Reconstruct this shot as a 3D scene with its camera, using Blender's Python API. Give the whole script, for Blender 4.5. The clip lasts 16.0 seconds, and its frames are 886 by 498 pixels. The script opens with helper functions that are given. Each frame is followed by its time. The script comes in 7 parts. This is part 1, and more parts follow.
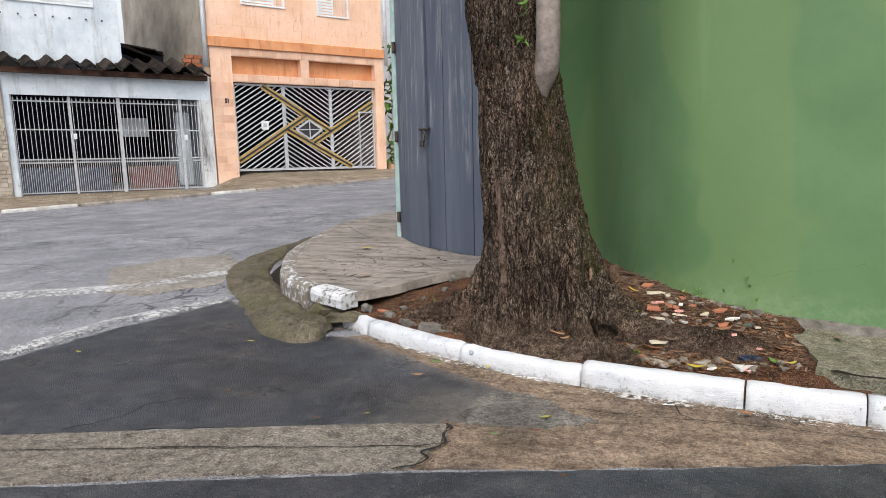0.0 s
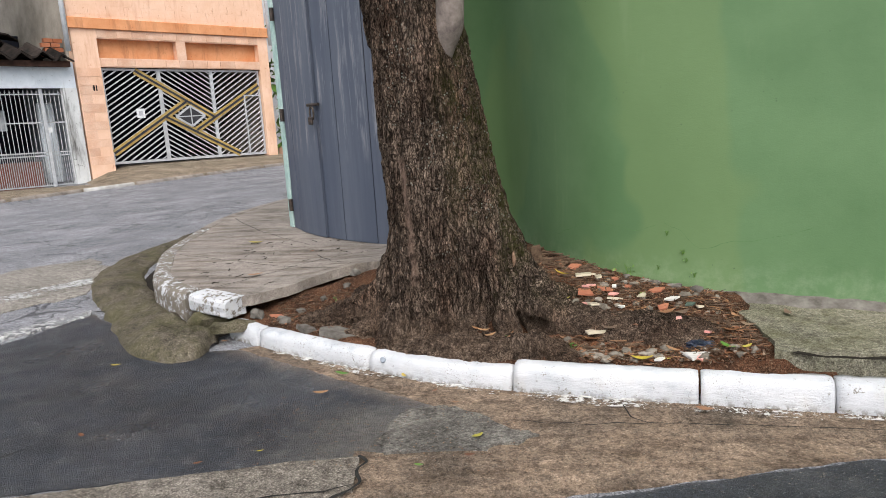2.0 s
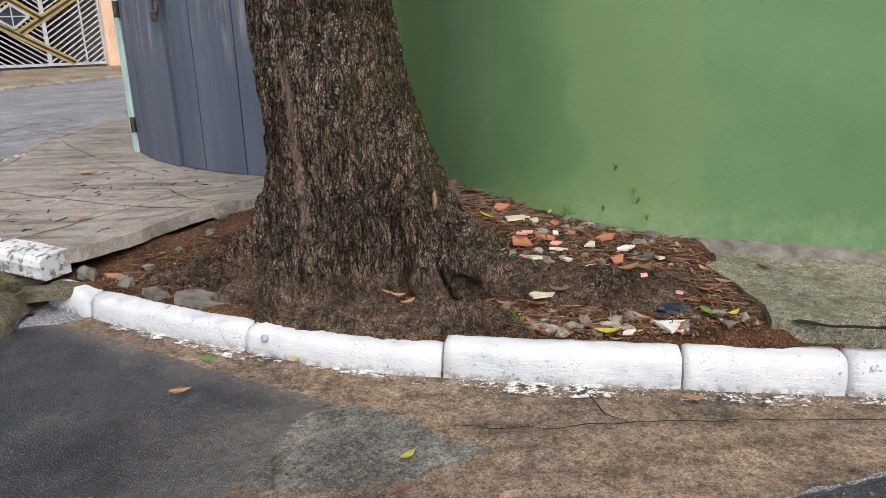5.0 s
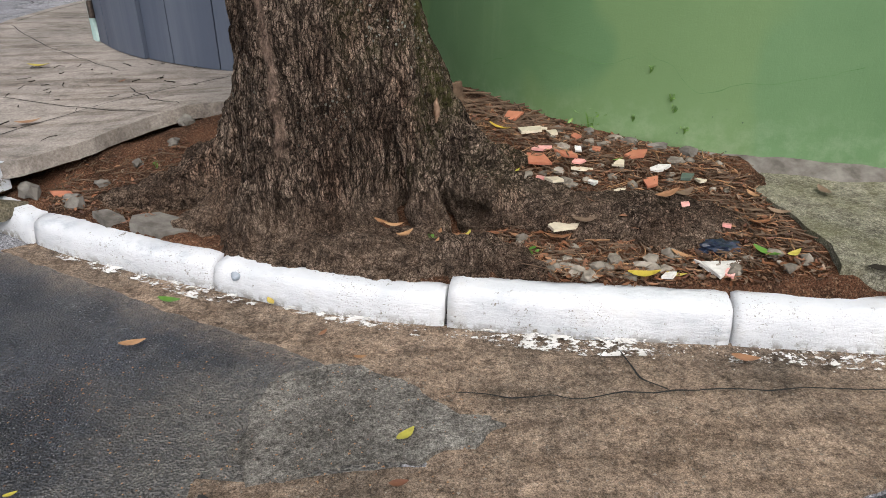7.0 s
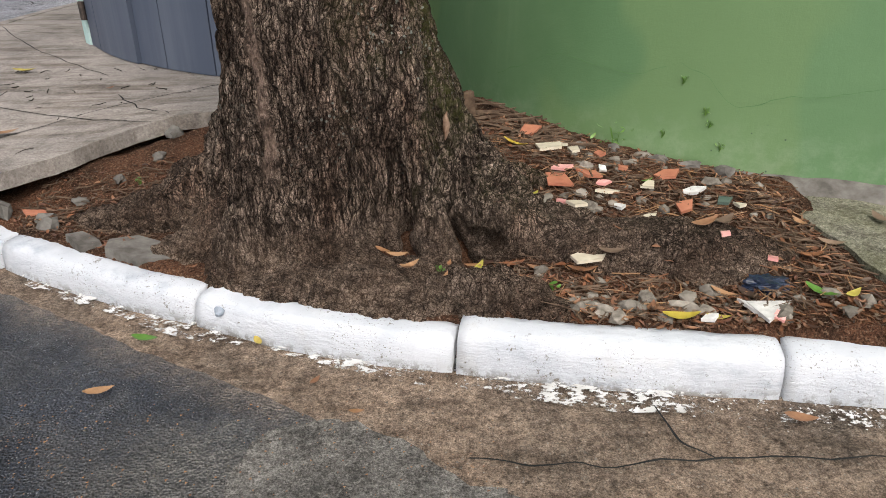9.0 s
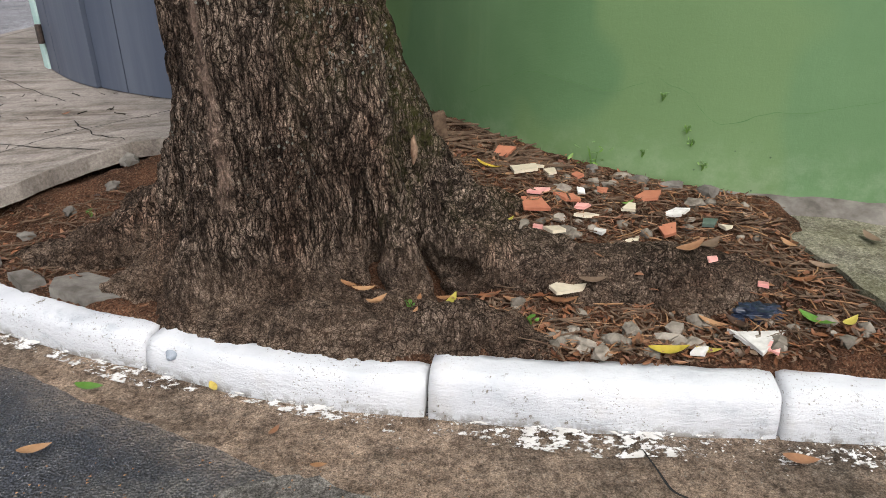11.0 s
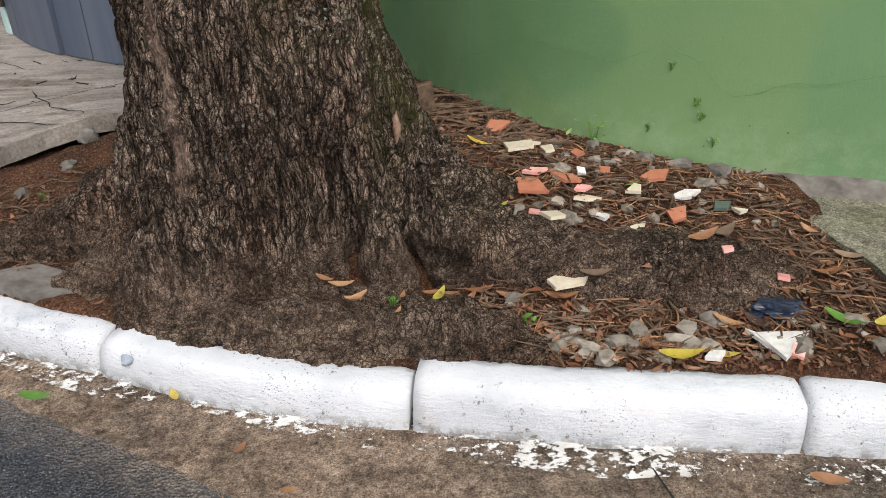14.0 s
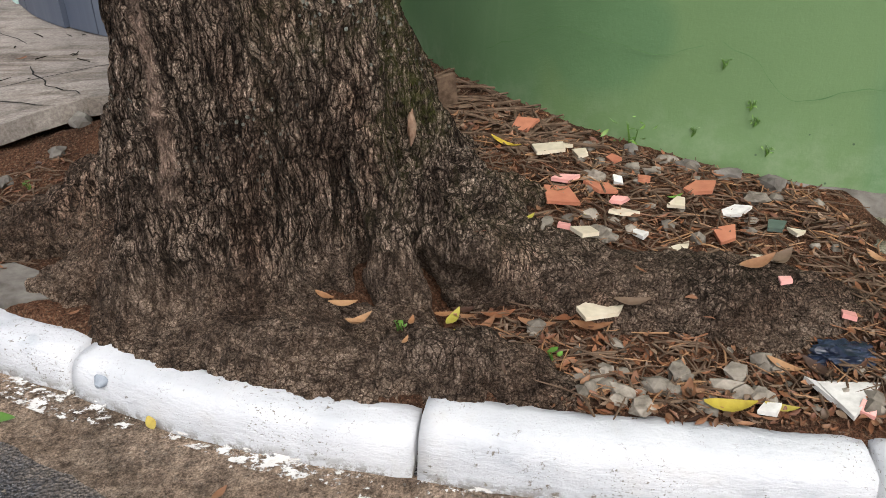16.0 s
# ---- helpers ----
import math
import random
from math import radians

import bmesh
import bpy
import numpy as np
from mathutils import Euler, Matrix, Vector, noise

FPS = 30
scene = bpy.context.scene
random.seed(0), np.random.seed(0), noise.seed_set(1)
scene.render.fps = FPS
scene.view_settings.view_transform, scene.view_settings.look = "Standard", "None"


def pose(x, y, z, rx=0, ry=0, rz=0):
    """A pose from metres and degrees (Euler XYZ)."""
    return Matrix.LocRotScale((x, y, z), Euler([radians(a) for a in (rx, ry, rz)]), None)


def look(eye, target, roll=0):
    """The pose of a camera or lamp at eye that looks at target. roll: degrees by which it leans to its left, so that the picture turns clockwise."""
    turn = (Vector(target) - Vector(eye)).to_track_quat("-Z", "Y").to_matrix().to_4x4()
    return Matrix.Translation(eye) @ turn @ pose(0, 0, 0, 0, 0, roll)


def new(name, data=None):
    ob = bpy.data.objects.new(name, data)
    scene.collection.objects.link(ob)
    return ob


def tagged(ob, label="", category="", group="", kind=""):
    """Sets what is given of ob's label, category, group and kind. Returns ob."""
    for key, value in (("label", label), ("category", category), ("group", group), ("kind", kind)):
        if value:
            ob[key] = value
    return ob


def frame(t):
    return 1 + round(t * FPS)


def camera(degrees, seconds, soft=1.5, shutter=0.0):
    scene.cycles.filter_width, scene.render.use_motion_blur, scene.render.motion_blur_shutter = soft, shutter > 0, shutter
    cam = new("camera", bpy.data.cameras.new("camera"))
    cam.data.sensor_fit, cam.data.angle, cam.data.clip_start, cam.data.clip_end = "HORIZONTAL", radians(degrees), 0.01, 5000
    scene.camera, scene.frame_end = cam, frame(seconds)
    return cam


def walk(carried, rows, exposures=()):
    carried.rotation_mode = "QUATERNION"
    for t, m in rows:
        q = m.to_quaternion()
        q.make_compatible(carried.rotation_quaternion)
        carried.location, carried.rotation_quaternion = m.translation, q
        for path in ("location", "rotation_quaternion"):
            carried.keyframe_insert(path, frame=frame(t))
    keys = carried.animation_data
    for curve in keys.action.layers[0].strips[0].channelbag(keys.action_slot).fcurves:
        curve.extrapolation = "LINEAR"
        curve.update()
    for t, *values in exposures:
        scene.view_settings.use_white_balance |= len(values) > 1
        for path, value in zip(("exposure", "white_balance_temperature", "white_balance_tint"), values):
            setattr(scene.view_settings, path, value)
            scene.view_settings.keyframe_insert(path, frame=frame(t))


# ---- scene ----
cam = camera(61.3, 16.0, soft=0.8)
PATH = [
    (0, (1.293, 0.088, 1.39), (0.725, 1.97, 1.025), -1.3),
    (0.5, (1.261, 0.199, 1.367), (0.851, 2.12, 0.988), -1.9),
    (1, (1.239, 0.355, 1.353), (0.831, 2.275, 0.966), -4.3),
    (1.5, (1.205, 0.499, 1.329), (0.796, 2.412, 0.91), -4.4),
    (2, (1.13, 0.668, 1.312), (0.818, 2.598, 0.888), -3.4),
    (2.5, (1.085, 0.793, 1.294), (0.806, 2.726, 0.863), -2.6),
    (3, (1.058, 0.935, 1.284), (0.784, 2.866, 0.839), -2.3),
    (3.5, (1.015, 1.077, 1.266), (0.748, 2.999, 0.784), -2.0),
    (4, (0.953, 1.233, 1.24), (0.815, 3.156, 0.708), -1.2),
    (4.2, (0.937, 1.284, 1.234), (0.885, 3.204, 0.676), -0.5),
    (6.3, (0.809, 1.838, 1.152), (0.876, 3.633, 0.273), -1.1),
    (6.5, (0.826, 1.875, 1.15), (0.892, 3.649, 0.229), -0.9),
    (7, (0.852, 1.946, 1.152), (0.902, 3.726, 0.242), -0.5),
    (7.5, (0.851, 2.015, 1.142), (0.883, 3.795, 0.23), -0.1),
    (8, (0.833, 2.074, 1.134), (0.857, 3.854, 0.222), -0.2),
    (8.5, (0.831, 2.115, 1.128), (0.857, 3.898, 0.222), -0.3),
    (9, (0.857, 2.205, 1.114), (0.885, 3.988, 0.209), -0.4),
    (9.5, (0.894, 2.284, 1.112), (0.925, 4.063, 0.198), -0.5),
    (9.7, (0.908, 2.306, 1.111), (0.94, 4.082, 0.192), -0.6),
    (12, (0.87, 2.345, 1.076), (0.972, 4.162, 0.248), -1.0),
    (12.5, (0.857, 2.354, 1.079), (0.957, 4.161, 0.227), -1.0),
    (13, (0.842, 2.393, 1.078), (0.942, 4.182, 0.188), -1.1),
    (13.5, (0.863, 2.454, 1.069), (0.967, 4.23, 0.154), -1.3),
    (14, (0.914, 2.539, 1.058), (1.009, 4.296, 0.108), -0.9),
    (14.5, (0.939, 2.597, 1.054), (1.025, 4.334, 0.067), -0.1),
    (15, (0.94, 2.663, 1.047), (1.005, 4.399, 0.056), 0.3),
    (15.5, (0.936, 2.727, 1.035), (0.985, 4.462, 0.043), 0.3),
    (16, (0.932, 2.754, 1.032), (0.973, 4.487, 0.034), 0.3),
]
walk(cam, [(t, look(eye, target, roll)) for t, eye, target, roll in PATH])

# ---- world and light: bright overcast daylight ----
world = bpy.data.worlds.new("overcast_sky")
scene.world = world
world.use_nodes = True
wn = world.node_tree.nodes
sky = wn.new("ShaderNodeTexSky")
sky.sky_type = "NISHITA"
sky.sun_disc = False
sky.sun_elevation = radians(52)
sky.sun_rotation = radians(169)
sky.air_density, sky.dust_density, sky.ozone_density = 1.0, 4.0, 1.0
hsv = wn.new("ShaderNodeHueSaturation")
hsv.inputs["Saturation"].default_value = 0.36
world.node_tree.links.new(sky.outputs[0], hsv.inputs["Color"])
world.node_tree.links.new(hsv.outputs[0], wn["Background"].inputs[0])
wn["Background"].inputs[1].default_value = 0.178
sun_data = bpy.data.lights.new("sun", "SUN")
sun_data.energy, sun_data.angle, sun_data.color = 1.2, radians(60), (1.0, 0.975, 0.94)
sun = new("sun", sun_data)
sun.matrix_basis = look((0, 0, 0), (-0.12, 0.60, -0.79))
scene.view_settings.exposure = 0.58


# ---- materials ----
def srgb(r, g, b):
    return tuple((c / 255 / 12.92 if c / 255 < 0.04045 else ((c / 255 + 0.055) / 1.055) ** 2.4) for c in (r, g, b)) + (1,)


class Mat:
    """A small builder for node materials on world position."""

    def __init__(self, name, rough=0.8, metal=0.0):
        self.m = bpy.data.materials.new(name)
        self.m.use_nodes = True
        self.t = self.m.node_tree
        self.b = self.t.nodes["Principled BSDF"]
        self.b.inputs["Roughness"].default_value = rough
        self.b.inputs["Metallic"].default_value = metal
        self.b.inputs["Specular IOR Level"].default_value = 0.08 if rough >= 0.72 else 0.4
        self.pos = self.node("ShaderNodeTexCoord").outputs["Object"]

    def node(self, kind, **inputs):
        n = self.t.nodes.new(kind)
        for k, v in inputs.items():
            self.put(n.inputs[k.replace("_", " ")], v)
        return n

    def put(self, socket, v):
        if isinstance(v, bpy.types.NodeSocket):
            self.t.links.new(v, socket)
        else:
            socket.default_value = v

    def stretch(self, sx, sy, sz):
        n = self.node("ShaderNodeMapping", Vector=self.pos)
        n.inputs["Scale"].default_value = (sx, sy, sz)
        return n.outputs[0]

    def noise(self, scale, detail=4.0, rough=0.6, vec=None, dist=0.0):
        return self.node("ShaderNodeTexNoise", Vector=vec or self.pos, Scale=scale, Detail=detail, Roughness=rough, Distortion=dist).outputs[0]

    def voro(self, scale, feature="F1", vec=None):
        n = self.node("ShaderNodeTexVoronoi", Vector=vec or self.pos, Scale=scale)
        n.feature = feature
        return n

    def ramp(self, v, a, b, ca=(0, 0, 0, 1), cb=(1, 1, 1, 1)):
        n = self.node("ShaderNodeValToRGB", Fac=v)
        n.color_ramp.elements[0].position, n.color_ramp.elements[1].position = a, b
        n.color_ramp.elements[0].color, n.color_ramp.elements[1].color = ca, cb
        return n.outputs[0]

    def mix(self, f, a, b, kind="MIX"):
        n = self.node("ShaderNodeMix")
        n.data_type, n.blend_type = "RGBA", kind
        self.put(n.inputs[0], f), self.put(n.inputs[6], a), self.put(n.inputs[7], b)
        return n.outputs[2]

    def math(self, op, a, b=0.0, c=0.0):
        n = self.node("ShaderNodeMath")
        n.operation = op
        for s, v in zip(n.inputs, (a, b, c)):
            self.put(s, v)
        return n.outputs[0]

    def axis(self, k):
        return self.node("ShaderNodeSeparateXYZ", Vector=self.pos).outputs[k]

    def random(self):
        return self.node("ShaderNodeObjectInfo").outputs["Random"]

    def island(self):
        return self.node("ShaderNodeNewGeometry").outputs["Random Per Island"]

    def bump(self, height, strength=0.5, dist=0.01):
        n = self.node("ShaderNodeBump", Height=height, Strength=strength, Distance=dist)
        if self.b.inputs["Normal"].links:
            self.t.links.new(self.b.inputs["Normal"].links[0].from_socket, n.inputs["Normal"])
        self.put(self.b.inputs["Normal"], n.outputs[0])
        return self

    def color(self, v):
        self.put(self.b.inputs["Base Color"], v)
        return self

    def rough(self, v):
        self.put(self.b.inputs["Roughness"], v)
        return self


def plain(name, a, b, scale=6.0, rough=0.8, bump=0.15, fine=80.0, metal=0.0, vary=0.0):
    """Two tones mixed by broad noise, with a fine grain in the relief."""
    m = Mat(name, rough, metal)
    c = m.mix(m.ramp(m.noise(scale, 6), 0.35, 0.68), a, b)
    c = m.mix(0.18, c, m.ramp(m.noise(fine, 3), 0.3, 0.7, (0.25, 0.25, 0.25, 1), (1, 1, 1, 1)), "MULTIPLY")
    if vary:
        r = m.ramp(m.random(), 0, 1, (1 - vary,) * 3 + (1,), (1, 1, 1, 1))
        c = m.mix(1.0, c, r, "MULTIPLY")
    m.color(c).bump(m.noise(fine, 4), bump, 0.004)
    return m.m


def asphalt(name, dark, light, stone, pebble=0.35, wet=0.75, cracks=0.0, silted=False):
    m = Mat(name, wet)
    v = m.voro(150)
    c = m.mix(m.ramp(m.noise(1.3, 7, 0.65), 0.36, 0.66), dark, light)
    c = m.mix(m.ramp(m.noise(7, 5), 0.5, 0.75), c, m.mix(0.5, c, (0.12, 0.115, 0.11, 1)))
    c = m.mix(1.0, c, m.ramp(m.noise(190, 4, 0.75), 0.36, 0.62, (0.12, 0.12, 0.12, 1), (1.7, 1.7, 1.7, 1)), "MULTIPLY")
    c = m.mix(1.0, c, m.ramp(m.noise(48, 7, 0.8), 0.36, 0.64, (0.5, 0.5, 0.5, 1), (1.3, 1.3, 1.3, 1)), "MULTIPLY")
    c = m.mix(m.math("MULTIPLY", m.ramp(v.outputs["Distance"], 0.16, 0.34, (1, 1, 1, 1), (0, 0, 0, 1)), m.ramp(m.noise(70, 2), 0.53, 0.6)), c, stone)
    if silted:
        # silt washed over it near the kerb, grey cement smeared over its end
        x, y = m.axis(0), m.axis(1)
        n = m.math("MULTIPLY", m.math("SUBTRACT", m.noise(5, 8, 0.7), 0.5), 0.5)
        near = m.math("ADD", m.math("ADD", m.math("MULTIPLY", x, 0.5), m.math("MULTIPLY", y, 0.866)), m.math("MULTIPLY", n, 0.6))
        f = m.math("MULTIPLY", m.math("SUBTRACT", near, 3.26), 6.0)
        f.node.use_clamp = True
        mud = m.mix(m.ramp(m.noise(60, 7, 0.8), 0.36, 0.64), (0.045, 0.036, 0.03, 1), (0.27, 0.215, 0.17, 1))
        c = m.mix(f, c, mud)
        g = m.math("MULTIPLY", m.math("ADD", m.math("ADD", x, m.math("MULTIPLY", n, 1.3)), 0.0), 3.0)
        g.node.use_clamp = True
        top = m.math("MULTIPLY", m.math("SUBTRACT", 3.58, m.math("ADD", y, n)), 9.0)
        top.node.use_clamp = True
        grey = m.mix(m.ramp(m.noise(55, 8, 0.8), 0.36, 0.64), (0.03, 0.028, 0.026, 1), (0.17, 0.158, 0.142, 1))
        c = m.mix(m.math("MULTIPLY", m.math("MULTIPLY", g, top), 0.9), c, grey)
    if cracks:
        w = m.node("ShaderNodeVectorMath")
        w.operation = "MULTIPLY_ADD"
        m.put(w.inputs[0], m.node("ShaderNodeTexNoise", Vector=m.pos, Scale=6.0, Detail=5.0).outputs["Color"]), m.put(w.inputs[1], (0.3, 0.3, 0.0)), m.put(w.inputs[2], m.pos)
        e = m.voro(2.6, "DISTANCE_TO_EDGE", w.outputs[0]).outputs["Distance"]
        line = m.math("MULTIPLY", m.ramp(e, 0.004, 0.03, (1, 1, 1, 1), (0, 0, 0, 1)), m.ramp(m.noise(0.7, 3), 0.42, 0.55))
        c = m.mix(m.math("MULTIPLY", line, cracks), c, (0.025, 0.025, 0.027, 1))
        m.bump(line, -0.4, 0.006)
    m.color(c)
    m.rough(m.ramp(m.noise(2.2, 5), 0.35, 0.6, (wet - 0.22,) * 3 + (1,), (wet + 0.15,) * 3 + (1,)))
    m.bump(v.outputs["Distance"], pebble, 0.010).bump(m.noise(26, 7, 0.7), 0.45, 0.012)
    return m.m


def concrete(name, a, b, moss=0.0, grain=0.45, dirt=(0.06, 0.055, 0.045, 1), pebble=0.35, streak=0.0, mottle=1.0):
    m = Mat(name, 0.88)
    c = m.mix(m.ramp(m.noise(2.4, 8, 0.65), 0.34, 0.68), a, b)
    c = m.mix(m.ramp(m.noise(11, 6, 0.7), 0.52, 0.8), c, dirt)
    v = m.voro(95)
    c = m.mix(m.math("MULTIPLY", m.ramp(v.outputs["Distance"], 0.1, 0.45, (1, 1, 1, 1), (0, 0, 0, 1)), pebble), c, (0.42, 0.39, 0.34, 1))
    if streak:
        c = m.mix(m.math("MULTIPLY", m.ramp(m.noise(3.5, 7, 0.65, m.stretch(0.7, 3.2, 1)), 0.46, 0.66), streak), c, m.mix(1.0, c, (0.38, 0.34, 0.3, 1), "MULTIPLY"))
    c = m.mix(0.4 + 0.6 * mottle, c, m.ramp(m.noise(110, 4, 0.75), 0.34, 0.62, (0.42, 0.41, 0.4, 1), (1.2, 1.2, 1.2, 1)), "MULTIPLY")
    c = m.mix(1.0, c, m.ramp(m.noise(230, 4, 0.8), 0.37, 0.62, (0.45, 0.45, 0.45, 1), (1.4, 1.4, 1.4, 1)), "MULTIPLY") if mottle > 0.5 else c
    # small dark pits and damp blotches
    pits = m.math("MULTIPLY", m.ramp(m.voro(38).outputs["Distance"], 0.16, 0.3, (1, 1, 1, 1), (0, 0, 0, 1)), m.ramp(m.noise(14, 5, 0.7), 0.46, 0.56))
    c = m.mix(m.math("MULTIPLY", pits, 0.7 * grain), c, m.mix(1.0, c, (0.25, 0.24, 0.23, 1), "MULTIPLY"))
    c = m.mix(mottle, c, m.ramp(m.noise(26, 7, 0.78), 0.36, 0.63, (0.55, 0.53, 0.52, 1), (1.25, 1.24, 1.22, 1)), "MULTIPLY")
    if moss:
        c = m.mix(m.math("MULTIPLY", m.ramp(m.noise(5, 6, 0.7), 0.42, 0.62), moss), c, (0.085, 0.085, 0.03, 1))
    m.color(c).bump(m.noise(75, 8, 0.75), min(1.0, grain * 1.5), 0.011).bump(m.noise(9, 5), 0.3, 0.02)
    return m.m


M_ASPHALT = asphalt("worn_grey_asphalt", (0.17, 0.173, 0.19, 1), (0.27, 0.272, 0.29, 1), (0.55, 0.55, 0.56, 1), 0.45, 0.75, 0.75)
M_DARK = asphalt("dark_damp_asphalt", (0.011, 0.013, 0.018, 1), (0.045, 0.05, 0.063, 1), (0.26, 0.26, 0.27, 1), 0.9, 0.52, 0.35)
M_SILT = asphalt("silted_dark_asphalt", (0.011, 0.013, 0.018, 1), (0.045, 0.05, 0.063, 1), (0.26, 0.26, 0.27, 1), 1.0, 0.47, 0.35, True)
M_GUTTER = concrete("weathered_gutter_concrete", (0.17, 0.15, 0.127, 1), (0.29, 0.262, 0.23, 1), 0.0, 0.8, (0.06, 0.055, 0.045, 1), 0.65)
M_DIRT = concrete("muddy_gutter_concrete", (0.15, 0.12, 0.095, 1), (0.42, 0.315, 0.235, 1), 0.0, 0.9, (0.05, 0.043, 0.035, 1), 0.2, 0.6)
M_PATCH = concrete("grey_cement_patch", (0.12, 0.115, 0.106, 1), (0.31, 0.295, 0.27, 1), 0.0, 0.9, (0.025, 0.025, 0.025, 1), 0.2)
M_PALE = concrete("pale_sandy_road_patch", (0.24, 0.225, 0.205, 1), (0.36, 0.34, 0.31, 1), 0.0, 0.5, (0.12, 0.11, 0.1, 1), 0.2)
M_SLAB = concrete("grey_pavement_concrete", (0.22, 0.198, 0.18, 1), (0.36, 0.32, 0.285, 1), 0.0, 0.14, (0.1, 0.09, 0.08, 1), 0.05, 0.75, 0.3)
M_SLABR = concrete("greenish_pavement_concrete", (0.17, 0.165, 0.125, 1), (0.29, 0.275, 0.215, 1), 0.35, 0.35)
M_LUMP = concrete("mossy_old_concrete", (0.085, 0.076, 0.058, 1), (0.19, 0.165, 0.13, 1), 0.42, 1.0, (0.035, 0.032, 0.024, 1), 0.15)
M_FARPAVE = concrete("sandy_far_pavement", (0.2, 0.165, 0.125, 1), (0.37, 0.315, 0.245, 1), 0.0, 0.3, (0.08, 0.066, 0.05, 1), 0.1, 0.6)


def kerb_paint(name="chipped_white_kerb_paint", wear=0.80):
    m = Mat(name, 0.75)
    n1 = m.noise(26, 8, 0.75)
    n2 = m.noise(5, 5, 0.6)
    z = m.axis(2)
    low = m.ramp(z, 0.0, 0.035, (1, 1, 1, 1), (0, 0, 0, 1))
    chips = m.ramp(m.math("ADD", n1, m.math("MULTIPLY", n2, 0.35)), wear, wear + 0.05)
    chips2 = m.math("MULTIPLY", m.ramp(n1, 0.47, 0.55), low)
    specks = m.math("MULTIPLY", m.ramp(m.noise(150, 4, 0.7, m.stretch(1, 1, 1.7)), 0.6, 0.63), m.ramp(m.noise(6, 4), 0.45, 0.6))
    chips2 = m.math("MAXIMUM", chips2, specks)
    c = m.mix(m.ramp(n2, 0.4, 0.7), (0.54, 0.55, 0.57, 1), (0.42, 0.435, 0.46, 1))
    c = m.mix(m.math("MULTIPLY", m.ramp(m.noise(9, 6), 0.55, 0.75), 0.35), c, (0.45, 0.42, 0.37, 1))
    blue = m.math("MULTIPLY", m.ramp(m.noise(12, 5, 0.7, m.stretch(1, 1, 3)), 0.5, 0.68), m.ramp(m.noise(2.6, 2), 0.5, 0.62))
    c = m.mix(m.math("MULTIPLY", blue, 0.6), c, (0.2, 0.23, 0.27, 1))
    c = m.mix(m.math("MAXIMUM", chips, chips2), c, (0.17, 0.15, 0.125, 1))
    m.color(c).bump(m.noise(16, 8, 0.7, m.stretch(1, 1, 2.5)), 0.55, 0.016).bump(m.noise(90, 5, 0.7, m.stretch(0.6, 1, 2)), 0.45, 0.006)
    return m.m


def worn_line():
    m = Mat("worn_white_road_paint", 0.7)
    n = m.noise(34, 8, 0.75)
    m.color(m.mix(m.ramp(m.noise(9, 4), 0.35, 0.7), (0.5, 0.5, 0.49, 1), (0.3, 0.3, 0.3, 1)))
    m.put(m.b.inputs["Alpha"], m.ramp(m.math("ADD", n, m.math("MULTIPLY", m.noise(3, 3), 0.3)), 0.60, 0.70, (1, 1, 1, 1), (0, 0, 0, 1)))
    return m.m


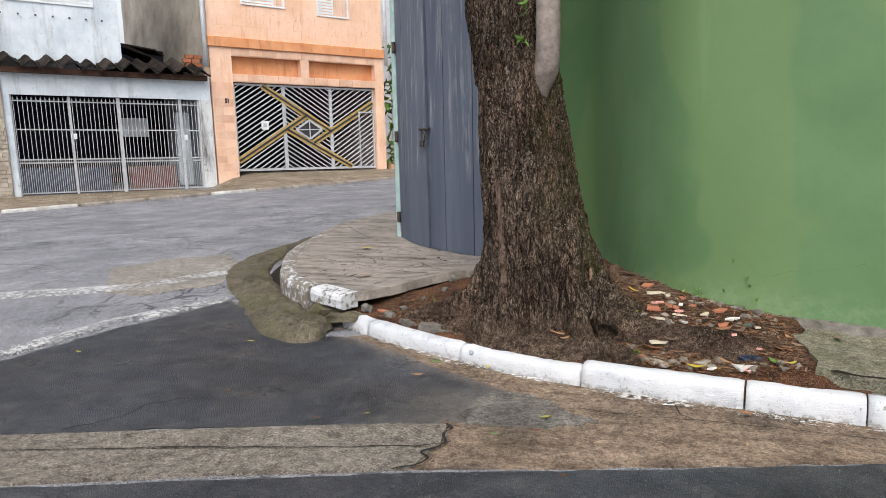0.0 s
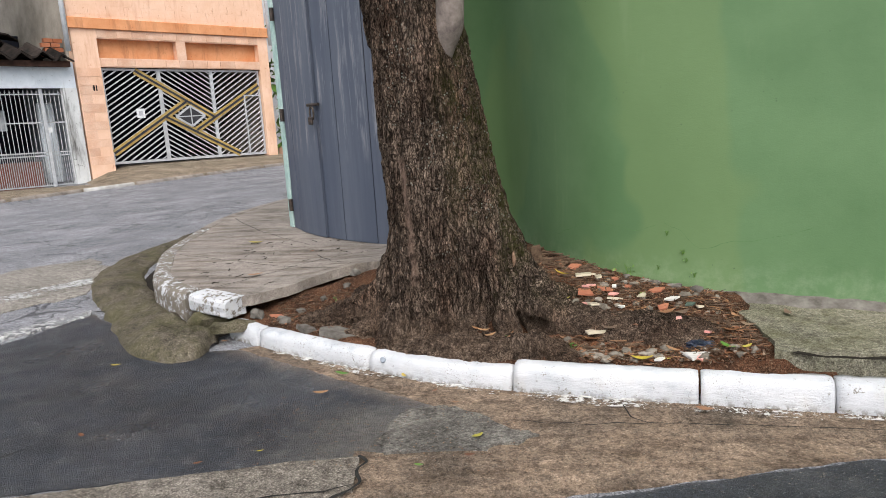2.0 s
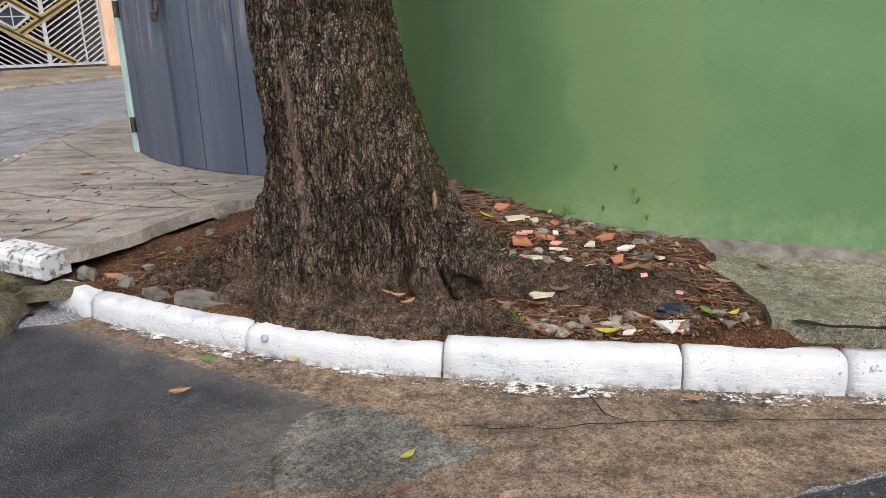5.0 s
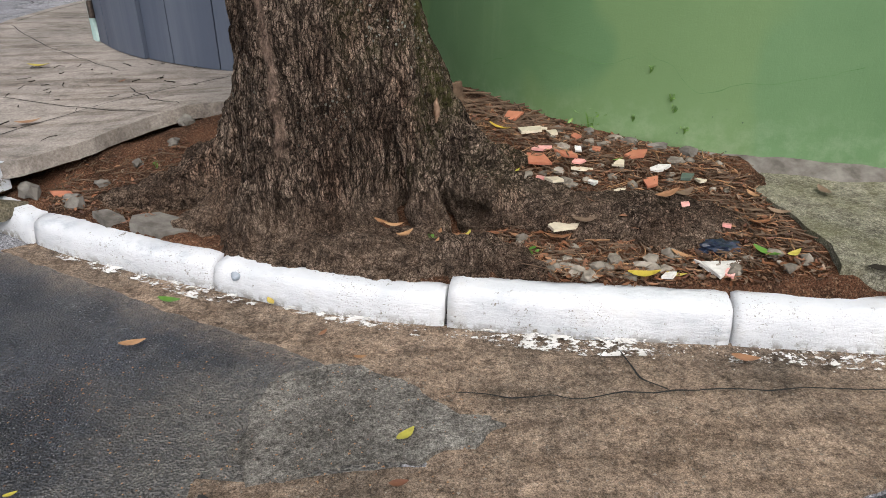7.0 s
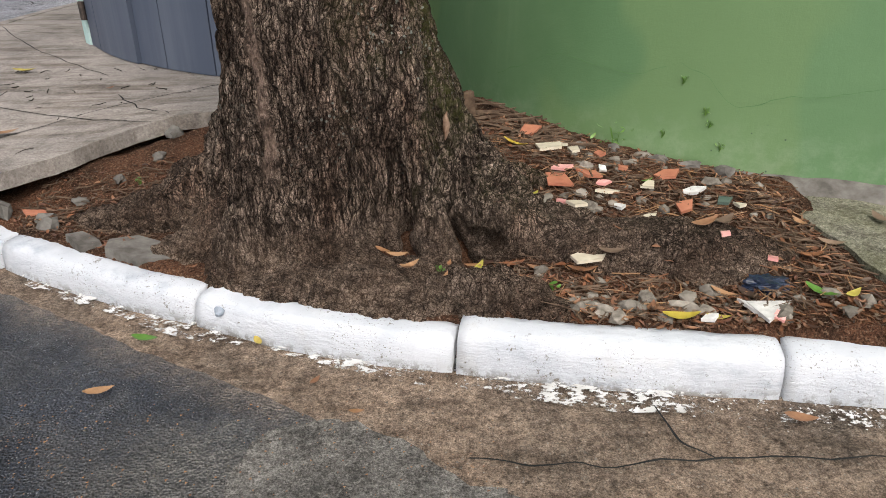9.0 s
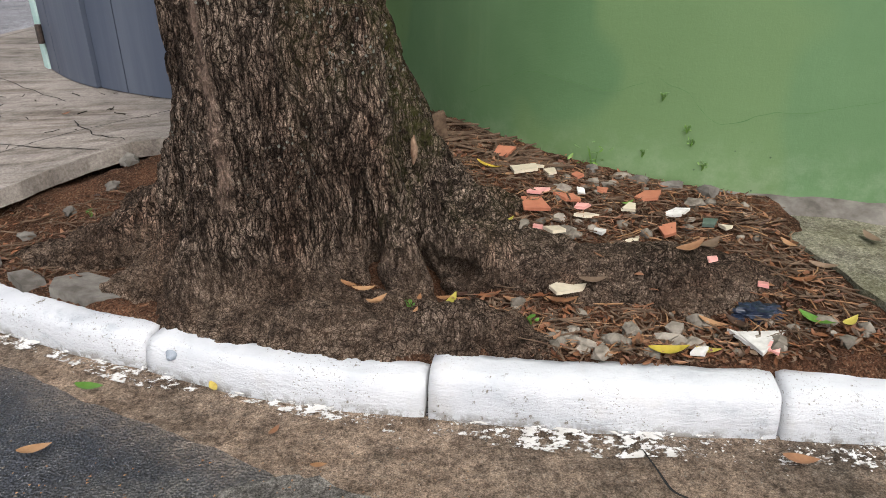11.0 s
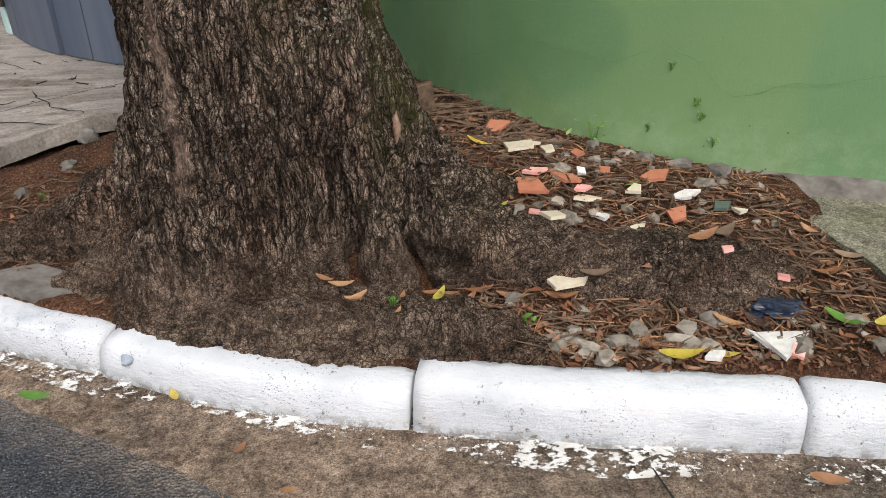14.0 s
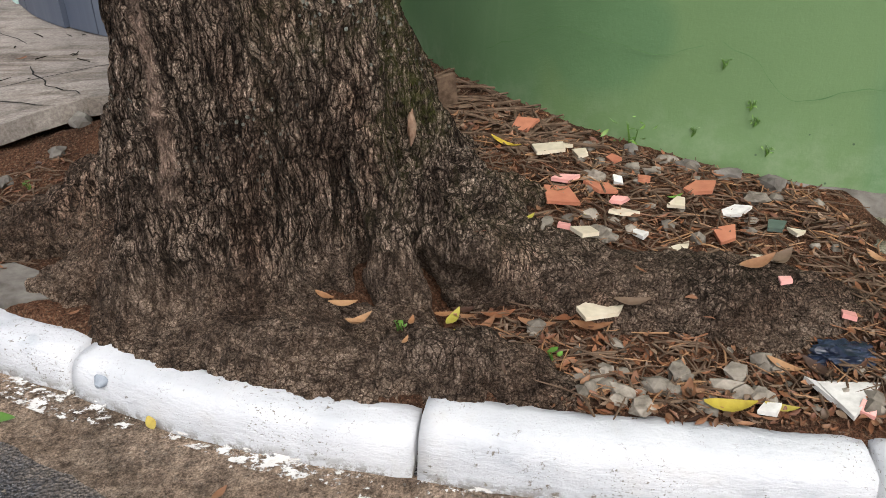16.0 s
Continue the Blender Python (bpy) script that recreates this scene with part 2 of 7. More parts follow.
def bark():
    m = Mat("rough_grey_brown_bark", 0.92)
    nz = m.node("ShaderNodeTexNoise", Vector=m.pos, Scale=8.0, Detail=4.0)
    warp = m.node("ShaderNodeVectorMath")
    warp.operation = "MULTIPLY_ADD"
    m.put(warp.inputs[0], nz.outputs["Color"]), m.put(warp.inputs[1], (0.06, 0.06, 0.09)), m.put(warp.inputs[2], m.pos)
    crimp = m.node("ShaderNodeVectorMath")
    crimp.operation = "MULTIPLY_ADD"
    m.put(crimp.inputs[0], m.node("ShaderNodeTexNoise", Vector=m.pos, Scale=34.0, Detail=4.0).outputs["Color"]), m.put(crimp.inputs[1], (0.012, 0.012, 0.02)), m.put(crimp.inputs[2], warp.outputs[0])

    def along(sx, sy, sz):
        mp = m.node("ShaderNodeMapping", Vector=crimp.outputs[0])
        mp.inputs["Scale"].default_value = (sx, sy, sz)
        return mp.outputs[0]

    def edge(scale, vec, width):
        return m.ramp(m.voro(scale, "DISTANCE_TO_EDGE", vec).outputs["Distance"], 0.0, width)

    def furrow(scale, vec, width):
        return m.ramp(m.math("ABSOLUTE", m.math("SUBTRACT", m.noise(scale, 5, 0.6, vec), 0.5)), 0.0, width)

    z, x, y = m.axis(2), m.axis(0), m.axis(1)
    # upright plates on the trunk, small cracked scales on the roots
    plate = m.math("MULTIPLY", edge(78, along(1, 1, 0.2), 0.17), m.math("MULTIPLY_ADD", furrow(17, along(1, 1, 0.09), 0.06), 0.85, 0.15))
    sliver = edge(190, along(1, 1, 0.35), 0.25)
    grain = m.noise(46, 6, 0.62, along(1, 1, 0.4))
    fine = m.noise(240, 4, 0.65)
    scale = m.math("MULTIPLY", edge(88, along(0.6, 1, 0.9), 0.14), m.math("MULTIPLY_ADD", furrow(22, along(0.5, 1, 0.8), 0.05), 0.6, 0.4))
    flake = edge(210, m.pos, 0.25)
    rgrain = m.noise(40, 7, 0.66, along(0.7, 1, 1))
    low = m.ramp(m.math("ADD", z, m.math("MULTIPLY", m.math("SUBTRACT", m.noise(6, 4), 0.5), 0.25)), 0.11, 0.27, (1, 1, 1, 1), (0, 0, 0, 1))
    c = m.mix(m.ramp(grain, 0.36, 0.66), (0.10, 0.072, 0.054, 1), (0.50, 0.395, 0.315, 1))
    # furrows and plate edges darkened: shade in the cracks put into the colour
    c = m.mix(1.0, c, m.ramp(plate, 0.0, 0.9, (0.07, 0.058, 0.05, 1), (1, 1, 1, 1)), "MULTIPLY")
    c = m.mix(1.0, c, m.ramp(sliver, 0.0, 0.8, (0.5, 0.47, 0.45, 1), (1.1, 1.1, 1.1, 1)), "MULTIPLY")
    c = m.mix(m.ramp(m.noise(2.4, 5, 0.6), 0.42, 0.6), c, m.mix(1.0, c, (0.6, 0.56, 0.54, 1), "MULTIPLY"))
    c = m.mix(m.math("MULTIPLY", m.ramp(m.noise(4, 5, 0.65, m.stretch(1, 1, 0.3)), 0.5, 0.66), 0.5), c, m.mix(1.0, c, (1.25, 0.98, 0.82, 1), "MULTIPLY"))
    root = m.mix(m.ramp(rgrain, 0.36, 0.66), (0.075, 0.055, 0.042, 1), (0.45, 0.345, 0.265, 1))
    # root cracks darkened the same way, crevice shade painted in
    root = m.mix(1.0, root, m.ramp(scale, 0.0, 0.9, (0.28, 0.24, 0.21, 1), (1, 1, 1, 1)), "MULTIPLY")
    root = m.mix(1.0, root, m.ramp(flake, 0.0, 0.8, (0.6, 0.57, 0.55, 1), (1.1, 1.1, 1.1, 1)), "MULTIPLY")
    root = m.mix(m.ramp(m.noise(4.5, 5, 0.65), 0.42, 0.6), root, m.mix(1.0, root, (0.5, 0.46, 0.44, 1), "MULTIPLY"))
    c = m.mix(low, c, root)
    c = m.mix(1.0, c, m.ramp(fine, 0.38, 0.62, (0.45, 0.43, 0.42, 1), (1.35, 1.35, 1.35, 1)), "MULTIPLY")
    # reddish earth rubbed into the roots
    c = m.mix(m.math("MULTIPLY", m.ramp(m.noise(5, 6, 0.7), 0.5, 0.7), m.ramp(z, 0.1, 0.3, (0.3, 0.3, 0.3, 1), (0, 0, 0, 1))), c, (0.12, 0.07, 0.042, 1))
    # moss on the side towards the wall and high on the trunk
    side = m.math("MAXIMUM", m.ramp(m.math("ADD", x, m.math("MULTIPLY", z, 0.12)), 0.66, 0.84), m.math("MULTIPLY", m.ramp(z, 1.0, 1.35), 0.8))
    ms = m.math("MULTIPLY", m.ramp(m.noise(4.2, 7, 0.7, m.stretch(1, 1, 0.4)), 0.42, 0.58), m.ramp(m.noise(55, 4, 0.7), 0.36, 0.58))
    ms = m.math("MULTIPLY", m.math("MULTIPLY", ms, side), m.ramp(z, 0.22, 0.42))
    c = m.mix(m.math("MULTIPLY", ms, 0.7), c, (0.062, 0.066, 0.016, 1))
    # pale lichen flecks
    lv = m.voro(52)
    lm = m.math("MULTIPLY", m.ramp(m.math("ADD", lv.outputs["Distance"], m.math("MULTIPLY", m.noise(90, 3), 0.25)), 0.3, 0.36, (1, 1, 1, 1), (0, 0, 0, 1)), m.ramp(m.noise(5, 4), 0.5, 0.6))
    lm = m.math("MULTIPLY", lm, m.ramp(z, 0.3, 0.8))
    c = m.mix(m.math("MULTIPLY", lm, 0.8), c, (0.36, 0.39, 0.34, 1))
    # long stripped band of pale inner bark
    mid = m.math("MULTIPLY_ADD", z, -0.1, 0.474)
    mid = m.math("ADD", mid, m.math("MULTIPLY", m.math("SUBTRACT", m.noise(7, 3), 0.5), 0.08))
    off = m.math("ADD", m.math("ABSOLUTE", m.math("SUBTRACT", x, mid)), m.math("MULTIPLY", m.math("SUBTRACT", grain, 0.5), 0.02))
    strip = m.math("MULTIPLY", m.ramp(off, 0.008, 0.022, (1, 1, 1, 1), (0, 0, 0, 1)), m.math("LESS_THAN", y, 4.4))
    strip = m.math("MULTIPLY", strip, m.math("MULTIPLY", m.ramp(z, 0.36, 0.46), m.ramp(z, 0.95, 1.25, (1, 1, 1, 1), (0, 0, 0, 1))))
    c = m.mix(m.math("MULTIPLY", strip, m.ramp(grain, 0.36, 0.56, (0.15, 0.15, 0.15, 1), (0.9, 0.9, 0.9, 1))), c, m.mix(fine, (0.16, 0.10, 0.075, 1), (0.46, 0.33, 0.26, 1)))
    m.color(c)
    up = m.math("ADD", m.math("MULTIPLY", plate, 0.6), m.math("ADD", m.math("MULTIPLY", sliver, 0.3), m.math("MULTIPLY", grain, 0.5)))
    dn = m.math("ADD", m.math("MULTIPLY", scale, 0.4), m.math("ADD", m.math("MULTIPLY", flake, 0.25), m.math("MULTIPLY", rgrain, 0.7)))
    m.bump(m.mix(low, up, dn), 1.0, 0.022).bump(fine, 0.5, 0.005)
    return m.m


def smooth_bark():
    m = Mat("smooth_grey_branch_bark", 0.85)
    m.color(m.mix(m.ramp(m.noise(18, 6, 0.7), 0.35, 0.7), (0.12, 0.1, 0.09, 1), (0.27, 0.23, 0.205, 1)))
    m.bump(m.noise(30, 6, 0.7, m.stretch(1, 1, 1.6)), 0.6, 0.01)
    return m.m


def soil_mat():
    m = Mat("reddish_leafy_soil", 0.95)
    c = m.mix(m.ramp(m.noise(6, 7, 0.7), 0.35, 0.66), (0.045, 0.024, 0.015, 1), (0.17, 0.082, 0.047, 1))
    c = m.mix(m.math("MULTIPLY", m.ramp(m.noise(3, 5, 0.6), 0.5, 0.7), 0.6), c, (0.17, 0.075, 0.04, 1))
    c = m.mix(m.ramp(m.noise(120, 5, 0.75), 0.52, 0.66), c, (0.26, 0.17, 0.11, 1))
    c = m.mix(1.0, c, m.ramp(m.noise(190, 4, 0.75), 0.38, 0.62, (0.3, 0.3, 0.3, 1), (1.4, 1.4, 1.4, 1)), "MULTIPLY")
    m.color(c).bump(m.noise(60, 9, 0.8), 1.0, 0.025)
    return m.m


def wall_paint():
    m = Mat("green_painted_render", 0.62)
    c = m.mix(m.ramp(m.noise(1.2, 6, 0.6), 0.34, 0.68), (0.078, 0.152, 0.063, 1), (0.116, 0.204, 0.092, 1))
    blot = m.ramp(m.noise(0.9, 3, 0.5, m.stretch(1, 1, 0.7)), 0.53, 0.56)
    c = m.mix(m.math("MULTIPLY", blot, 0.5), c, (0.132, 0.202, 0.078, 1))
    streak = m.ramp(m.noise(5, 5, 0.6, m.stretch(1, 1, 0.12)), 0.58, 0.75)
    c = m.mix(m.math("MULTIPLY", streak, 0.42), c, (0.18, 0.25, 0.125, 1))
    z = m.axis(2)
    foot = m.math("MULTIPLY", m.ramp(m.noise(14, 7, 0.7), 0.45, 0.65), m.ramp(z, 0.28, 0.42, (1, 1, 1, 1), (0, 0, 0, 1)))
    c = m.mix(m.math("MULTIPLY", foot, 0.35), c, (0.24, 0.3, 0.19, 1))
    spots = m.math("MULTIPLY", m.ramp(m.voro(24).outputs["Distance"], 0.05, 0.09, (1, 1, 1, 1), (0, 0, 0, 1)), m.ramp(m.noise(3, 3), 0.58, 0.64))
    c = m.mix(spots, c, (0.05, 0.09, 0.045, 1))
    m.color(c).bump(m.noise(130, 4, 0.7), 0.22, 0.003).bump(m.noise(7, 5), 0.2, 0.012)
    return m.m


def gate_paint():
    m = Mat("blue_grey_gate_paint", 0.5)
    st = m.stretch(1, 1, 0.08)
    c = m.mix(m.ramp(m.noise(6, 6, 0.6, st), 0.4, 0.7), (0.06, 0.073, 0.105, 1), (0.098, 0.113, 0.145, 1))
    worn = m.math("MULTIPLY", m.ramp(m.noise(17, 7, 0.75, m.stretch(1, 1, 0.07)), 0.52, 0.66), m.ramp(m.axis(2), 0.8, 2.0))
    left = m.ramp(m.axis(0), -0.75, -0.55, (1, 1, 1, 1), (0, 0, 0, 1))
    c = m.mix(m.math("MULTIPLY", m.math("MULTIPLY", worn, 0.7), left), c, (0.27, 0.27, 0.29, 1))
    m.color(c).bump(m.noise(20, 4, 0.6, st), 0.15, 0.006)
    return m.m


M_KERB = kerb_paint()


def splash_paint():
    m = Mat("spattered_white_paint", 0.8)
    m.color(m.mix(m.ramp(m.noise(20, 4), 0.35, 0.7), (0.6, 0.59, 0.57, 1), (0.38, 0.36, 0.33, 1)))
    m.put(m.b.inputs["Alpha"], m.ramp(m.math("ADD", m.noise(42, 6, 0.75, m.stretch(0.7, 1, 1)), m.math("MULTIPLY", m.noise(4, 3), 0.5)), 0.79, 0.83))
    m.bump(m.noise(60, 3), 0.3, 0.004)
    return m.m


M_SPLASH = splash_paint()
M_KERBWORN = kerb_paint("worn_off_white_kerb_paint", 0.60)
M_KERBEND = kerb_paint("patchy_white_kerb_paint", 0.71)
M_LINE = worn_line()
M_BARK = bark()
M_BRANCH = smooth_bark()
M_SOIL = soil_mat()
M_WALL = wall_paint()
M_GATE = gate_paint()
M_TEAL = plain("pale_teal_paint", (0.30, 0.45, 0.42, 1), (0.45, 0.58, 0.55, 1), 9, 0.7, 0.3, 60)
M_STEEL = plain("rusty_dark_steel", (0.05, 0.045, 0.042, 1), (0.12, 0.09, 0.075, 1), 30, 0.5, 0.2, 120, 0.7)
# near-black for painted shade in gaps, also plain black bars, crack and twigs
M_SHADE_BLACK = plain("gap_shade_and_black", (0.015, 0.013, 0.011, 1), (0.03, 0.025, 0.02, 1), 20, 0.95)
M_CRACK = plain("dark_crack", (0.09, 0.17, 0.075, 1), (0.12, 0.22, 0.095, 1), 30, 0.95)
M_ROADCRACK = plain("dark_road_crack", (0.02, 0.02, 0.02, 1), (0.035, 0.033, 0.03, 1), 20, 0.9)
M_STONE = plain("grey_rubble_stone", (0.15, 0.13, 0.105, 1), (0.34, 0.3, 0.25, 1), 30, 0.9, 0.6, 70, 0, 0.5)
M_OLDSTONE = plain("grey_broken_concrete", (0.085, 0.076, 0.066, 1), (0.2, 0.185, 0.165, 1), 12, 0.92, 0.6, 60)
M_CREAM = plain("cream_glazed_tile", (0.5, 0.43, 0.32, 1), (0.62, 0.55, 0.43, 1), 25, 0.3, 0.05, 60)
M_WHITE_T = plain("chalky_white_tile", (0.5, 0.48, 0.45, 1), (0.64, 0.62, 0.59, 1), 30, 0.6, 0.2, 60)
M_PINK = plain("pink_tile", (0.62, 0.27, 0.24, 1), (0.72, 0.38, 0.34, 1), 12, 0.35, 0.05, 60)
M_TERRA = plain("terracotta_tile", (0.30, 0.10, 0.055, 1), (0.42, 0.17, 0.095, 1), 14, 0.7, 0.3, 60)
M_SLATE = plain("dark_green_tile", (0.05, 0.075, 0.06, 1), (0.09, 0.12, 0.1, 1), 14, 0.4, 0.1, 60)
M_BLUEBAG = plain("dark_blue_plastic", (0.006, 0.009, 0.02, 1), (0.018, 0.027, 0.055, 1), 30, 0.3, 0.5, 60)
M_TWIG = plain("dry_brown_twig", (0.06, 0.038, 0.025, 1), (0.16, 0.11, 0.075, 1), 30, 0.9)


def leaf_mat(name, cols, rough=0.55):
    m = Mat(name, rough)
    n = m.node("ShaderNodeValToRGB", Fac=m.math("FRACT", m.math("ADD", m.island(), m.random())))
    r = n.color_ramp
    while len(r.elements) < len(cols):
        r.elements.new(0.5)
    for k, c in enumerate(cols):
        r.elements[k].position, r.elements[k].color = k / (len(cols) - 1), c
    c = m.mix(m.math("MULTIPLY", m.ramp(m.noise(60, 4), 0.4, 0.7), 0.5), n.outputs[0], m.mix(1.0, n.outputs[0], (0.5, 0.42, 0.35, 1), "MULTIPLY"))
    m.color(c).bump(m.noise(90, 3), 0.2, 0.003)
    return m.m


M_DRY = leaf_mat("dry_brown_leaf", [(0.04, 0.02, 0.013, 1), (0.2, 0.08, 0.033, 1), (0.1, 0.038, 0.02, 1), (0.26, 0.13, 0.065, 1), (0.05, 0.03, 0.02, 1), (0.22, 0.15, 0.1, 1)])
M_YELLOW = leaf_mat("yellowing_leaf", [(0.38, 0.27, 0.03, 1), (0.3, 0.29, 0.045, 1), (0.42, 0.3, 0.07, 1)])
M_GREEN = leaf_mat("green_leaf", [(0.05, 0.12, 0.015, 1), (0.09, 0.2, 0.03, 1), (0.13, 0.24, 0.04, 1)], 0.45)
M_TAN = leaf_mat("tan_curled_leaf", [(0.22, 0.105, 0.045, 1), (0.33, 0.19, 0.095, 1), (0.16, 0.07, 0.035, 1)])


# ---- mesh helpers ----
def obj(name, verts, faces, mat, parent=None, smooth=False, label=""):
    me = bpy.data.meshes.new(name)
    me.from_pydata([tuple(map(float, v)) for v in verts], [], [tuple(map(int, f)) for f in faces])
    me.update()
    if smooth:
        me.polygons.foreach_set("use_smooth", [True] * len(me.polygons))
    me.materials.append(mat)
    ob = new(name, me)
    if parent is not None:
        ob.parent = parent
        ob.matrix_parent_inverse = parent.matrix_basis.inverted()
    if label:
        ob["label"] = label
    return ob


def part(name, bm, mat, parent, label="", smooth=False):
    me = bpy.data.meshes.new(name)
    bmesh.ops.recalc_face_normals(bm, faces=bm.faces)
    bm.to_mesh(me)
    bm.free()
    if smooth:
        me.polygons.foreach_set("use_smooth", [True] * len(me.polygons))
    me.materials.append(mat)
    ob = new(name, me)
    if parent is not None:
        ob.parent = parent
        ob.matrix_parent_inverse = parent.matrix_basis.inverted()
    if label:
        ob["label"] = label
    return ob


def thing(name, at, label, category, group="", kind=""):
    e = new(name)
    e.matrix_basis = Matrix.Translation(at)
    e.empty_display_size = 0.1
    return tagged(e, label, category, group, kind)


def add_box(bm, lo, hi, m=None, bevel=0.0):
    r = bmesh.ops.create_cube(bm, size=1.0)
    vs = r["verts"]
    for v in vs:
        v.co = Vector([lo[k] + (v.co[k] + 0.5) * (hi[k] - lo[k]) for k in range(3)])
    if bevel:
        es = list({e for v in vs for e in v.link_edges})
        vs = list({v for f in bmesh.ops.bevel(bm, geom=es, offset=bevel, segments=1, affect="EDGES")["faces"] for v in f.verts} | {v for v in vs if v.is_valid})
    if m is not None:
        for v in vs:
            v.co = m @ v.co
    return vs


def box(name, lo, hi, mat, parent=None, m=None, bevel=0.0, label=""):
    bm = bmesh.new()
    add_box(bm, lo, hi, m, bevel)
    return part(name, bm, mat, parent, label)


def spline(pts, n=8):
    """A smooth line through the points, with n steps between them."""
    p = np.array(pts, float)
    q = np.vstack([2 * p[0] - p[1], p, 2 * p[-1] - p[-2]])
    out = []
    for k in range(1, len(q) - 2):
        a, b, c, d = q[k - 1 : k + 3]
        for s in np.linspace(0, 1, n, endpoint=False):
            out.append(0.5 * (2 * b + (c - a) * s + (2 * a - 5 * b + 4 * c - d) * s**2 + (3 * b - a - 3 * c + d) * s**3))
    out.append(p[-1])
    return np.array(out)


def normals2d(line):
    d = np.gradient(line, axis=0)
    d /= np.linalg.norm(d, axis=1)[:, None]
    return np.stack([-d[:, 1], d[:, 0]], 1)


def tube(path, radii, sides=10, rough=0.0, seed=0):
    """Vertices and faces of a tapered tube along a 3D path, closed at the ends."""
    path = np.array(path, float)
    d = np.gradient(path, axis=0)
    vs, fs = [], []
    for k, (p, r) in enumerate(zip(path, radii)):
        t = Vector(d[k]).normalized()
        u = t.orthogonal().normalized() if k == 0 else (u - t * u.dot(t)).normalized()
        w = t.cross(u)
        for s in range(sides):
            a = 2 * math.pi * s / sides
            rr = r * (1 + rough * noise.noise(Vector((p[0] * 9 + math.cos(a), p[1] * 9 + math.sin(a), p[2] * 9 + seed))))
            vs.append(Vector(p) + u * (rr * math.cos(a)) + w * (rr * math.sin(a)))
    n = len(path)
    for k in range(n - 1):
        for s in range(sides):
            a, b = k * sides + s, k * sides + (s + 1) % sides
            fs.append((a, b, b + sides, a + sides))
    fs.append(tuple(range(sides))[::-1])
    fs.append(tuple(range((n - 1) * sides, n * sides)))
    return vs, fs


def ground_z(x, y):
    """The street falls gently towards the houses across it."""
    s = np.clip((-0.809 * np.asarray(x) + 0.589 * np.asarray(y) - 6.0) / 9.3, 0, 1)
    return -0.36 * s * s * (3 - 2 * s)


def patch(name, outline, z, mat, parent=None, jag=0.02, seed=0, kind="", label="", drop=0.03):
    """A flat sheet with an uneven outline lying z above the street."""
    pts = np.array(outline, float)
    ring = []
    for a, b in zip(pts, np.roll(pts, -1, 0)):
        n = max(1, int(np.linalg.norm(b - a) / 0.022))
        for s in np.linspace(0, 1, n, endpoint=False):
            p = a + (b - a) * s
            if jag:
                p = p + jag * np.array([noise.noise(Vector((p[0] * 5, p[1] * 5, seed))) + 0.5 * noise.noise(Vector((p[0] * 17, p[1] * 17, seed))) + 0.3 * noise.noise(Vector((p[0] * 48, p[1] * 48, seed))), noise.noise(Vector((p[0] * 5, p[1] * 5, seed + 9))) + 0.5 * noise.noise(Vector((p[0] * 17, p[1] * 17, seed + 9)))])
            ring.append(p)
    bm = bmesh.new()
    top = [bm.verts.new((p[0], p[1], z + float(ground_z(*p)))) for p in ring]
    low = [bm.verts.new((p[0], p[1], z - drop + float(ground_z(*p)))) for p in ring]
    es = [bm.edges.new((top[k], top[k - 1])) for k in range(len(top))]
    bmesh.ops.triangle_fill(bm, use_beauty=True, edges=es)
    for k in range(len(top)):
        bm.faces.new((top[k - 1], top[k], low[k], low[k - 1]))
    ob = part(name, bm, mat, parent, label)
    if kind:
        tagged(ob, label, "", "", kind)
    return ob


# ---- street ----
def make_ground():
    xs = np.concatenate([np.linspace(-900, -40, 8), np.linspace(-36, 20, 113), np.linspace(24, 900, 8)])
    ys = np.concatenate([np.linspace(-900, -16, 8), np.linspace(-14, 40, 109), np.linspace(44, 900, 8)])
    gx, gy = np.meshgrid(xs, ys)
    v = np.stack([gx, gy, ground_z(gx, gy) - 0.002], -1).reshape(-1, 3)
    n = len(xs)
    f = [(j * n + i, j * n + i + 1, (j + 1) * n + i + 1, (j + 1) * n + i) for j in range(len(ys) - 1) for i in range(n - 1)]
    return tagged(obj("ground", v, f, M_ASPHALT, None, True), "worn grey cracked asphalt street", "road", "", "structure")


ground = make_ground()
KERB = spline([(-0.80, 4.50), (-0.62, 4.38), (-0.47, 4.28), (-0.02, 4.04), (0.21, 3.945), (0.53, 3.80), (0.92, 3.705), (1.30, 3.63), (1.68, 3.58), (2.1, 3.52), (3.2, 3.36), (6.0, 2.95), (9.0, 2.5)], 10)


def kerb_y(x):
    return np.interp(x, KERB[:, 0], KERB[:, 1])


patch("dark_asphalt_patch", [(-1.52, 2.53), (-0.6, 2.85), (0.42, 3.10), (0.80, 3.18), (0.90, 3.3), (0.76, 3.45), (0.58, 3.58), (0.3, 3.78), (-0.1, 4.0), (-0.55, 4.24), (-1.1, 4.15), (-1.5, 4.62), (-1.86, 4.9), (-2.0, 4.5), (-2.2, 4.1), (-2.38, 3.4), (-3.2, 2.6), (-4.2, 1.2)], 0.004, M_SILT, ground, 0.03, 3)
patch("dark_asphalt_patch", [(-6, -1.0), (-1.14, 2.13), (0.31, 2.62), (0.95, 2.80), (2.15, 3.15), (4.5, 3.1), (9, 2.3), (9, -4), (-6, -5)], 0.003, M_DARK, ground, 0.015, 5)
patch("gutter_slab", [(-4.0, 1.52), (-1.52, 2.50), (-0.57, 2.81), (0.16, 3.04), (0.385, 3.085), (0.425, 2.86), (-0.45, 2.65), (-1.40, 2.39), (-3.9, 1.4)], 0.016, M_GUTTER, ground, 0.012, 7)
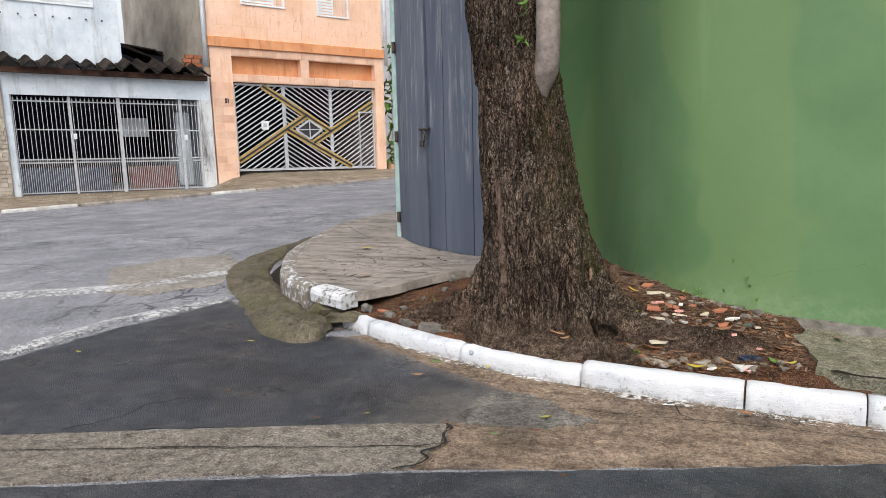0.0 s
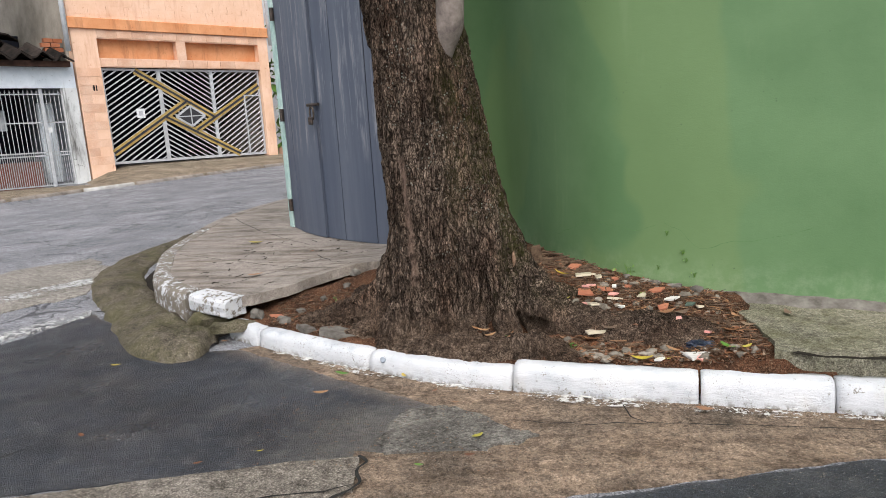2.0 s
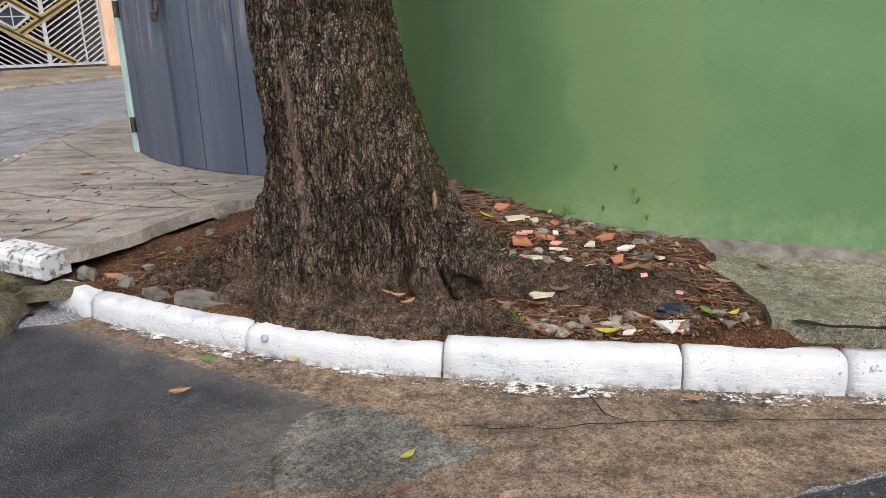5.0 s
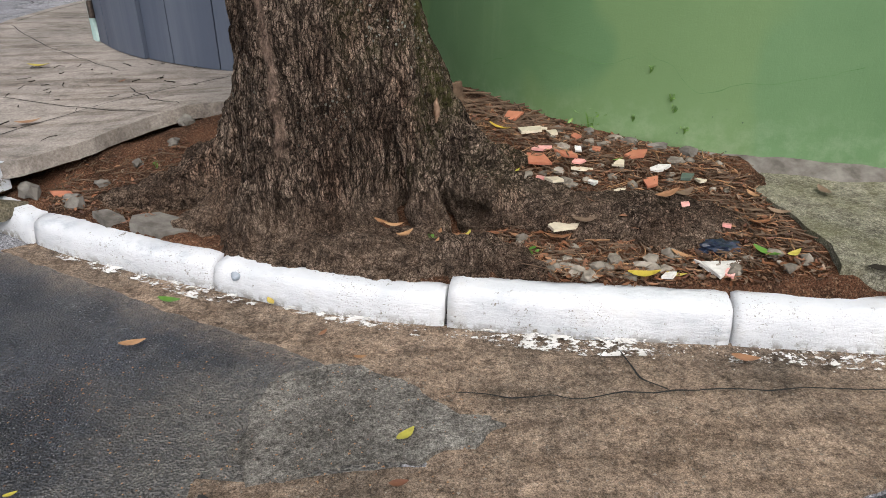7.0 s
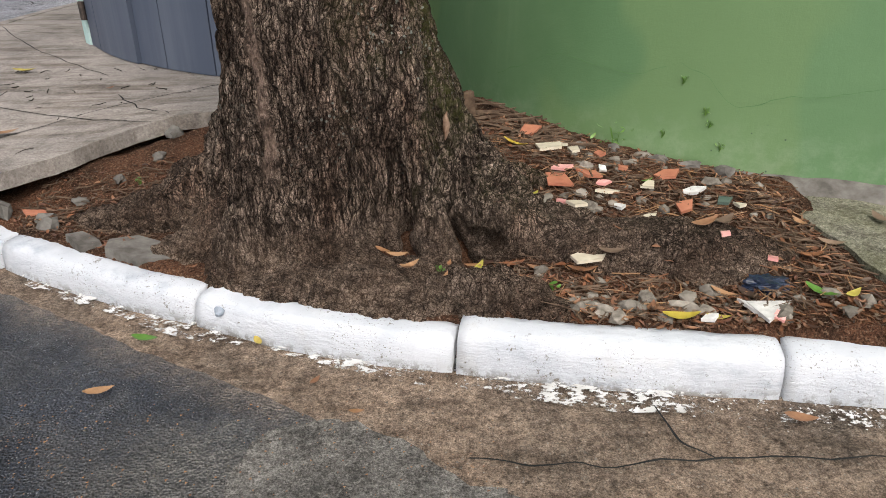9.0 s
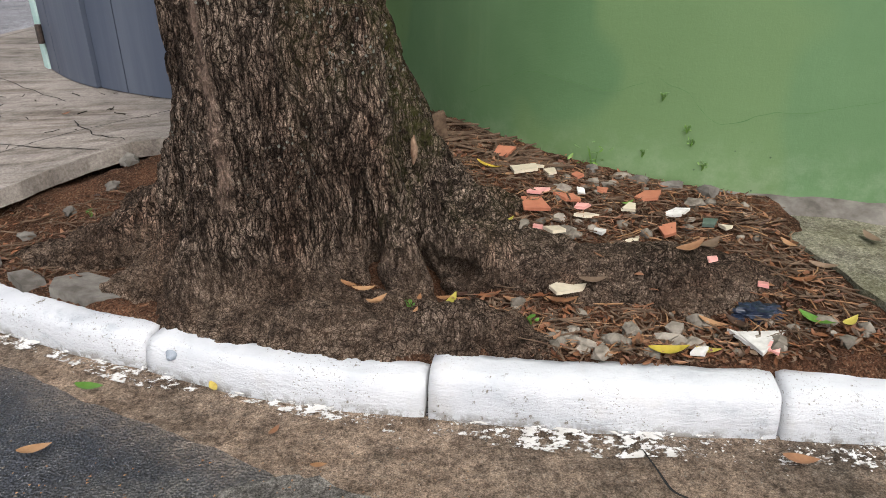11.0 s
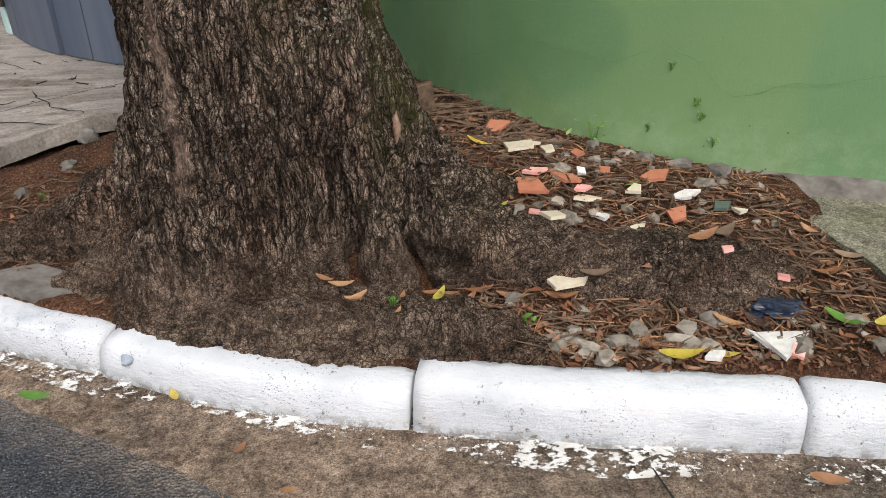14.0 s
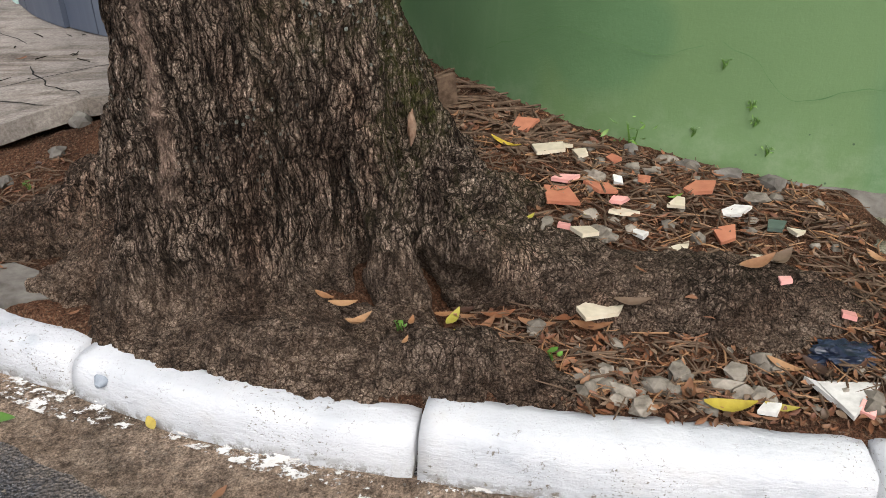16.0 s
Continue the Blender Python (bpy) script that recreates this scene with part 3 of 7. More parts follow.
patch("gutter_slab", [(-3.9, 1.385), (-1.40, 2.372), (-0.45, 2.632), (0.40, 2.872), (0.36, 2.66), (-0.4, 2.42), (-1.14, 2.15), (-3.7, 1.15)], 0.013, M_GUTTER, ground, 0.012, 8)
patch("muddy_gutter", [(0.36, 3.14), (0.30, 2.9), (0.28, 2.64), (0.95, 2.82), (2.15, 3.165), (4.5, 3.1), (6, 2.8), (6, 3.0), (3.2, 3.38), (2.1, 3.54), (1.68, 3.6), (1.3, 3.65), (0.92, 3.72), (0.53, 3.82), (0.21, 3.96), (-0.02, 4.05), (-0.47, 4.30), (-0.58, 4.25), (-0.12, 3.96), (0.2, 3.78), (0.46, 3.62), (0.74, 3.46), (0.92, 3.30), (0.84, 3.16)], 0.0045, M_DIRT, ground, 0.02, 11)
patch("cement_patch", [(0.46, 3.13), (0.62, 3.16), (0.83, 3.19), (1.0, 3.27), (0.86, 3.36), (0.80, 3.47), (0.70, 3.50), (0.56, 3.52), (0.44, 3.44), (0.47, 3.3), (0.42, 3.22)], 0.014, M_PATCH, ground, 0.06, 13)
patch("cement_patch", [(-3.0, 4.92), (-2.65, 4.9), (-2.25, 5.42), (-2.42, 6.1), (-3.0, 6.6), (-3.45, 6.2), (-3.66, 5.75), (-3.3, 5.3)], 0.004, M_PALE, ground, 0.06, 15)
# two worn crossing lines
patch("road_line", [(-4.6, 1.6), (-2.46, 3.36), (-2.28, 4.16), (-1.86, 4.86), (-1.92, 4.98), (-2.40, 4.24), (-2.58, 3.48), (-4.7, 1.75)][1:7], 0.013, M_LINE, ground, 0.015, 21)
patch("road_line", [(-3.9, 1.9), (-2.44, 3.33), (-2.57, 3.46), (-4.05, 2.05)], 0.013, M_LINE, ground, 0.015, 22)
patch("road_line", [(-3.95, 4.45), (-2.9, 5.02), (-2.40, 5.72), (-2.50, 5.86), (-3.0, 5.2), (-4.02, 4.65)], 0.013, M_LINE, ground, 0.02, 23)
patch("road_line", [(-5.6, 2.7), (-3.95, 4.42), (-4.06, 4.6), (-5.75, 2.85)], 0.013, M_LINE, ground, 0.02, 24)


def crack(name, pts, z, width, parent, mat, seed=0):
    p = spline(pts, 8)
    p = p + np.array([[0.02 * noise.noise(Vector((a * 11, b * 11, seed))), 0.02 * noise.noise(Vector((a * 11, b * 11, seed + 5)))] for a, b in p])
    n = normals2d(p)
    w = np.array([width * (0.5 + 0.9 * abs(noise.noise(Vector((a * 8, b * 8, seed + 2))))) for a, b in p])[:, None]
    w[0] = w[-1] = 0.001
    a, b = p + n * w, p - n * w
    v = [(x, y, z + float(ground_z(x, y))) for x, y in np.concatenate([a, b])]
    k = len(p)
    return obj(name, v, [(i, i + 1, k + i + 1, k + i) for i in range(k - 1)], mat, parent)


crack("crack", [(-1.30, 2.62), (-1.15, 2.8), (-1.1, 2.98), (-0.98, 3.1)], 0.010, 0.005, ground, M_ROADCRACK, 1)
crack("crack", [(0.385, 3.08), (0.42, 3.04), (0.40, 2.98), (0.44, 2.88), (0.37, 2.80), (0.40, 2.72), (0.30, 2.60)], 0.020, 0.008, ground, M_ROADCRACK, 2)
crack("crack", [(-1.35, 2.375), (-0.6, 2.6), (0.0, 2.75), (0.42, 2.88)], 0.019, 0.0045, ground, M_ROADCRACK, 3)
crack("crack", [(0.93, 3.395), (1.05, 3.385), (1.2, 3.37), (1.45, 3.385), (2.0, 3.37), (2.8, 3.3)], 0.017, 0.0035, ground, M_ROADCRACK, 4)
crack("crack", [(1.44, 3.385), (1.38, 3.45), (1.36, 3.56)], 0.017, 0.004, ground, M_ROADCRACK, 5)
crack("crack", [(-1.9, 4.95), (-1.7, 4.98), (-1.55, 4.85)], 0.010, 0.015, ground, M_ROADCRACK, 7)
for k in range(11):
    cx, cy = random.uniform(-6, -2.4), random.uniform(5.2, 10.5)
    a = random.uniform(0, 6.28)
    crack("crack", [(cx, cy), (cx + 0.4 * math.cos(a), cy + 0.3 * math.sin(a)), (cx + 0.9 * math.cos(a + 0.3), cy + 0.8 * math.sin(a + 0.4))], 0.004, 0.009, ground, M_ROADCRACK, 30 + k)


# ---- kerb stones ----
def sweep(name, line, profile, mat, parent, seed=0, amp=0.006, close=True, taper=0.007):
    """A profile (offset to the inside, height) swept along a plan line, with worn uneven faces and rounded ends."""
    nrm = normals2d(line)
    if nrm[:, 1].mean() < 0:
        nrm = -nrm
    v, k = [], len(profile)
    cen = np.mean(profile, 0)
    for i, (p, n) in enumerate(zip(line, nrm)):
        for j, (o, h) in enumerate(profile):
            end = 1 - taper / 0.1 * (1 + 1.6 * noise.noise(Vector((i * 0.7, j * 0.9, seed + 0.5)))) if i in (0, len(line) - 1) else 1.0
            o2, h2 = cen[0] + (o - cen[0]) * end, h * (0.5 + 0.5 * end)
            q = Vector((p[0] + n[0] * o2, p[1] + n[1] * o2, h2))
            d = amp * (noise.noise(q * 7 + Vector((seed, 0, 0))) + 0.5 * noise.noise(q * 23 + Vector((0, seed, 0))))
            v.append((q.x + n[0] * d, q.y + n[1] * d, q.z + d * (0.8 if h > 0.02 else 0)))
    f = [(i * k + j, i * k + (j + 1) % k, (i + 1) * k + (j + 1) % k, (i + 1) * k + j) for i in range(len(line) - 1) for j in range(k)]
    f += [tuple(range(k)), tuple(range((len(line) - 1) * k, len(line) * k))[::-1]]
    ob = obj(name, v, f, mat, parent, True)
    bm = bmesh.new()
    bm.from_mesh(ob.data)
    bmesh.ops.recalc_face_normals(bm, faces=bm.faces)
    bm.to_mesh(ob.data)
    bm.free()
    return ob


def line_between(line, x0, x1, n=26):
    x = np.linspace(x0, x1, n)
    return np.stack([x, np.interp(x, line[:, 0], line[:, 1])], 1)


def kerb_profile(h, wide):
    return [(o * wide, z) for o, z in [(0.015, -0.08), (0.0, 0.0), (0.004, h * 0.45), (0.012, h * 0.75), (0.026, h * 0.93), (0.05, h), (0.10, h * 1.01), (0.14, h * 0.97), (0.15, -0.08)]]


kerb_joints = [-0.74, -0.492, 0.205, 0.905, 1.665, 2.155, 2.95, 3.75, 4.55, 5.35]
for k, (a, b) in enumerate(zip(kerb_joints, kerb_joints[1:])):
    h, wide = (0.095, 0.78) if b < 1.0 else (0.118, 0.86)
    st = sweep("kerb_stone", line_between(KERB, a + 0.005, b - 0.005), kerb_profile(h, wide), M_KERB, None, k * 3.1)
    tagged(st, "white painted concrete kerb stone, chipped and dirty", "kerb", "kerb stones beside the tree")
obj("paint_spot", *tube([(0.284, 3.900, 0.066), (0.288, 3.917, 0.069)], [0.005, 0.017], 10), plain("blue_grey_stain", (0.2, 0.23, 0.27, 1), (0.33, 0.36, 0.4, 1), 60, 0.8), bpy.data.objects["kerb_stone.002"])

sx = np.linspace(-0.4, 2.6, 120)
sy = kerb_y(sx)
sw = np.array([0.05 + 0.05 * noise.noise(Vector((x * 3, 1, 0))) + 0.035 * (1 < x < 2.1) for x in sx])
obj("spattered_paint", [(x, y + 0.004, 0.0135) for x, y in zip(sx, sy)] + [(x, y - w, 0.0135) for x, y, w in zip(sx, sy, sw)], [(i, i + 1, 121 + i, 120 + i) for i in range(119)], M_SPLASH, ground)

EDGE = spline([(-0.563, 4.33), (-0.75, 4.42), (-0.95, 4.53), (-1.20, 4.69), (-1.44, 4.95), (-1.60, 5.25), (-1.83, 5.78), (-1.95, 6.42), (-2.03, 7.0), (-2.02, 7.55), (-1.85, 8.3), (-1.4, 9.6), (-0.6, 11.5)], 8)


def rock(name, at, size, mat, seed, flat=0.6, label="", category="stone", group="", rz=None, sub=2):
    bm = bmesh.new()
    bmesh.ops.create_icosphere(bm, subdivisions=sub, radius=1.0)
    turn = Matrix.Rotation(rz if rz is not None else seed * 1.7, 3, "Z")
    for v in bm.verts:
        d = 1 + 0.6 * noise.noise(v.co * 1.3 + Vector((seed * 3.3, 0, 0))) + 0.2 * noise.noise(v.co * 2.7 + Vector((0, seed, 0)))
        c = v.co * d
        v.co = turn @ Vector((c.x * size[0], c.y * size[1], c.z * size[2])) + Vector(at)
    ob = part(name, bm, mat, None)
    return tagged(ob, label, category, group)


def edge_stone(i0, i1, mat, label, seed, foot=-0.06, deep=0.12):
    ln = EDGE[i0:i1][::-1]
    nr = normals2d(ln)
    mid = ln.mean(0)
    prof = [(0.012, foot), (0.0, foot + 0.012), (0.0, 0.10 + foot * 0.5), (-0.003, 0.19), (0.004, 0.212), (0.018, 0.223), (0.06, 0.229), (deep - 0.006, 0.229), (deep, 0.22), (deep, foot)]
    v, k = [], len(prof)
    for p, n in zip(ln, nr):
        n = n if n @ (np.array([-0.3, 6.2]) - p) > 0 else -n
        for o, h in prof:
            q = Vector((p[0] + n[0] * o, p[1] + n[1] * o, h))
            d = 0.008 * (noise.noise(q * 6 + Vector((seed, 0, 0))) + 0.5 * noise.noise(q * 20))
            v.append((q.x + n[0] * d, q.y + n[1] * d, q.z + d * 0.5))
    f = [(i * k + j, i * k + (j + 1) % k, (i + 1) * k + (j + 1) % k, (i + 1) * k + j) for i in range(len(ln) - 1) for j in range(k)]
    f += [tuple(range(k)), tuple(range((len(ln) - 1) * k, len(ln) * k))[::-1]]
    ob = obj("kerb_stone", v, f, mat, None)
    tagged(ob, label, "kerb", "kerb stones round the corner")


edge_stone(6, 19, M_KERBEND, "white painted raised kerb end at the pavement corner", 2, 0.125, 0.14)
rock("stone", (-0.86, 4.58, 0.05), (0.2, 0.09, 0.075), M_LUMP, 9.0, label="mossy broken stone under the raised kerb", rz=0.45)
edge_stone(19, 34, M_KERBWORN, "curved kerb with worn white paint round the corner", 5)
edge_stone(34, 60, M_KERBWORN, "curved kerb with worn white paint round the corner", 7)
edge_stone(60, 97, M_SLAB, "bare concrete kerb along the side street", 9)


# ---- pavement slabs ----
def slab(name, outline, z, thick, mat, label, seed, jag=0.012):
    ob = patch(name, outline, z, mat, None, jag, seed, "structure", label, thick)
    ob["label"] = label
    return ob


inner = EDGE + np.array([normals2d(EDGE)[k] * (0.1 if normals2d(EDGE)[k] @ (np.array([-0.3, 6.2]) - EDGE[k]) > 0 else -0.1) for k in range(len(EDGE))])
left_slab = slab("pavement", [tuple(p) for p in inner[7:84:3]] + [(-0.2, 9.5), (0.9, 8.0), (0.9, 6.2), (0.62, 5.75), (0.4, 5.4), (0.2, 5.14), (0.04, 5.05), (-0.12, 5.03), (-0.25, 4.93), (-0.34, 4.84), (-0.47, 4.66), (-0.60, 4.53)], 0.226, 0.06, M_SLAB, "cracked grey concrete corner pavement slab lifted by roots", 41)


def heave(ob, cells):
    """Cuts a slab into cells and bends up its side towards the tree."""
    bm = bmesh.new()
    bm.from_mesh(ob.data)
    for k in range(cells):
        for co, no in (((-1.6 + 0.13 * k, 0, 0), (1, 0, 0)), ((0, 4.3 + 0.13 * k, 0), (0, 1, 0))):
            bmesh.ops.bisect_plane(bm, geom=bm.verts[:] + bm.edges[:] + bm.faces[:], plane_co=co, plane_no=no)
    for v in bm.verts:
        v.co.z += rise(v.co.x, v.co.y)
    bm.to_mesh(ob.data)
    bm.free()


def rise(x, y):
    return 0.058 * math.exp(-(((x - 0.05) / 0.42) ** 2 + ((y - 5.0) / 0.42) ** 2)) + 0.004 * noise.noise(Vector((x * 2.2, y * 2.2, 3)))


heave(left_slab, 17)
right_slab = slab("pavement", [(1.965, 3.67), (2.0, 3.8), (1.975, 4.05), (1.93, 4.28), (1.84, 4.45), (1.74, 4.62), (2.3, 4.9), (9.5, 3.6), (9.5, 2.55), (6, 3.09), (3.2, 3.50), (2.3, 3.63)], 0.196, 0.1, M_SLABR, "greenish grey concrete pavement beside the wall", 43)


def flat_crack(parent, pts, z, width, seed, mat=M_ROADCRACK):
    ob = crack("crack", pts, z, width, parent, mat, seed)
    for v in ob.data.vertices:
        v.co.z = z + (rise(v.co.x, v.co.y) if parent is left_slab else 0.0)
    return ob


for k, pts in enumerate([[(-0.95, 4.62), (-0.55, 5.2), (-0.05, 5.75)], [(-1.75, 5.7), (-0.8, 5.25), (-0.2, 4.97)], [(-0.53, 5.52), (-0.35, 5.25), (-0.16, 5.08)], [(-1.9, 7.2), (-1.35, 6.5), (-0.7, 5.85)]]):
    flat_crack(left_slab, pts, 0.2285, 0.004, 60 + k)
flat_crack(right_slab, [(2.02, 3.66), (2.2, 3.60), (2.5, 3.59)], 0.1985, 0.018, 66, M_SHADE_BLACK)


# ---- mossy concrete ridge in the gutter ----
def ridge():
    path = spline([(-0.74, 4.30), (-0.86, 4.30), (-1.05, 4.40), (-1.32, 4.72), (-1.62, 5.08), (-2.0, 5.52), (-2.3, 6.05), (-2.42, 6.6), (-2.45, 7.2), (-2.42, 7.7)], 9)
    n = normals2d(path)
    m = 22
    v = []
    for k, (p, q) in enumerate(zip(path, n)):
        s = k / (len(path) - 1)
        w = 0.25 * min(1, (k + 0.4) / 7) ** 0.5 * (1 - 0.1 * s) * (1 if s < 0.75 else max(0.05, (1 - s) / 0.25))
        h = 0.125 * min(1, (k + 0.2) / 5) ** 0.6 * (1 - 0.62 * min(1, s * 1.4))
        for j in range(m):
            a = -1 + 2 * j / (m - 1)
            x, y = p + q * a * w * (0.62 if (q @ (np.array([-0.3, 6.2]) - p) > 0) == (a > 0) else 1.05)
            b = noise.noise(Vector((x * 4, y * 4, 1))) * 0.55 + noise.noise(Vector((x * 14, y * 14, 2))) * 0.3 + noise.noise(Vector((x * 35, y * 35, 6))) * 0.12
            z = h * max(0, 1 - a * a) ** 0.6 * (1 + b) - 0.02 * (abs(a) > 0.98)
            v.append((x + 0.02 * noise.noise(Vector((x * 9, y * 9, 4))), y + 0.02 * noise.noise(Vector((x * 9, y * 9, 7))), z + float(ground_z(x, y))))
    f = [(i * m + j, i * m + j + 1, (i + 1) * m + j + 1, (i + 1) * m + j) for i in range(len(path) - 1) for j in range(m - 1)]
    return tagged(obj("gutter_ridge", v, f, M_LUMP, None, True), "mossy rough concrete ridge dumped along the kerb", "concrete")


ridge()
# near-black strip laid along the trench: the gap's shade as colour
trench = spline([(-0.72, 4.52), (-1.1, 4.72), (-1.35, 4.92), (-1.62, 5.3), (-1.9, 5.85), (-2.05, 6.5), (-2.12, 7.1)], 6)
tn = normals2d(trench)
obj("gutter_silt", [(*p, 0.012 + float(ground_z(*p))) for p in np.concatenate([trench + tn * 0.12, trench - tn * 0.12])], [(i, i + 1, len(trench) + i + 1, len(trench) + i) for i in range(len(trench) - 1)], M_SHADE_BLACK, ground)
rock("stone", (-0.66, 4.40, 0.085), (0.13, 0.06, 0.04), M_LUMP, 3.0, label="mossy flat stone wedged under the pavement edge", rz=0.3)
rock("stone", (-1.07, 4.72, 0.04), (0.1, 0.06, 0.05), M_OLDSTONE, 5.0, label="broken concrete lump in the gutter trench")


# ---- soil bed ----
def sm(t):
    t = np.clip(t, 0, 1)
    return t * t * (3 - 2 * t)


def soil_z(x, y):
    x, y = np.asarray(x, float), np.asarray(y, float)
    d = (y - kerb_y(x) - np.interp(x, [0.85, 1.05], [0.105, 0.122])) * np.where(x < 0.3, 0.86, 0.93)
    back = 0.175 * (1 - sm((x - 1.15) / 0.75)) + 0.095 * sm((x - 1.15) / 0.75)
    z = np.where(x < 1.0, 0.09, 0.112) + 0.015 + back * sm((d - 0.12) / 0.6)
    z = np.where(d < 0, z + d * 1.5, z)
    # low under the lip of the corner slab
    lip = np.interp(y, [4.3, 4.6, 4.75, 5.05, 5.25, 5.8], [-0.62, -0.5, -0.38, -0.14, 0.05, 0.75])
    z = np.minimum(z, 0.168 + 0.35 * np.clip(x - lip, 0, 9))
    # sunk in the hollow under the root's arch
    z = z - 0.07 * np.exp(-(((x - 1.0) / 0.09) ** 2 + ((y - 4.12) / 0.09) ** 2))
    # falls off at the right slab
    z = z + 0.045 * sm((x - 1.6) / 0.3) * (1 - sm((d - 0.2) / 0.3))
    return z - 0.05 * sm((x - 1.98) / 0.1)


def make_soil():
    xs, ys = np.arange(-0.72, 2.2, 0.016), np.arange(3.5, 6.1, 0.016)
    gx, gy = np.meshgrid(xs, ys)
    z = soil_z(gx, gy)
    nz = np.array([noise.noise(Vector((a * 9, b * 9, 0))) + 0.6 * noise.noise(Vector((a * 26, b * 26, 3))) + 0.4 * noise.noise(Vector((a * 60, b * 60, 5))) for a, b in zip(gx.ravel(), gy.ravel())]).reshape(gx.shape)
    z = z + 0.011 * nz
    keep = (gy > kerb_y(gx) + 0.045)
    n = len(xs)
    v = np.stack([gx, gy, z], -1).reshape(-1, 3)
    k = keep.ravel()
    f = [(a, a + 1, a + n + 1, a + n) for j in range(len(ys) - 1) for i in range(n - 1) for a in [j * n + i] if k[a] and k[a + 1]]
    return tagged(obj("soil", v, f, M_SOIL, None, True), "reddish brown soil bed strewn with leaves", "soil", "", "stuff")


soil = make_soil()


# ---- the street tree: trunk and roots as one grown solid ----
def surface_net(field, origin, step):
    """Turns the zero level of a field on a grid into a mesh of quads."""
    ins = field < 0
    nx, ny, nz = field.shape
    s = np.zeros((nx - 1, ny - 1, nz - 1), np.int8)
    acc = np.zeros((nx - 1, ny - 1, nz - 1, 3), np.float32)
    cnt = np.zeros((nx - 1, ny - 1, nz - 1), np.float32)
    for dx in (0, 1):
        for dy in (0, 1):
            for dz in (0, 1):
                s += ins[dx : nx - 1 + dx, dy : ny - 1 + dy, dz : nz - 1 + dz]
    mixed = (s > 0) & (s < 8)
    cells = np.argwhere(mixed)
    idx = -np.ones(mixed.shape, np.int64)
    idx[mixed] = np.arange(len(cells))
    acc, cnt = np.zeros((len(cells), 3)), np.zeros(len(cells))
    cs = [(a, b, c) for a in (0, 1) for b in (0, 1) for c in (0, 1)]
    for a in cs:
        for k in range(3):
            if a[k] == 0:
                b = tuple(1 if m == k else a[m] for m in range(3))
                fa = field[cells[:, 0] + a[0], cells[:, 1] + a[1], cells[:, 2] + a[2]]
                fb = field[cells[:, 0] + b[0], cells[:, 1] + b[1], cells[:, 2] + b[2]]
                hit = (fa < 0) != (fb < 0)
                t = np.where(hit, fa / np.where(hit, fa - fb, 1), 0)
                p = np.array(a, float)[None] + t[:, None] * (np.array(b) - np.array(a))[None]
                acc += np.where(hit[:, None], p, 0)
                cnt += hit
    verts = (cells + acc / cnt[:, None]) * step + np.array(origin)
    faces = []
    for k in range(3):
        i, j = [m for m in range(3) if m != k]
        lo = [slice(1, -1)] * 3
        lo[k] = slice(0, -1)
        hi = list(lo)
        hi[k] = slice(1, None)
        fa, fb = ins[tuple(lo)], ins[tuple(hi)]
        for flip in (False, True):
            e = np.argwhere(fa & ~fb if not flip else ~fa & fb) + np.array([1 if m != k else 0 for m in range(3)])
            if not len(e):
                continue
            q = []
            for di, dj in ((0, 0), (-1, 0), (-1, -1), (0, -1)):
                c = e.copy()
                c[:, i] += di
                c[:, j] += dj
                q.append(idx[c[:, 0], c[:, 1], c[:, 2]])
            q = np.stack(q, 1)
            odd = (k == 1) != flip
            faces.append(q[:, ::-1] if odd else q)
    faces = np.concatenate(faces)
    return verts, faces[(faces >= 0).all(1)]


TRUNK = [(0.58, 4.40, 0.0, 0.30), (0.575, 4.41, 0.45, 0.30), (0.548, 4.43, 0.72, 0.29), (0.50, 4.47, 1.04, 0.268), (0.44, 4.54, 1.5, 0.245), (0.36, 4.60, 2.0, 0.245), (0.28, 4.66, 2.7, 0.235)]
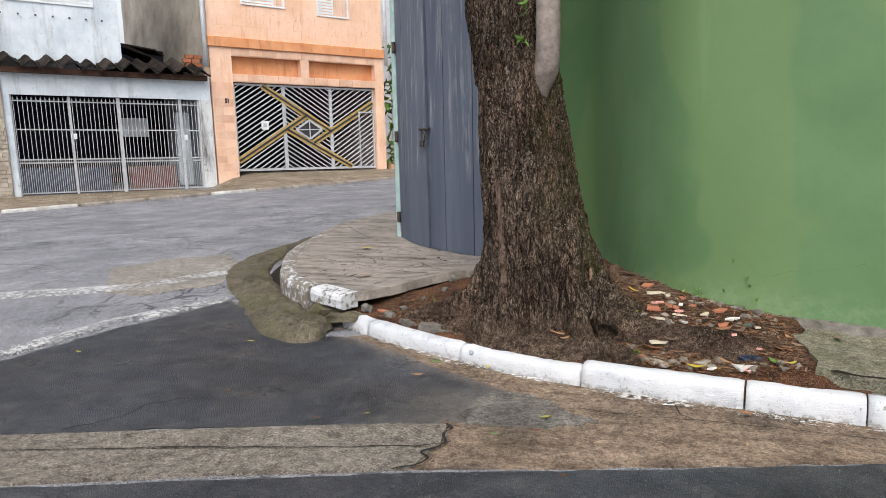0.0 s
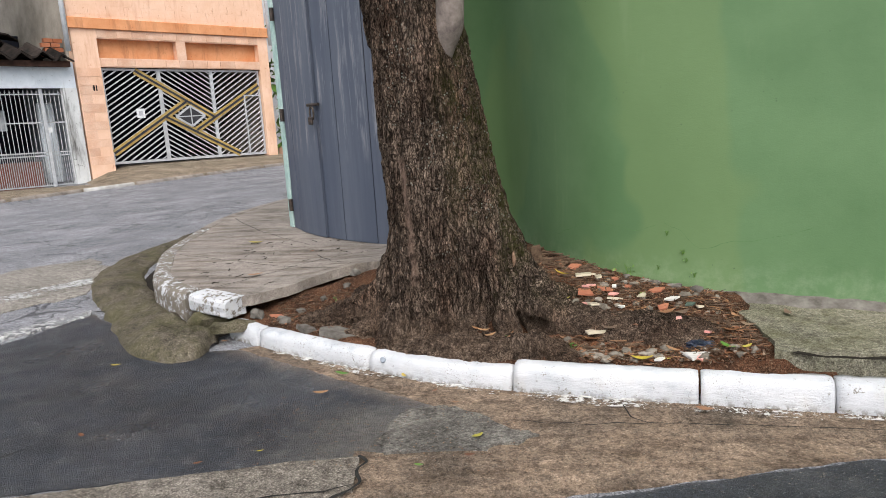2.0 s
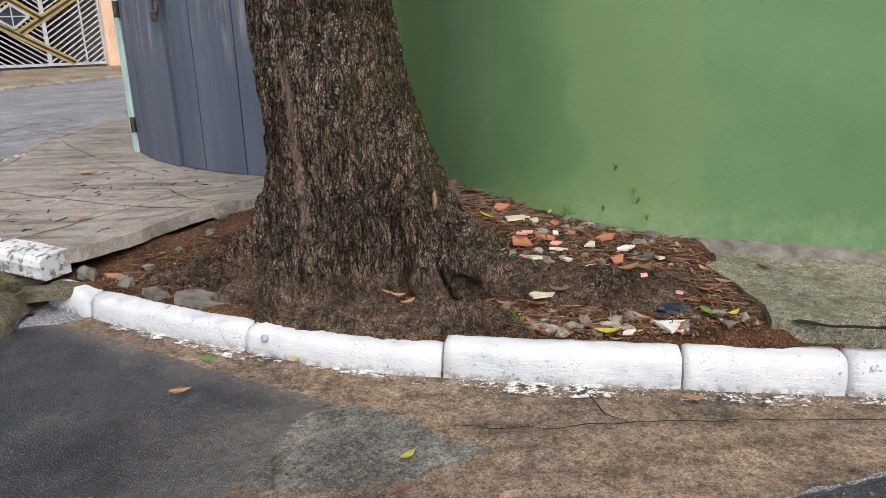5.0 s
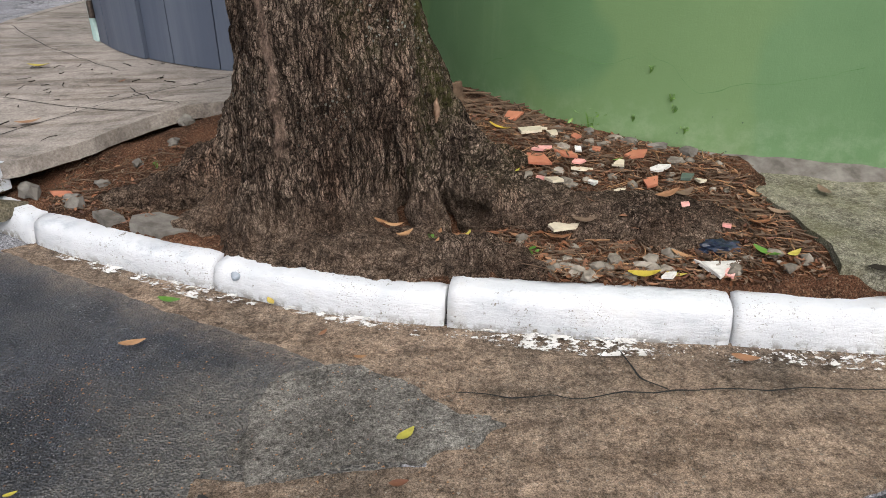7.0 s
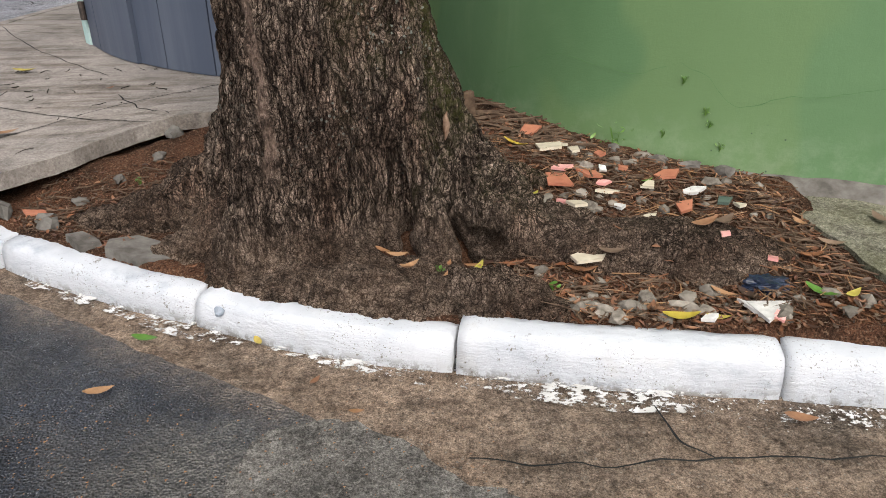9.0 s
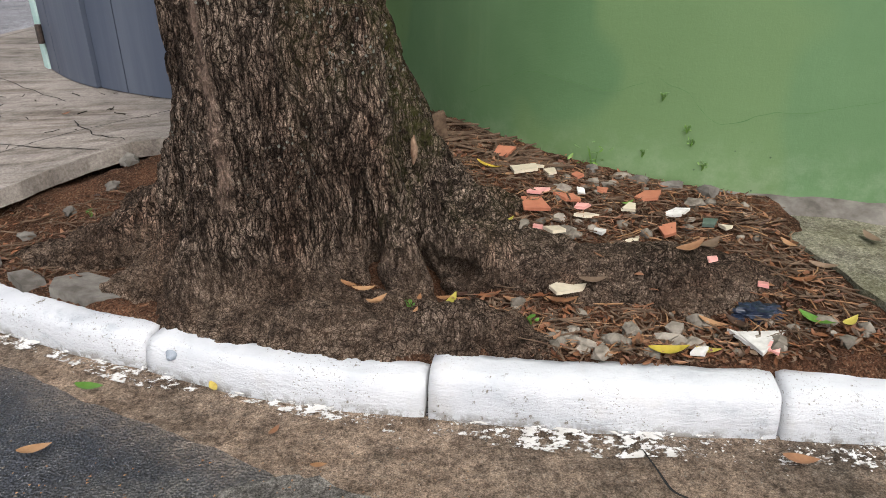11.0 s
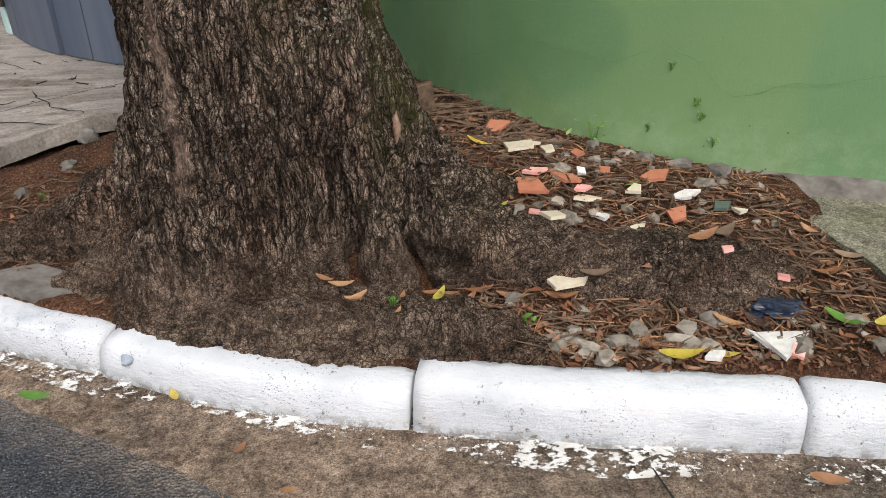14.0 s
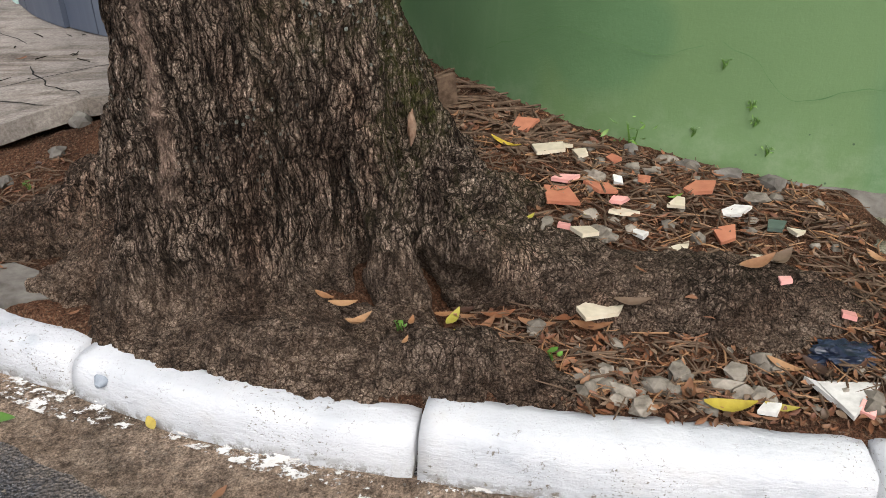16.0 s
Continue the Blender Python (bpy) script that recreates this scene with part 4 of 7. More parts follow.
# buttresses that run down the trunk, then the roots they turn into
ROOTS = [
    [(0.43, 4.23, 0.75, 0.07), (0.415, 4.19, 0.50, 0.085), (0.39, 4.13, 0.30, 0.09), (0.34, 4.11, 0.15, 0.095), (0.30, 4.06, 0.03, 0.10)],
    [(0.60, 4.22, 0.62, 0.09), (0.58, 4.17, 0.38, 0.105), (0.60, 4.12, 0.19, 0.10), (0.64, 4.04, 0.05, 0.10)],
    [(0.48, 4.16, 0.26, 0.08), (0.45, 4.10, 0.10, 0.095), (0.44, 4.04, 0.02, 0.10)],
    [(0.765, 4.25, 0.80, 0.055), (0.80, 4.20, 0.48, 0.066), (0.835, 4.165, 0.27, 0.06), (0.88, 4.09, 0.14, 0.055), (0.92, 4.02, 0.05, 0.05)],
    [(0.78, 4.38, 0.74, 0.09), (0.85, 4.34, 0.50, 0.105), (0.95, 4.31, 0.31, 0.115), (1.10, 4.19, 0.14, 0.135), (1.34, 4.10, 0.105, 0.13), (1.53, 4.06, 0.115, 0.132), (1.72, 4.03, 0.105, 0.115), (1.87, 4.01, 0.09, 0.08)],
    [(0.90, 4.20, 0.34, 0.055), (1.03, 4.13, 0.225, 0.06), (1.14, 4.13, 0.15, 0.085)],
    [(0.95, 4.36, 0.34, 0.07), (1.09, 4.35, 0.28, 0.04), (1.20, 4.33, 0.25, 0.03)],
    [(0.36, 4.42, 0.46, 0.13), (0.24, 4.42, 0.26, 0.12), (0.10, 4.41, 0.155, 0.11), (-0.05, 4.40, 0.11, 0.095), (-0.20, 4.42, 0.085, 0.07), (-0.32, 4.48, 0.065, 0.05)],
    [(0.32, 4.26, 0.22, 0.09), (0.18, 4.23, 0.10, 0.095), (0.07, 4.22, 0.055, 0.085)],
    [(0.36, 4.50, 0.32, 0.13), (0.16, 4.58, 0.20, 0.10), (0.0, 4.66, 0.15, 0.07)],
    [(0.28, 4.08, 0.04, 0.09), (0.40, 4.03, 0.055, 0.09), (0.52, 3.975, 0.085, 0.085), (0.65, 3.94, 0.10, 0.082), (0.79, 3.91, 0.10, 0.075), (0.92, 3.885, 0.128, 0.072), (1.01, 3.868, 0.14, 0.075), (1.11, 3.84, 0.115, 0.066), (1.22, 3.80, 0.088, 0.046)],
    [(0.44, 3.985, 0.055, 0.06), (0.60, 3.91, 0.06, 0.07), (0.74, 3.865, 0.065, 0.06), (0.86, 3.845, 0.075, 0.055), (1.0, 3.82, 0.09, 0.045)],
    [(0.64, 4.05, 0.105, 0.07), (0.82, 3.99, 0.105, 0.06)],
    [(1.50, 4.10, 0.12, 0.09), (1.70, 3.99, 0.125, 0.06), (1.86, 3.97, 0.125, 0.05)],
    [(1.56, 3.93, 0.11, 0.04), (1.70, 3.96, 0.14, 0.045)],
    [(0.80, 4.50, 0.36, 0.15), (0.98, 4.56, 0.26, 0.09), (1.16, 4.50, 0.22, 0.05)],
    [(0.66, 4.62, 0.30, 0.16), (0.80, 4.95, 0.2, 0.06)],
    [(1.70, 3.82, 0.10, 0.05), (1.84, 3.80, 0.10, 0.045)],
]
# hollows between the buttresses
HOLLOWS = [
    [(0.71, 4.08, 0.66, 0.02), (0.715, 4.08, 0.45, 0.055), (0.735, 4.07, 0.25, 0.06), (0.76, 4.02, 0.20, 0.03)],
    [(0.50, 4.05, 0.50, 0.015), (0.495, 4.03, 0.32, 0.03), (0.49, 3.99, 0.22, 0.02)],
    [(0.28, 4.17, 0.50, 0.02), (0.25, 4.17, 0.33, 0.045), (0.21, 4.13, 0.23, 0.03)],
    [(0.56, 4.02, 0.19, 0.012), (0.70, 4.005, 0.185, 0.028), (0.84, 3.97, 0.185, 0.032), (0.95, 3.965, 0.19, 0.03), (1.06, 3.95, 0.19, 0.03)],
    [(0.58, 3.845, 0.125, 0.014), (0.76, 3.80, 0.118, 0.022), (0.90, 3.79, 0.12, 0.02)],
    [(0.92, 4.10, 0.46, 0.02), (0.925, 4.12, 0.33, 0.03), (0.95, 4.08, 0.26, 0.02)],
]


def capsule(gx, gy, gz, a, b):
    pa = np.array(a[:3])
    d = np.array(b[:3]) - pa
    t = np.clip(((gx - pa[0]) * d[0] + (gy - pa[1]) * d[1] + (gz - pa[2]) * d[2]) / (d @ d), 0, 1)
    r = a[3] + (b[3] - a[3]) * t
    return np.sqrt((gx - pa[0] - d[0] * t) ** 2 + (gy - pa[1] - d[1] * t) ** 2 + (gz - pa[2] - d[2] * t) ** 2) - r


def smin(a, b, k):
    h = np.clip(0.5 + 0.5 * (b - a) / k, 0, 1)
    return b + (a - b) * h - k * h * (1 - h)


def make_tree_solid(step=0.0076):
    o = (-0.40, 3.72, -0.04)
    xs, ys, zs = (np.arange(a, b, step, dtype=np.float32) for a, b in ((o[0], 1.98), (o[1], 5.06), (o[2], 2.62)))
    f = np.full((len(xs), len(ys), len(zs)), 9, np.float32)
    kx = np.searchsorted(xs, 1.0)
    gx, gy, gz = np.meshgrid(xs[:kx], ys, zs, indexing="ij", sparse=True)
    cx = np.interp(zs, [p[2] for p in TRUNK], [p[0] for p in TRUNK]).astype(np.float32)[None, None]
    cy = np.interp(zs, [p[2] for p in TRUNK], [p[1] for p in TRUNK]).astype(np.float32)[None, None]
    cr = np.interp(zs, [p[2] for p in TRUNK], [p[3] for p in TRUNK]).astype(np.float32)[None, None]
    ang = np.arctan2(gy - cy, gx - cx)
    flute = 0.011 * np.sin(ang * 6 + 0.8 + gz * 0.8) + 0.010 * np.sin(ang * 13 + 2.1 - gz * 1.4 + np.sin(gz * 5)) + 0.008 * np.sin(ang * 23 + gz * 3 + 1.5 * np.sin(gz * 7 + ang * 2))
    f[:kx] = np.sqrt((gx - cx) ** 2 + (gy - cy) ** 2) - cr - flute
    kz = np.searchsorted(zs, 0.95)
    gx, gy, gz = np.meshgrid(xs, ys, zs[:kz], indexing="ij", sparse=True)
    g = f[:, :, :kz]
    for chain in ROOTS:
        for a, b in zip(chain, chain[1:]):
            r = max(a[3], b[3]) + 0.12
            i0, i1 = np.searchsorted(xs, (min(a[0], b[0]) - r, max(a[0], b[0]) + r))
            j0, j1 = np.searchsorted(ys, (min(a[1], b[1]) - r, max(a[1], b[1]) + r))
            sub = g[i0:i1, j0:j1]
            g[i0:i1, j0:j1] = smin(sub, capsule(gx[i0:i1], gy[:, j0:j1], gz, a, b).astype(np.float32), 0.018)
    for chain in HOLLOWS:
        for a, b in zip(chain, chain[1:]):
            g[:] = -smin(-g, capsule(gx, gy, gz, a, b).astype(np.float32), 0.045)
    g += 0.006 * np.sin(gx * 31 + 3 * np.sin(gy * 17)) * np.sin(gy * 37 + gz * 21) + 0.006 * np.sin(gx * 73 + gz * 40) * np.sin(gy * 61 + 2 * np.sin(gx * 29)) + 0.010 * np.sin(gx * 15 + 2 * np.sin(gy * 9)) * np.sin(gy * 19 + gz * 11 + gx * 5)
    hole = np.sqrt(((gx - 1.0) / 1.5) ** 2 + ((gy - 4.06) / 2.4) ** 2 + (gz - 0.182) ** 2) - 0.043
    g[:] = np.maximum(g, -hole)
    return surface_net(f, o, step)


tree = thing("tree", (0.58, 4.40, 0.1), "old street tree, rough grey-brown bark, roots spreading over the kerb", "tree")
tv, tf = make_tree_solid()


def relief(v, f):
    """Sinks furrows into the bark: long upright ones on the trunk, along the root on the roots."""
    tri = v[f]
    fn = np.cross(tri[:, 2] - tri[:, 0], tri[:, 3] - tri[:, 1])
    n = np.zeros_like(v)
    for k in range(4):
        np.add.at(n, f[:, k], fn)
    n /= np.linalg.norm(n, axis=1)[:, None] + 1e-12
    side = np.clip((v[:, 0] - 0.95) / 0.15, 0, 1) * np.clip((0.4 - v[:, 2]) / 0.1, 0, 1)
    out = np.empty(len(v))
    for i, ((x, y, z), s) in enumerate(zip(v, side)):
        wx = 0.012 * noise.noise(Vector((x * 7, y * 7, z * 7)))
        p = Vector(((x + wx) * (40 - 22 * s), (y + wx) * 40, z * (6 + 30 * s)))
        a = min(1.0, abs(noise.noise(p)) / 0.22)
        b = min(1.0, abs(noise.noise(p * 2.3 + Vector((9, 2, 4)))) / 0.25)
        g = min(1.0, abs(noise.noise(Vector(((x + wx) * (17 - 8 * s), (y + wx) * 17, z * (2.2 + 9 * s))))) / 0.2)
        out[i] = -0.010 * (1 - a) ** 1.3 - 0.005 * (1 - b) - 0.014 * (1 - g) ** 1.5 + 0.006 * noise.noise(Vector((x * 14, y * 14, z * 5)))
    low = np.clip((v[:, 2] - 0.05) / 0.3, 0.55, 1)
    return v + n * (out * np.minimum(1 - 0.6 * side, low))[:, None]


tv = relief(tv, tf)
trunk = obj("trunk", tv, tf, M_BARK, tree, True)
M_SCAR = plain("pale_orange_inner_wood", (0.16, 0.095, 0.06, 1), (0.34, 0.23, 0.165, 1), 50, 0.9, 0.6, 120)
for (sx0, sy0, sz0), (rx0, ry0, rz0) in (((0.325, 4.372, 1.523), (0.022, 0.014, 0.032)), ((0.90, 4.245, 0.467), (0.009, 0.012, 0.04)), ((0.766, 4.243, 0.67), (0.009, 0.01, 0.045)), ((0.86, 4.19, 0.30), (0.008, 0.012, 0.04))):
    bm = bmesh.new()
    bmesh.ops.create_icosphere(bm, subdivisions=3, radius=1.0)
    for q in bm.verts:
        k = 1 + 0.35 * noise.noise(q.co * 2 + Vector((sx0 * 9, 0, 0)))
        q.co = Vector((sx0 + q.co.x * rx0 * k, sy0 + q.co.y * ry0 * k, sz0 + q.co.z * rz0 * k))
    part("bark_scar", bm, M_SCAR, tree, "pale orange scar of missing bark", True)
bv, bf = tube(spline([(0.52, 4.46, 1.34), (0.59, 4.40, 1.50), (0.628, 4.37, 1.62), (0.640, 4.36, 1.8), (0.635, 4.38, 2.0), (0.66, 4.40, 2.4), (0.75, 4.45, 2.9), (0.95, 4.4, 3.5)], 5), np.interp(np.linspace(0, 1, 36), [0, 0.12, 0.25, 0.5, 0.7, 1], [0.03, 0.055, 0.068, 0.068, 0.07, 0.05]), 16, 0.12)
obj("limb", bv, bf, M_BRANCH, tree, True, "smooth pale grey side stem")
for pts, r in (([(0.28, 4.66, 2.6), (0.2, 4.7, 3.2), (-0.1, 4.9, 4.2), (-0.5, 5.0, 5.2)], (0.235, 0.2, 0.13, 0.05)), ([(0.26, 4.66, 2.8), (0.5, 4.9, 3.6), (1.0, 5.2, 4.6), (1.4, 5.3, 5.4)], (0.18, 0.13, 0.09, 0.04)), ([(0.24, 4.68, 3.0), (0.3, 4.2, 3.9), (0.5, 3.7, 4.9)], (0.15, 0.1, 0.04))):
    p = spline(pts, 6)
    lv, lf = tube(p, np.interp(np.linspace(0, 1, len(p)), np.linspace(0, 1, len(r)), r), 14, 0.1)
    obj("limb", lv, lf, M_BARK, tree, True)


def leaf_verts(length, width, curl, fold, n=5):
    """A pointed leaf lying along +x with a folded midrib."""
    v, f = [], []
    for k in range(n + 1):
        s = k / n
        w = width * 0.5 * math.sin(math.pi * min(1, s * 0.94 + 0.04)) ** 0.8 * (1.15 - 0.35 * s)
        z = curl * length * (s - 0.5) ** 2 * 4 * 0.25
        v += [(length * s, -w, z + fold * w), (length * s, 0, z), (length * s, w, z + fold * w)]
    for k in range(n):
        a = 3 * k
        f += [(a, a + 3, a + 4, a + 1), (a + 1, a + 4, a + 5, a + 2)]
    return np.array(v), f


def scatter(name, places, mat, label, category, size, rng, parent=None, kind="stuff", tilt=0.35):
    V, F, n0 = [], [], 0
    for x, y, z in places:
        L = rng.uniform(*size)
        v, f = leaf_verts(L, L * rng.uniform(0.16, 0.5), rng.uniform(-0.6, 1.2), rng.uniform(-0.4, 0.9), 4)
        m = np.array((Matrix.Rotation(rng.uniform(0, 6.28), 3, "Z") @ Matrix.Rotation(rng.uniform(-tilt, tilt), 3, "Y") @ Matrix.Rotation(rng.uniform(-tilt, tilt), 3, "X")))
        V.append((v - [L / 2, 0, 0]) @ m.T + [x, y, z])
        F += [tuple(i + n0 for i in q) for q in f]
        n0 += len(v)
    ob = obj(name, np.concatenate(V), F, mat, parent, True)
    return tagged(ob, label, category, "", kind) if parent is None else ob


rng = random.Random(4)
crown = []
for c, r, n in (((-0.5, 5.0, 5.3), 0.9, 420), ((1.4, 5.3, 5.5), 0.9, 420), ((0.5, 3.8, 5.2), 0.8, 360), ((0.4, 4.7, 6.0), 1.0, 500), ((1.1, 4.4, 4.4), 0.6, 200)):
    for _ in range(n):
        d = Vector((rng.gauss(0, 1), rng.gauss(0, 1), rng.gauss(0, 0.7))).normalized() * r * rng.uniform(0.3, 1.05)
        if noise.noise((Vector(c) + d) * 2.2) > -0.18:
            crown.append(tuple(Vector(c) + d))
scatter("crown", crown, M_GREEN, "", "", (0.11, 0.2), rng, tree, "", 1.2)
sp = []
for c in ((0.50, 4.30, 1.93), (0.47, 4.28, 1.99), (0.53, 4.31, 1.74)):
    for _ in range(4):
        sp.append((c[0] + rng.uniform(-0.04, 0.04), c[1] - 0.03 + rng.uniform(-0.02, 0.02), c[2] + rng.uniform(-0.03, 0.03)))
tagged(scatter("leaf_sprig", sp, M_GREEN, "", "", (0.05, 0.085), rng, tree, "", 0.9), "", "", "", "stuff")


# ---- green wall with a rounded corner ----
WALL = spline([(0.18, 6.12), (0.40, 6.14), (0.60, 6.08), (0.76, 5.93), (0.87, 5.66), (0.96, 5.38), (1.08, 5.10), (1.21, 4.90), (1.38, 4.73), (1.62, 4.60), (1.92, 4.47), (2.36, 4.32), (3.2, 4.06), (6.0, 3.35), (9.5, 2.5)], 8)


def make_wall():
    n = -normals2d(WALL)
    n = np.where((n @ np.array([0.45, 0.9]) > 0)[:, None], n, -n)
    zs = np.concatenate([np.linspace(0.02, 0.6, 24), np.linspace(0.7, 3.6, 30)])
    v = []
    for p, q in zip(WALL, n):
        for z in zs:
            d = 0.006 * noise.noise(Vector((p[0] * 2, p[1] * 2, z * 1.6)))
            foot = 0.02 * max(0, 0.34 - z) / 0.1 * (0.5 + noise.noise(Vector((p[0] * 12, p[1] * 12, z * 9))) * 0.8) if z < 0.34 else 0
            v.append((p[0] + q[0] * (d - foot * 0.5), p[1] + q[1] * (d - foot * 0.5), z))
    m, w = len(zs), len(WALL)
    base = len(v)
    for p, q in zip(WALL, n):
        v += [(p[0] + q[0] * 0.2, p[1] + q[1] * 0.2, 0.02), (p[0] + q[0] * 0.2, p[1] + q[1] * 0.2, 3.6)]
    f = [(i * m + j, (i + 1) * m + j, (i + 1) * m + j + 1, i * m + j + 1) for i in range(w - 1) for j in range(m - 1)]
    f += [(base + 2 * i, base + 2 * i + 1, base + 2 * i + 3, base + 2 * i + 2) for i in range(w - 1)]
    f += [(i * m + m - 1, (i + 1) * m + m - 1, base + 2 * i + 3, base + 2 * i + 1) for i in range(w - 1)]
    return tagged(obj("wall_north", v, f, M_WALL, None, True), "green painted rendered wall with a rounded corner", "wall", "", "structure"), n


wall, WN = make_wall()


def on_wall(s, z, out=0.004):
    """A place on the wall's face at plan x = s."""
    k = np.interp(s, WALL[:, 0], np.arange(len(WALL)))
    i = min(int(k), len(WALL) - 2)
    p = WALL[i] + (WALL[i + 1] - WALL[i]) * (k - i)
    return Vector((p[0] - WN[i][0] * out, p[1] - WN[i][1] * out, z))


def wall_crack(pts, width, seed):
    p = spline(pts, 10)
    v = []
    for k, (s, z) in enumerate(p):
        dz = 0.008 * noise.noise(Vector((s * 25, z * 25, seed)))
        w = width * (0.4 + abs(noise.noise(Vector((s * 15, z * 15, seed + 3)))))
        v += [on_wall(s, z + dz + w, 0.009), on_wall(s, z + dz - w, 0.009)]
    obj("crack", v, [(2 * i, 2 * i + 1, 2 * i + 3, 2 * i + 2) for i in range(len(p) - 1)], M_CRACK, wall)


def mortar():
    v, m = [], 7
    xs = np.linspace(1.70, 2.9, 60)
    for s in xs:
        w = 0.10 + 0.05 * noise.noise(Vector((s * 5, 0, 2))) - 0.05 * max(0, (s - 2.2)) 
        for j in range(m):
            p = on_wall(s, 0.0, -0.01 + max(0.03, w) * j / (m - 1))
            p.z = 0.232 - 0.040 * (j / (m - 1)) ** 1.5 + 0.008 * noise.noise(p * 14) + (0 if j < m - 1 else -0.03)
            v.append(p)
    f = [(i * m + j, i * m + j + 1, (i + 1) * m + j + 1, (i + 1) * m + j) for i in range(59) for j in range(m - 1)]
    obj("mortar", v, f, M_OLDSTONE, wall, True, "rough grey mortar along the wall's foot")


mortar()
WALLCRACKS = [([(1.12, 0.43), (1.22, 0.50), (1.30, 0.545), (1.42, 0.53), (1.53, 0.515), (1.62, 0.545)], 0.0016), ([(1.66, 0.56), (1.74, 0.52), (1.80, 0.455), (1.86, 0.44), (1.95, 0.48), (2.1, 0.50), (2.3, 0.56)], 0.0016)]
for k, (c, w) in enumerate(WALLCRACKS):
    wall_crack(c, w, k)


# ---- grey curved gate at the corner ----
def make_gate():
    line = spline([(-1.06, 6.61), (-0.86, 6.34), (-0.635, 6.12), (-0.41, 5.955), (-0.15, 5.815), (0.12, 5.74), (0.32, 5.73)], 14)
    seg = np.concatenate([[0], np.cumsum(np.linalg.norm(np.diff(line, axis=0), axis=1))])
    g = thing("gate", (-0.65, 6.235, 0.23), "blue-grey painted metal sheet gate, curved round the corner, padlocked", "gate")
    cuts = [0.0, 0.19, 0.655, 0.875, 1.20, 1.48, seg[-1]]
    for k, (a, b) in enumerate(zip(cuts, cuts[1:])):
        ss = np.linspace(a + 0.004, b - 0.004, 9)
        p = np.stack([np.interp(ss, seg, line[:, 0]), np.interp(ss, seg, line[:, 1])], 1)
        n = normals2d(p)
        n = np.where((n[:, 1] < 0)[:, None], n, -n)
        out = 0.02 if k in (0, 1) else 0.0
        v = []
        for q, d in zip(p, n):
            for o in (out, out - 0.03):
                for z in (0.231, 1.1, 1.9, 2.9):
                    v.append((q[0] + d[0] * o, q[1] + d[1] * o, z))
        f = []
        for i in range(8):
            c, e = i * 8, (i + 1) * 8
            for j in range(3):
                f += [(c + j, e + j, e + j + 1, c + j + 1), (c + 4 + j, c + 5 + j, e + 5 + j, e + 4 + j)]
            f += [(c, c + 4, e + 4, e), (c + 3, e + 3, e + 7, c + 7)]
        f += [(0, 1, 5, 4), (1, 2, 6, 5), (2, 3, 7, 6), (64, 68, 69, 65), (65, 69, 70, 66), (66, 70, 71, 67)]
        obj("panel", v, f, M_GATE, g)
    # near-black sheet added behind the panels for the shade in the joints
    n = normals2d(line)
    n = np.where((n[:, 1] < 0)[:, None], n, -n)
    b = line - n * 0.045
    obj("backing", [(x, y, z) for z in (0.23, 2.85) for x, y in b], [(i, i + 1, len(b) + i + 1, len(b) + i) for i in range(len(b) - 1)], M_SHADE_BLACK, g)
    # bolt, hasp and padlock at the main joint
    q = Vector((-0.64, 6.125, 0)) + Vector((-0.55, -0.83, 0)) * 0.03
    e = Vector((0.83, -0.55, 0)).normalized()
    bolt, bf2 = tube([q + e * -0.07 + Vector((0, 0, 1.235)), q + e * 0.06 + Vector((0, 0, 1.24))], [0.012, 0.012], 10)
    latch = obj("latch", bolt, bf2, M_STEEL, g, False, "rusty sliding bolt")
    ring = [q + Vector((-0.4, -0.6, 0)) * 0.03 + Vector((0, 0, 1.215)) + e * (0.022 * math.sin(a)) + Vector((0, 0, 0.05 * math.cos(a) - 0.04)) for a in np.linspace(0, 5.9, 14)]
    rv, rf = tube(ring, [0.007] * 14, 6)
    obj("shackle", rv, rf, M_STEEL, latch)
    m = Matrix.Translation(q + Vector((-0.02, -0.03, 1.12))) @ Matrix.Rotation(-0.58, 4, "Z")
    box("padlock", (-0.022, -0.01, -0.028), (0.022, 0.01, 0.028), M_STEEL, latch, m, 0.005)
    for z in (0.42, 1.16, 1.95):
        hp = Vector((-1.06, 6.62, z)) + Vector((-0.03, -0.03, 0))
        hv, hf = tube([hp - Vector((0, 0, 0.05)), hp + Vector((0, 0, 0.05))], [0.018, 0.018], 10)
        obj("hinge", hv, hf, M_STEEL, g)
    return g


make_gate()
m_post = Matrix.Translation((-1.095, 6.68, 0)) @ Matrix.Rotation(-0.9, 4, "Z")
bm = bmesh.new()
add_box(bm, (-0.045, -0.04, 0.2), (0.045, 0.04, 3.3), m_post, 0.008)
tagged(part("gate_post", bm, M_TEAL, None), "pale teal painted flaking gate post", "post", "", "structure")
bm = bmesh.new()
add_box(bm, (0.0, 0.0, 0.0), (0.15, 6.0, 3.3), Matrix.Translation((-1.2, 6.9, 0)) @ Matrix.Rotation(-0.16, 4, "Z"))
tagged(part("wall_west", bm, M_TEAL, None), "pale teal side wall of the corner house", "wall", "", "structure")
bm = bmesh.new()
add_box(bm, (0.14, 5.95, 0.0), (0.20, 7.4, 3.3))
tagged(part("wall_inner", bm, M_WALL, None), "green painted end wall beside the gate", "wall", "", "structure")


# ---- houses across the street ----
EX, EY = Vector((0.589, 0.809, 0)), Vector((0.809, -0.589, 0))
HOUSE = Matrix(((EX.x, EY.x, 0, -9.12), (EX.y, EY.y, 0, 16.85), (-0.040, 0, 1, -0.07), (0, 0, 0, 1)))

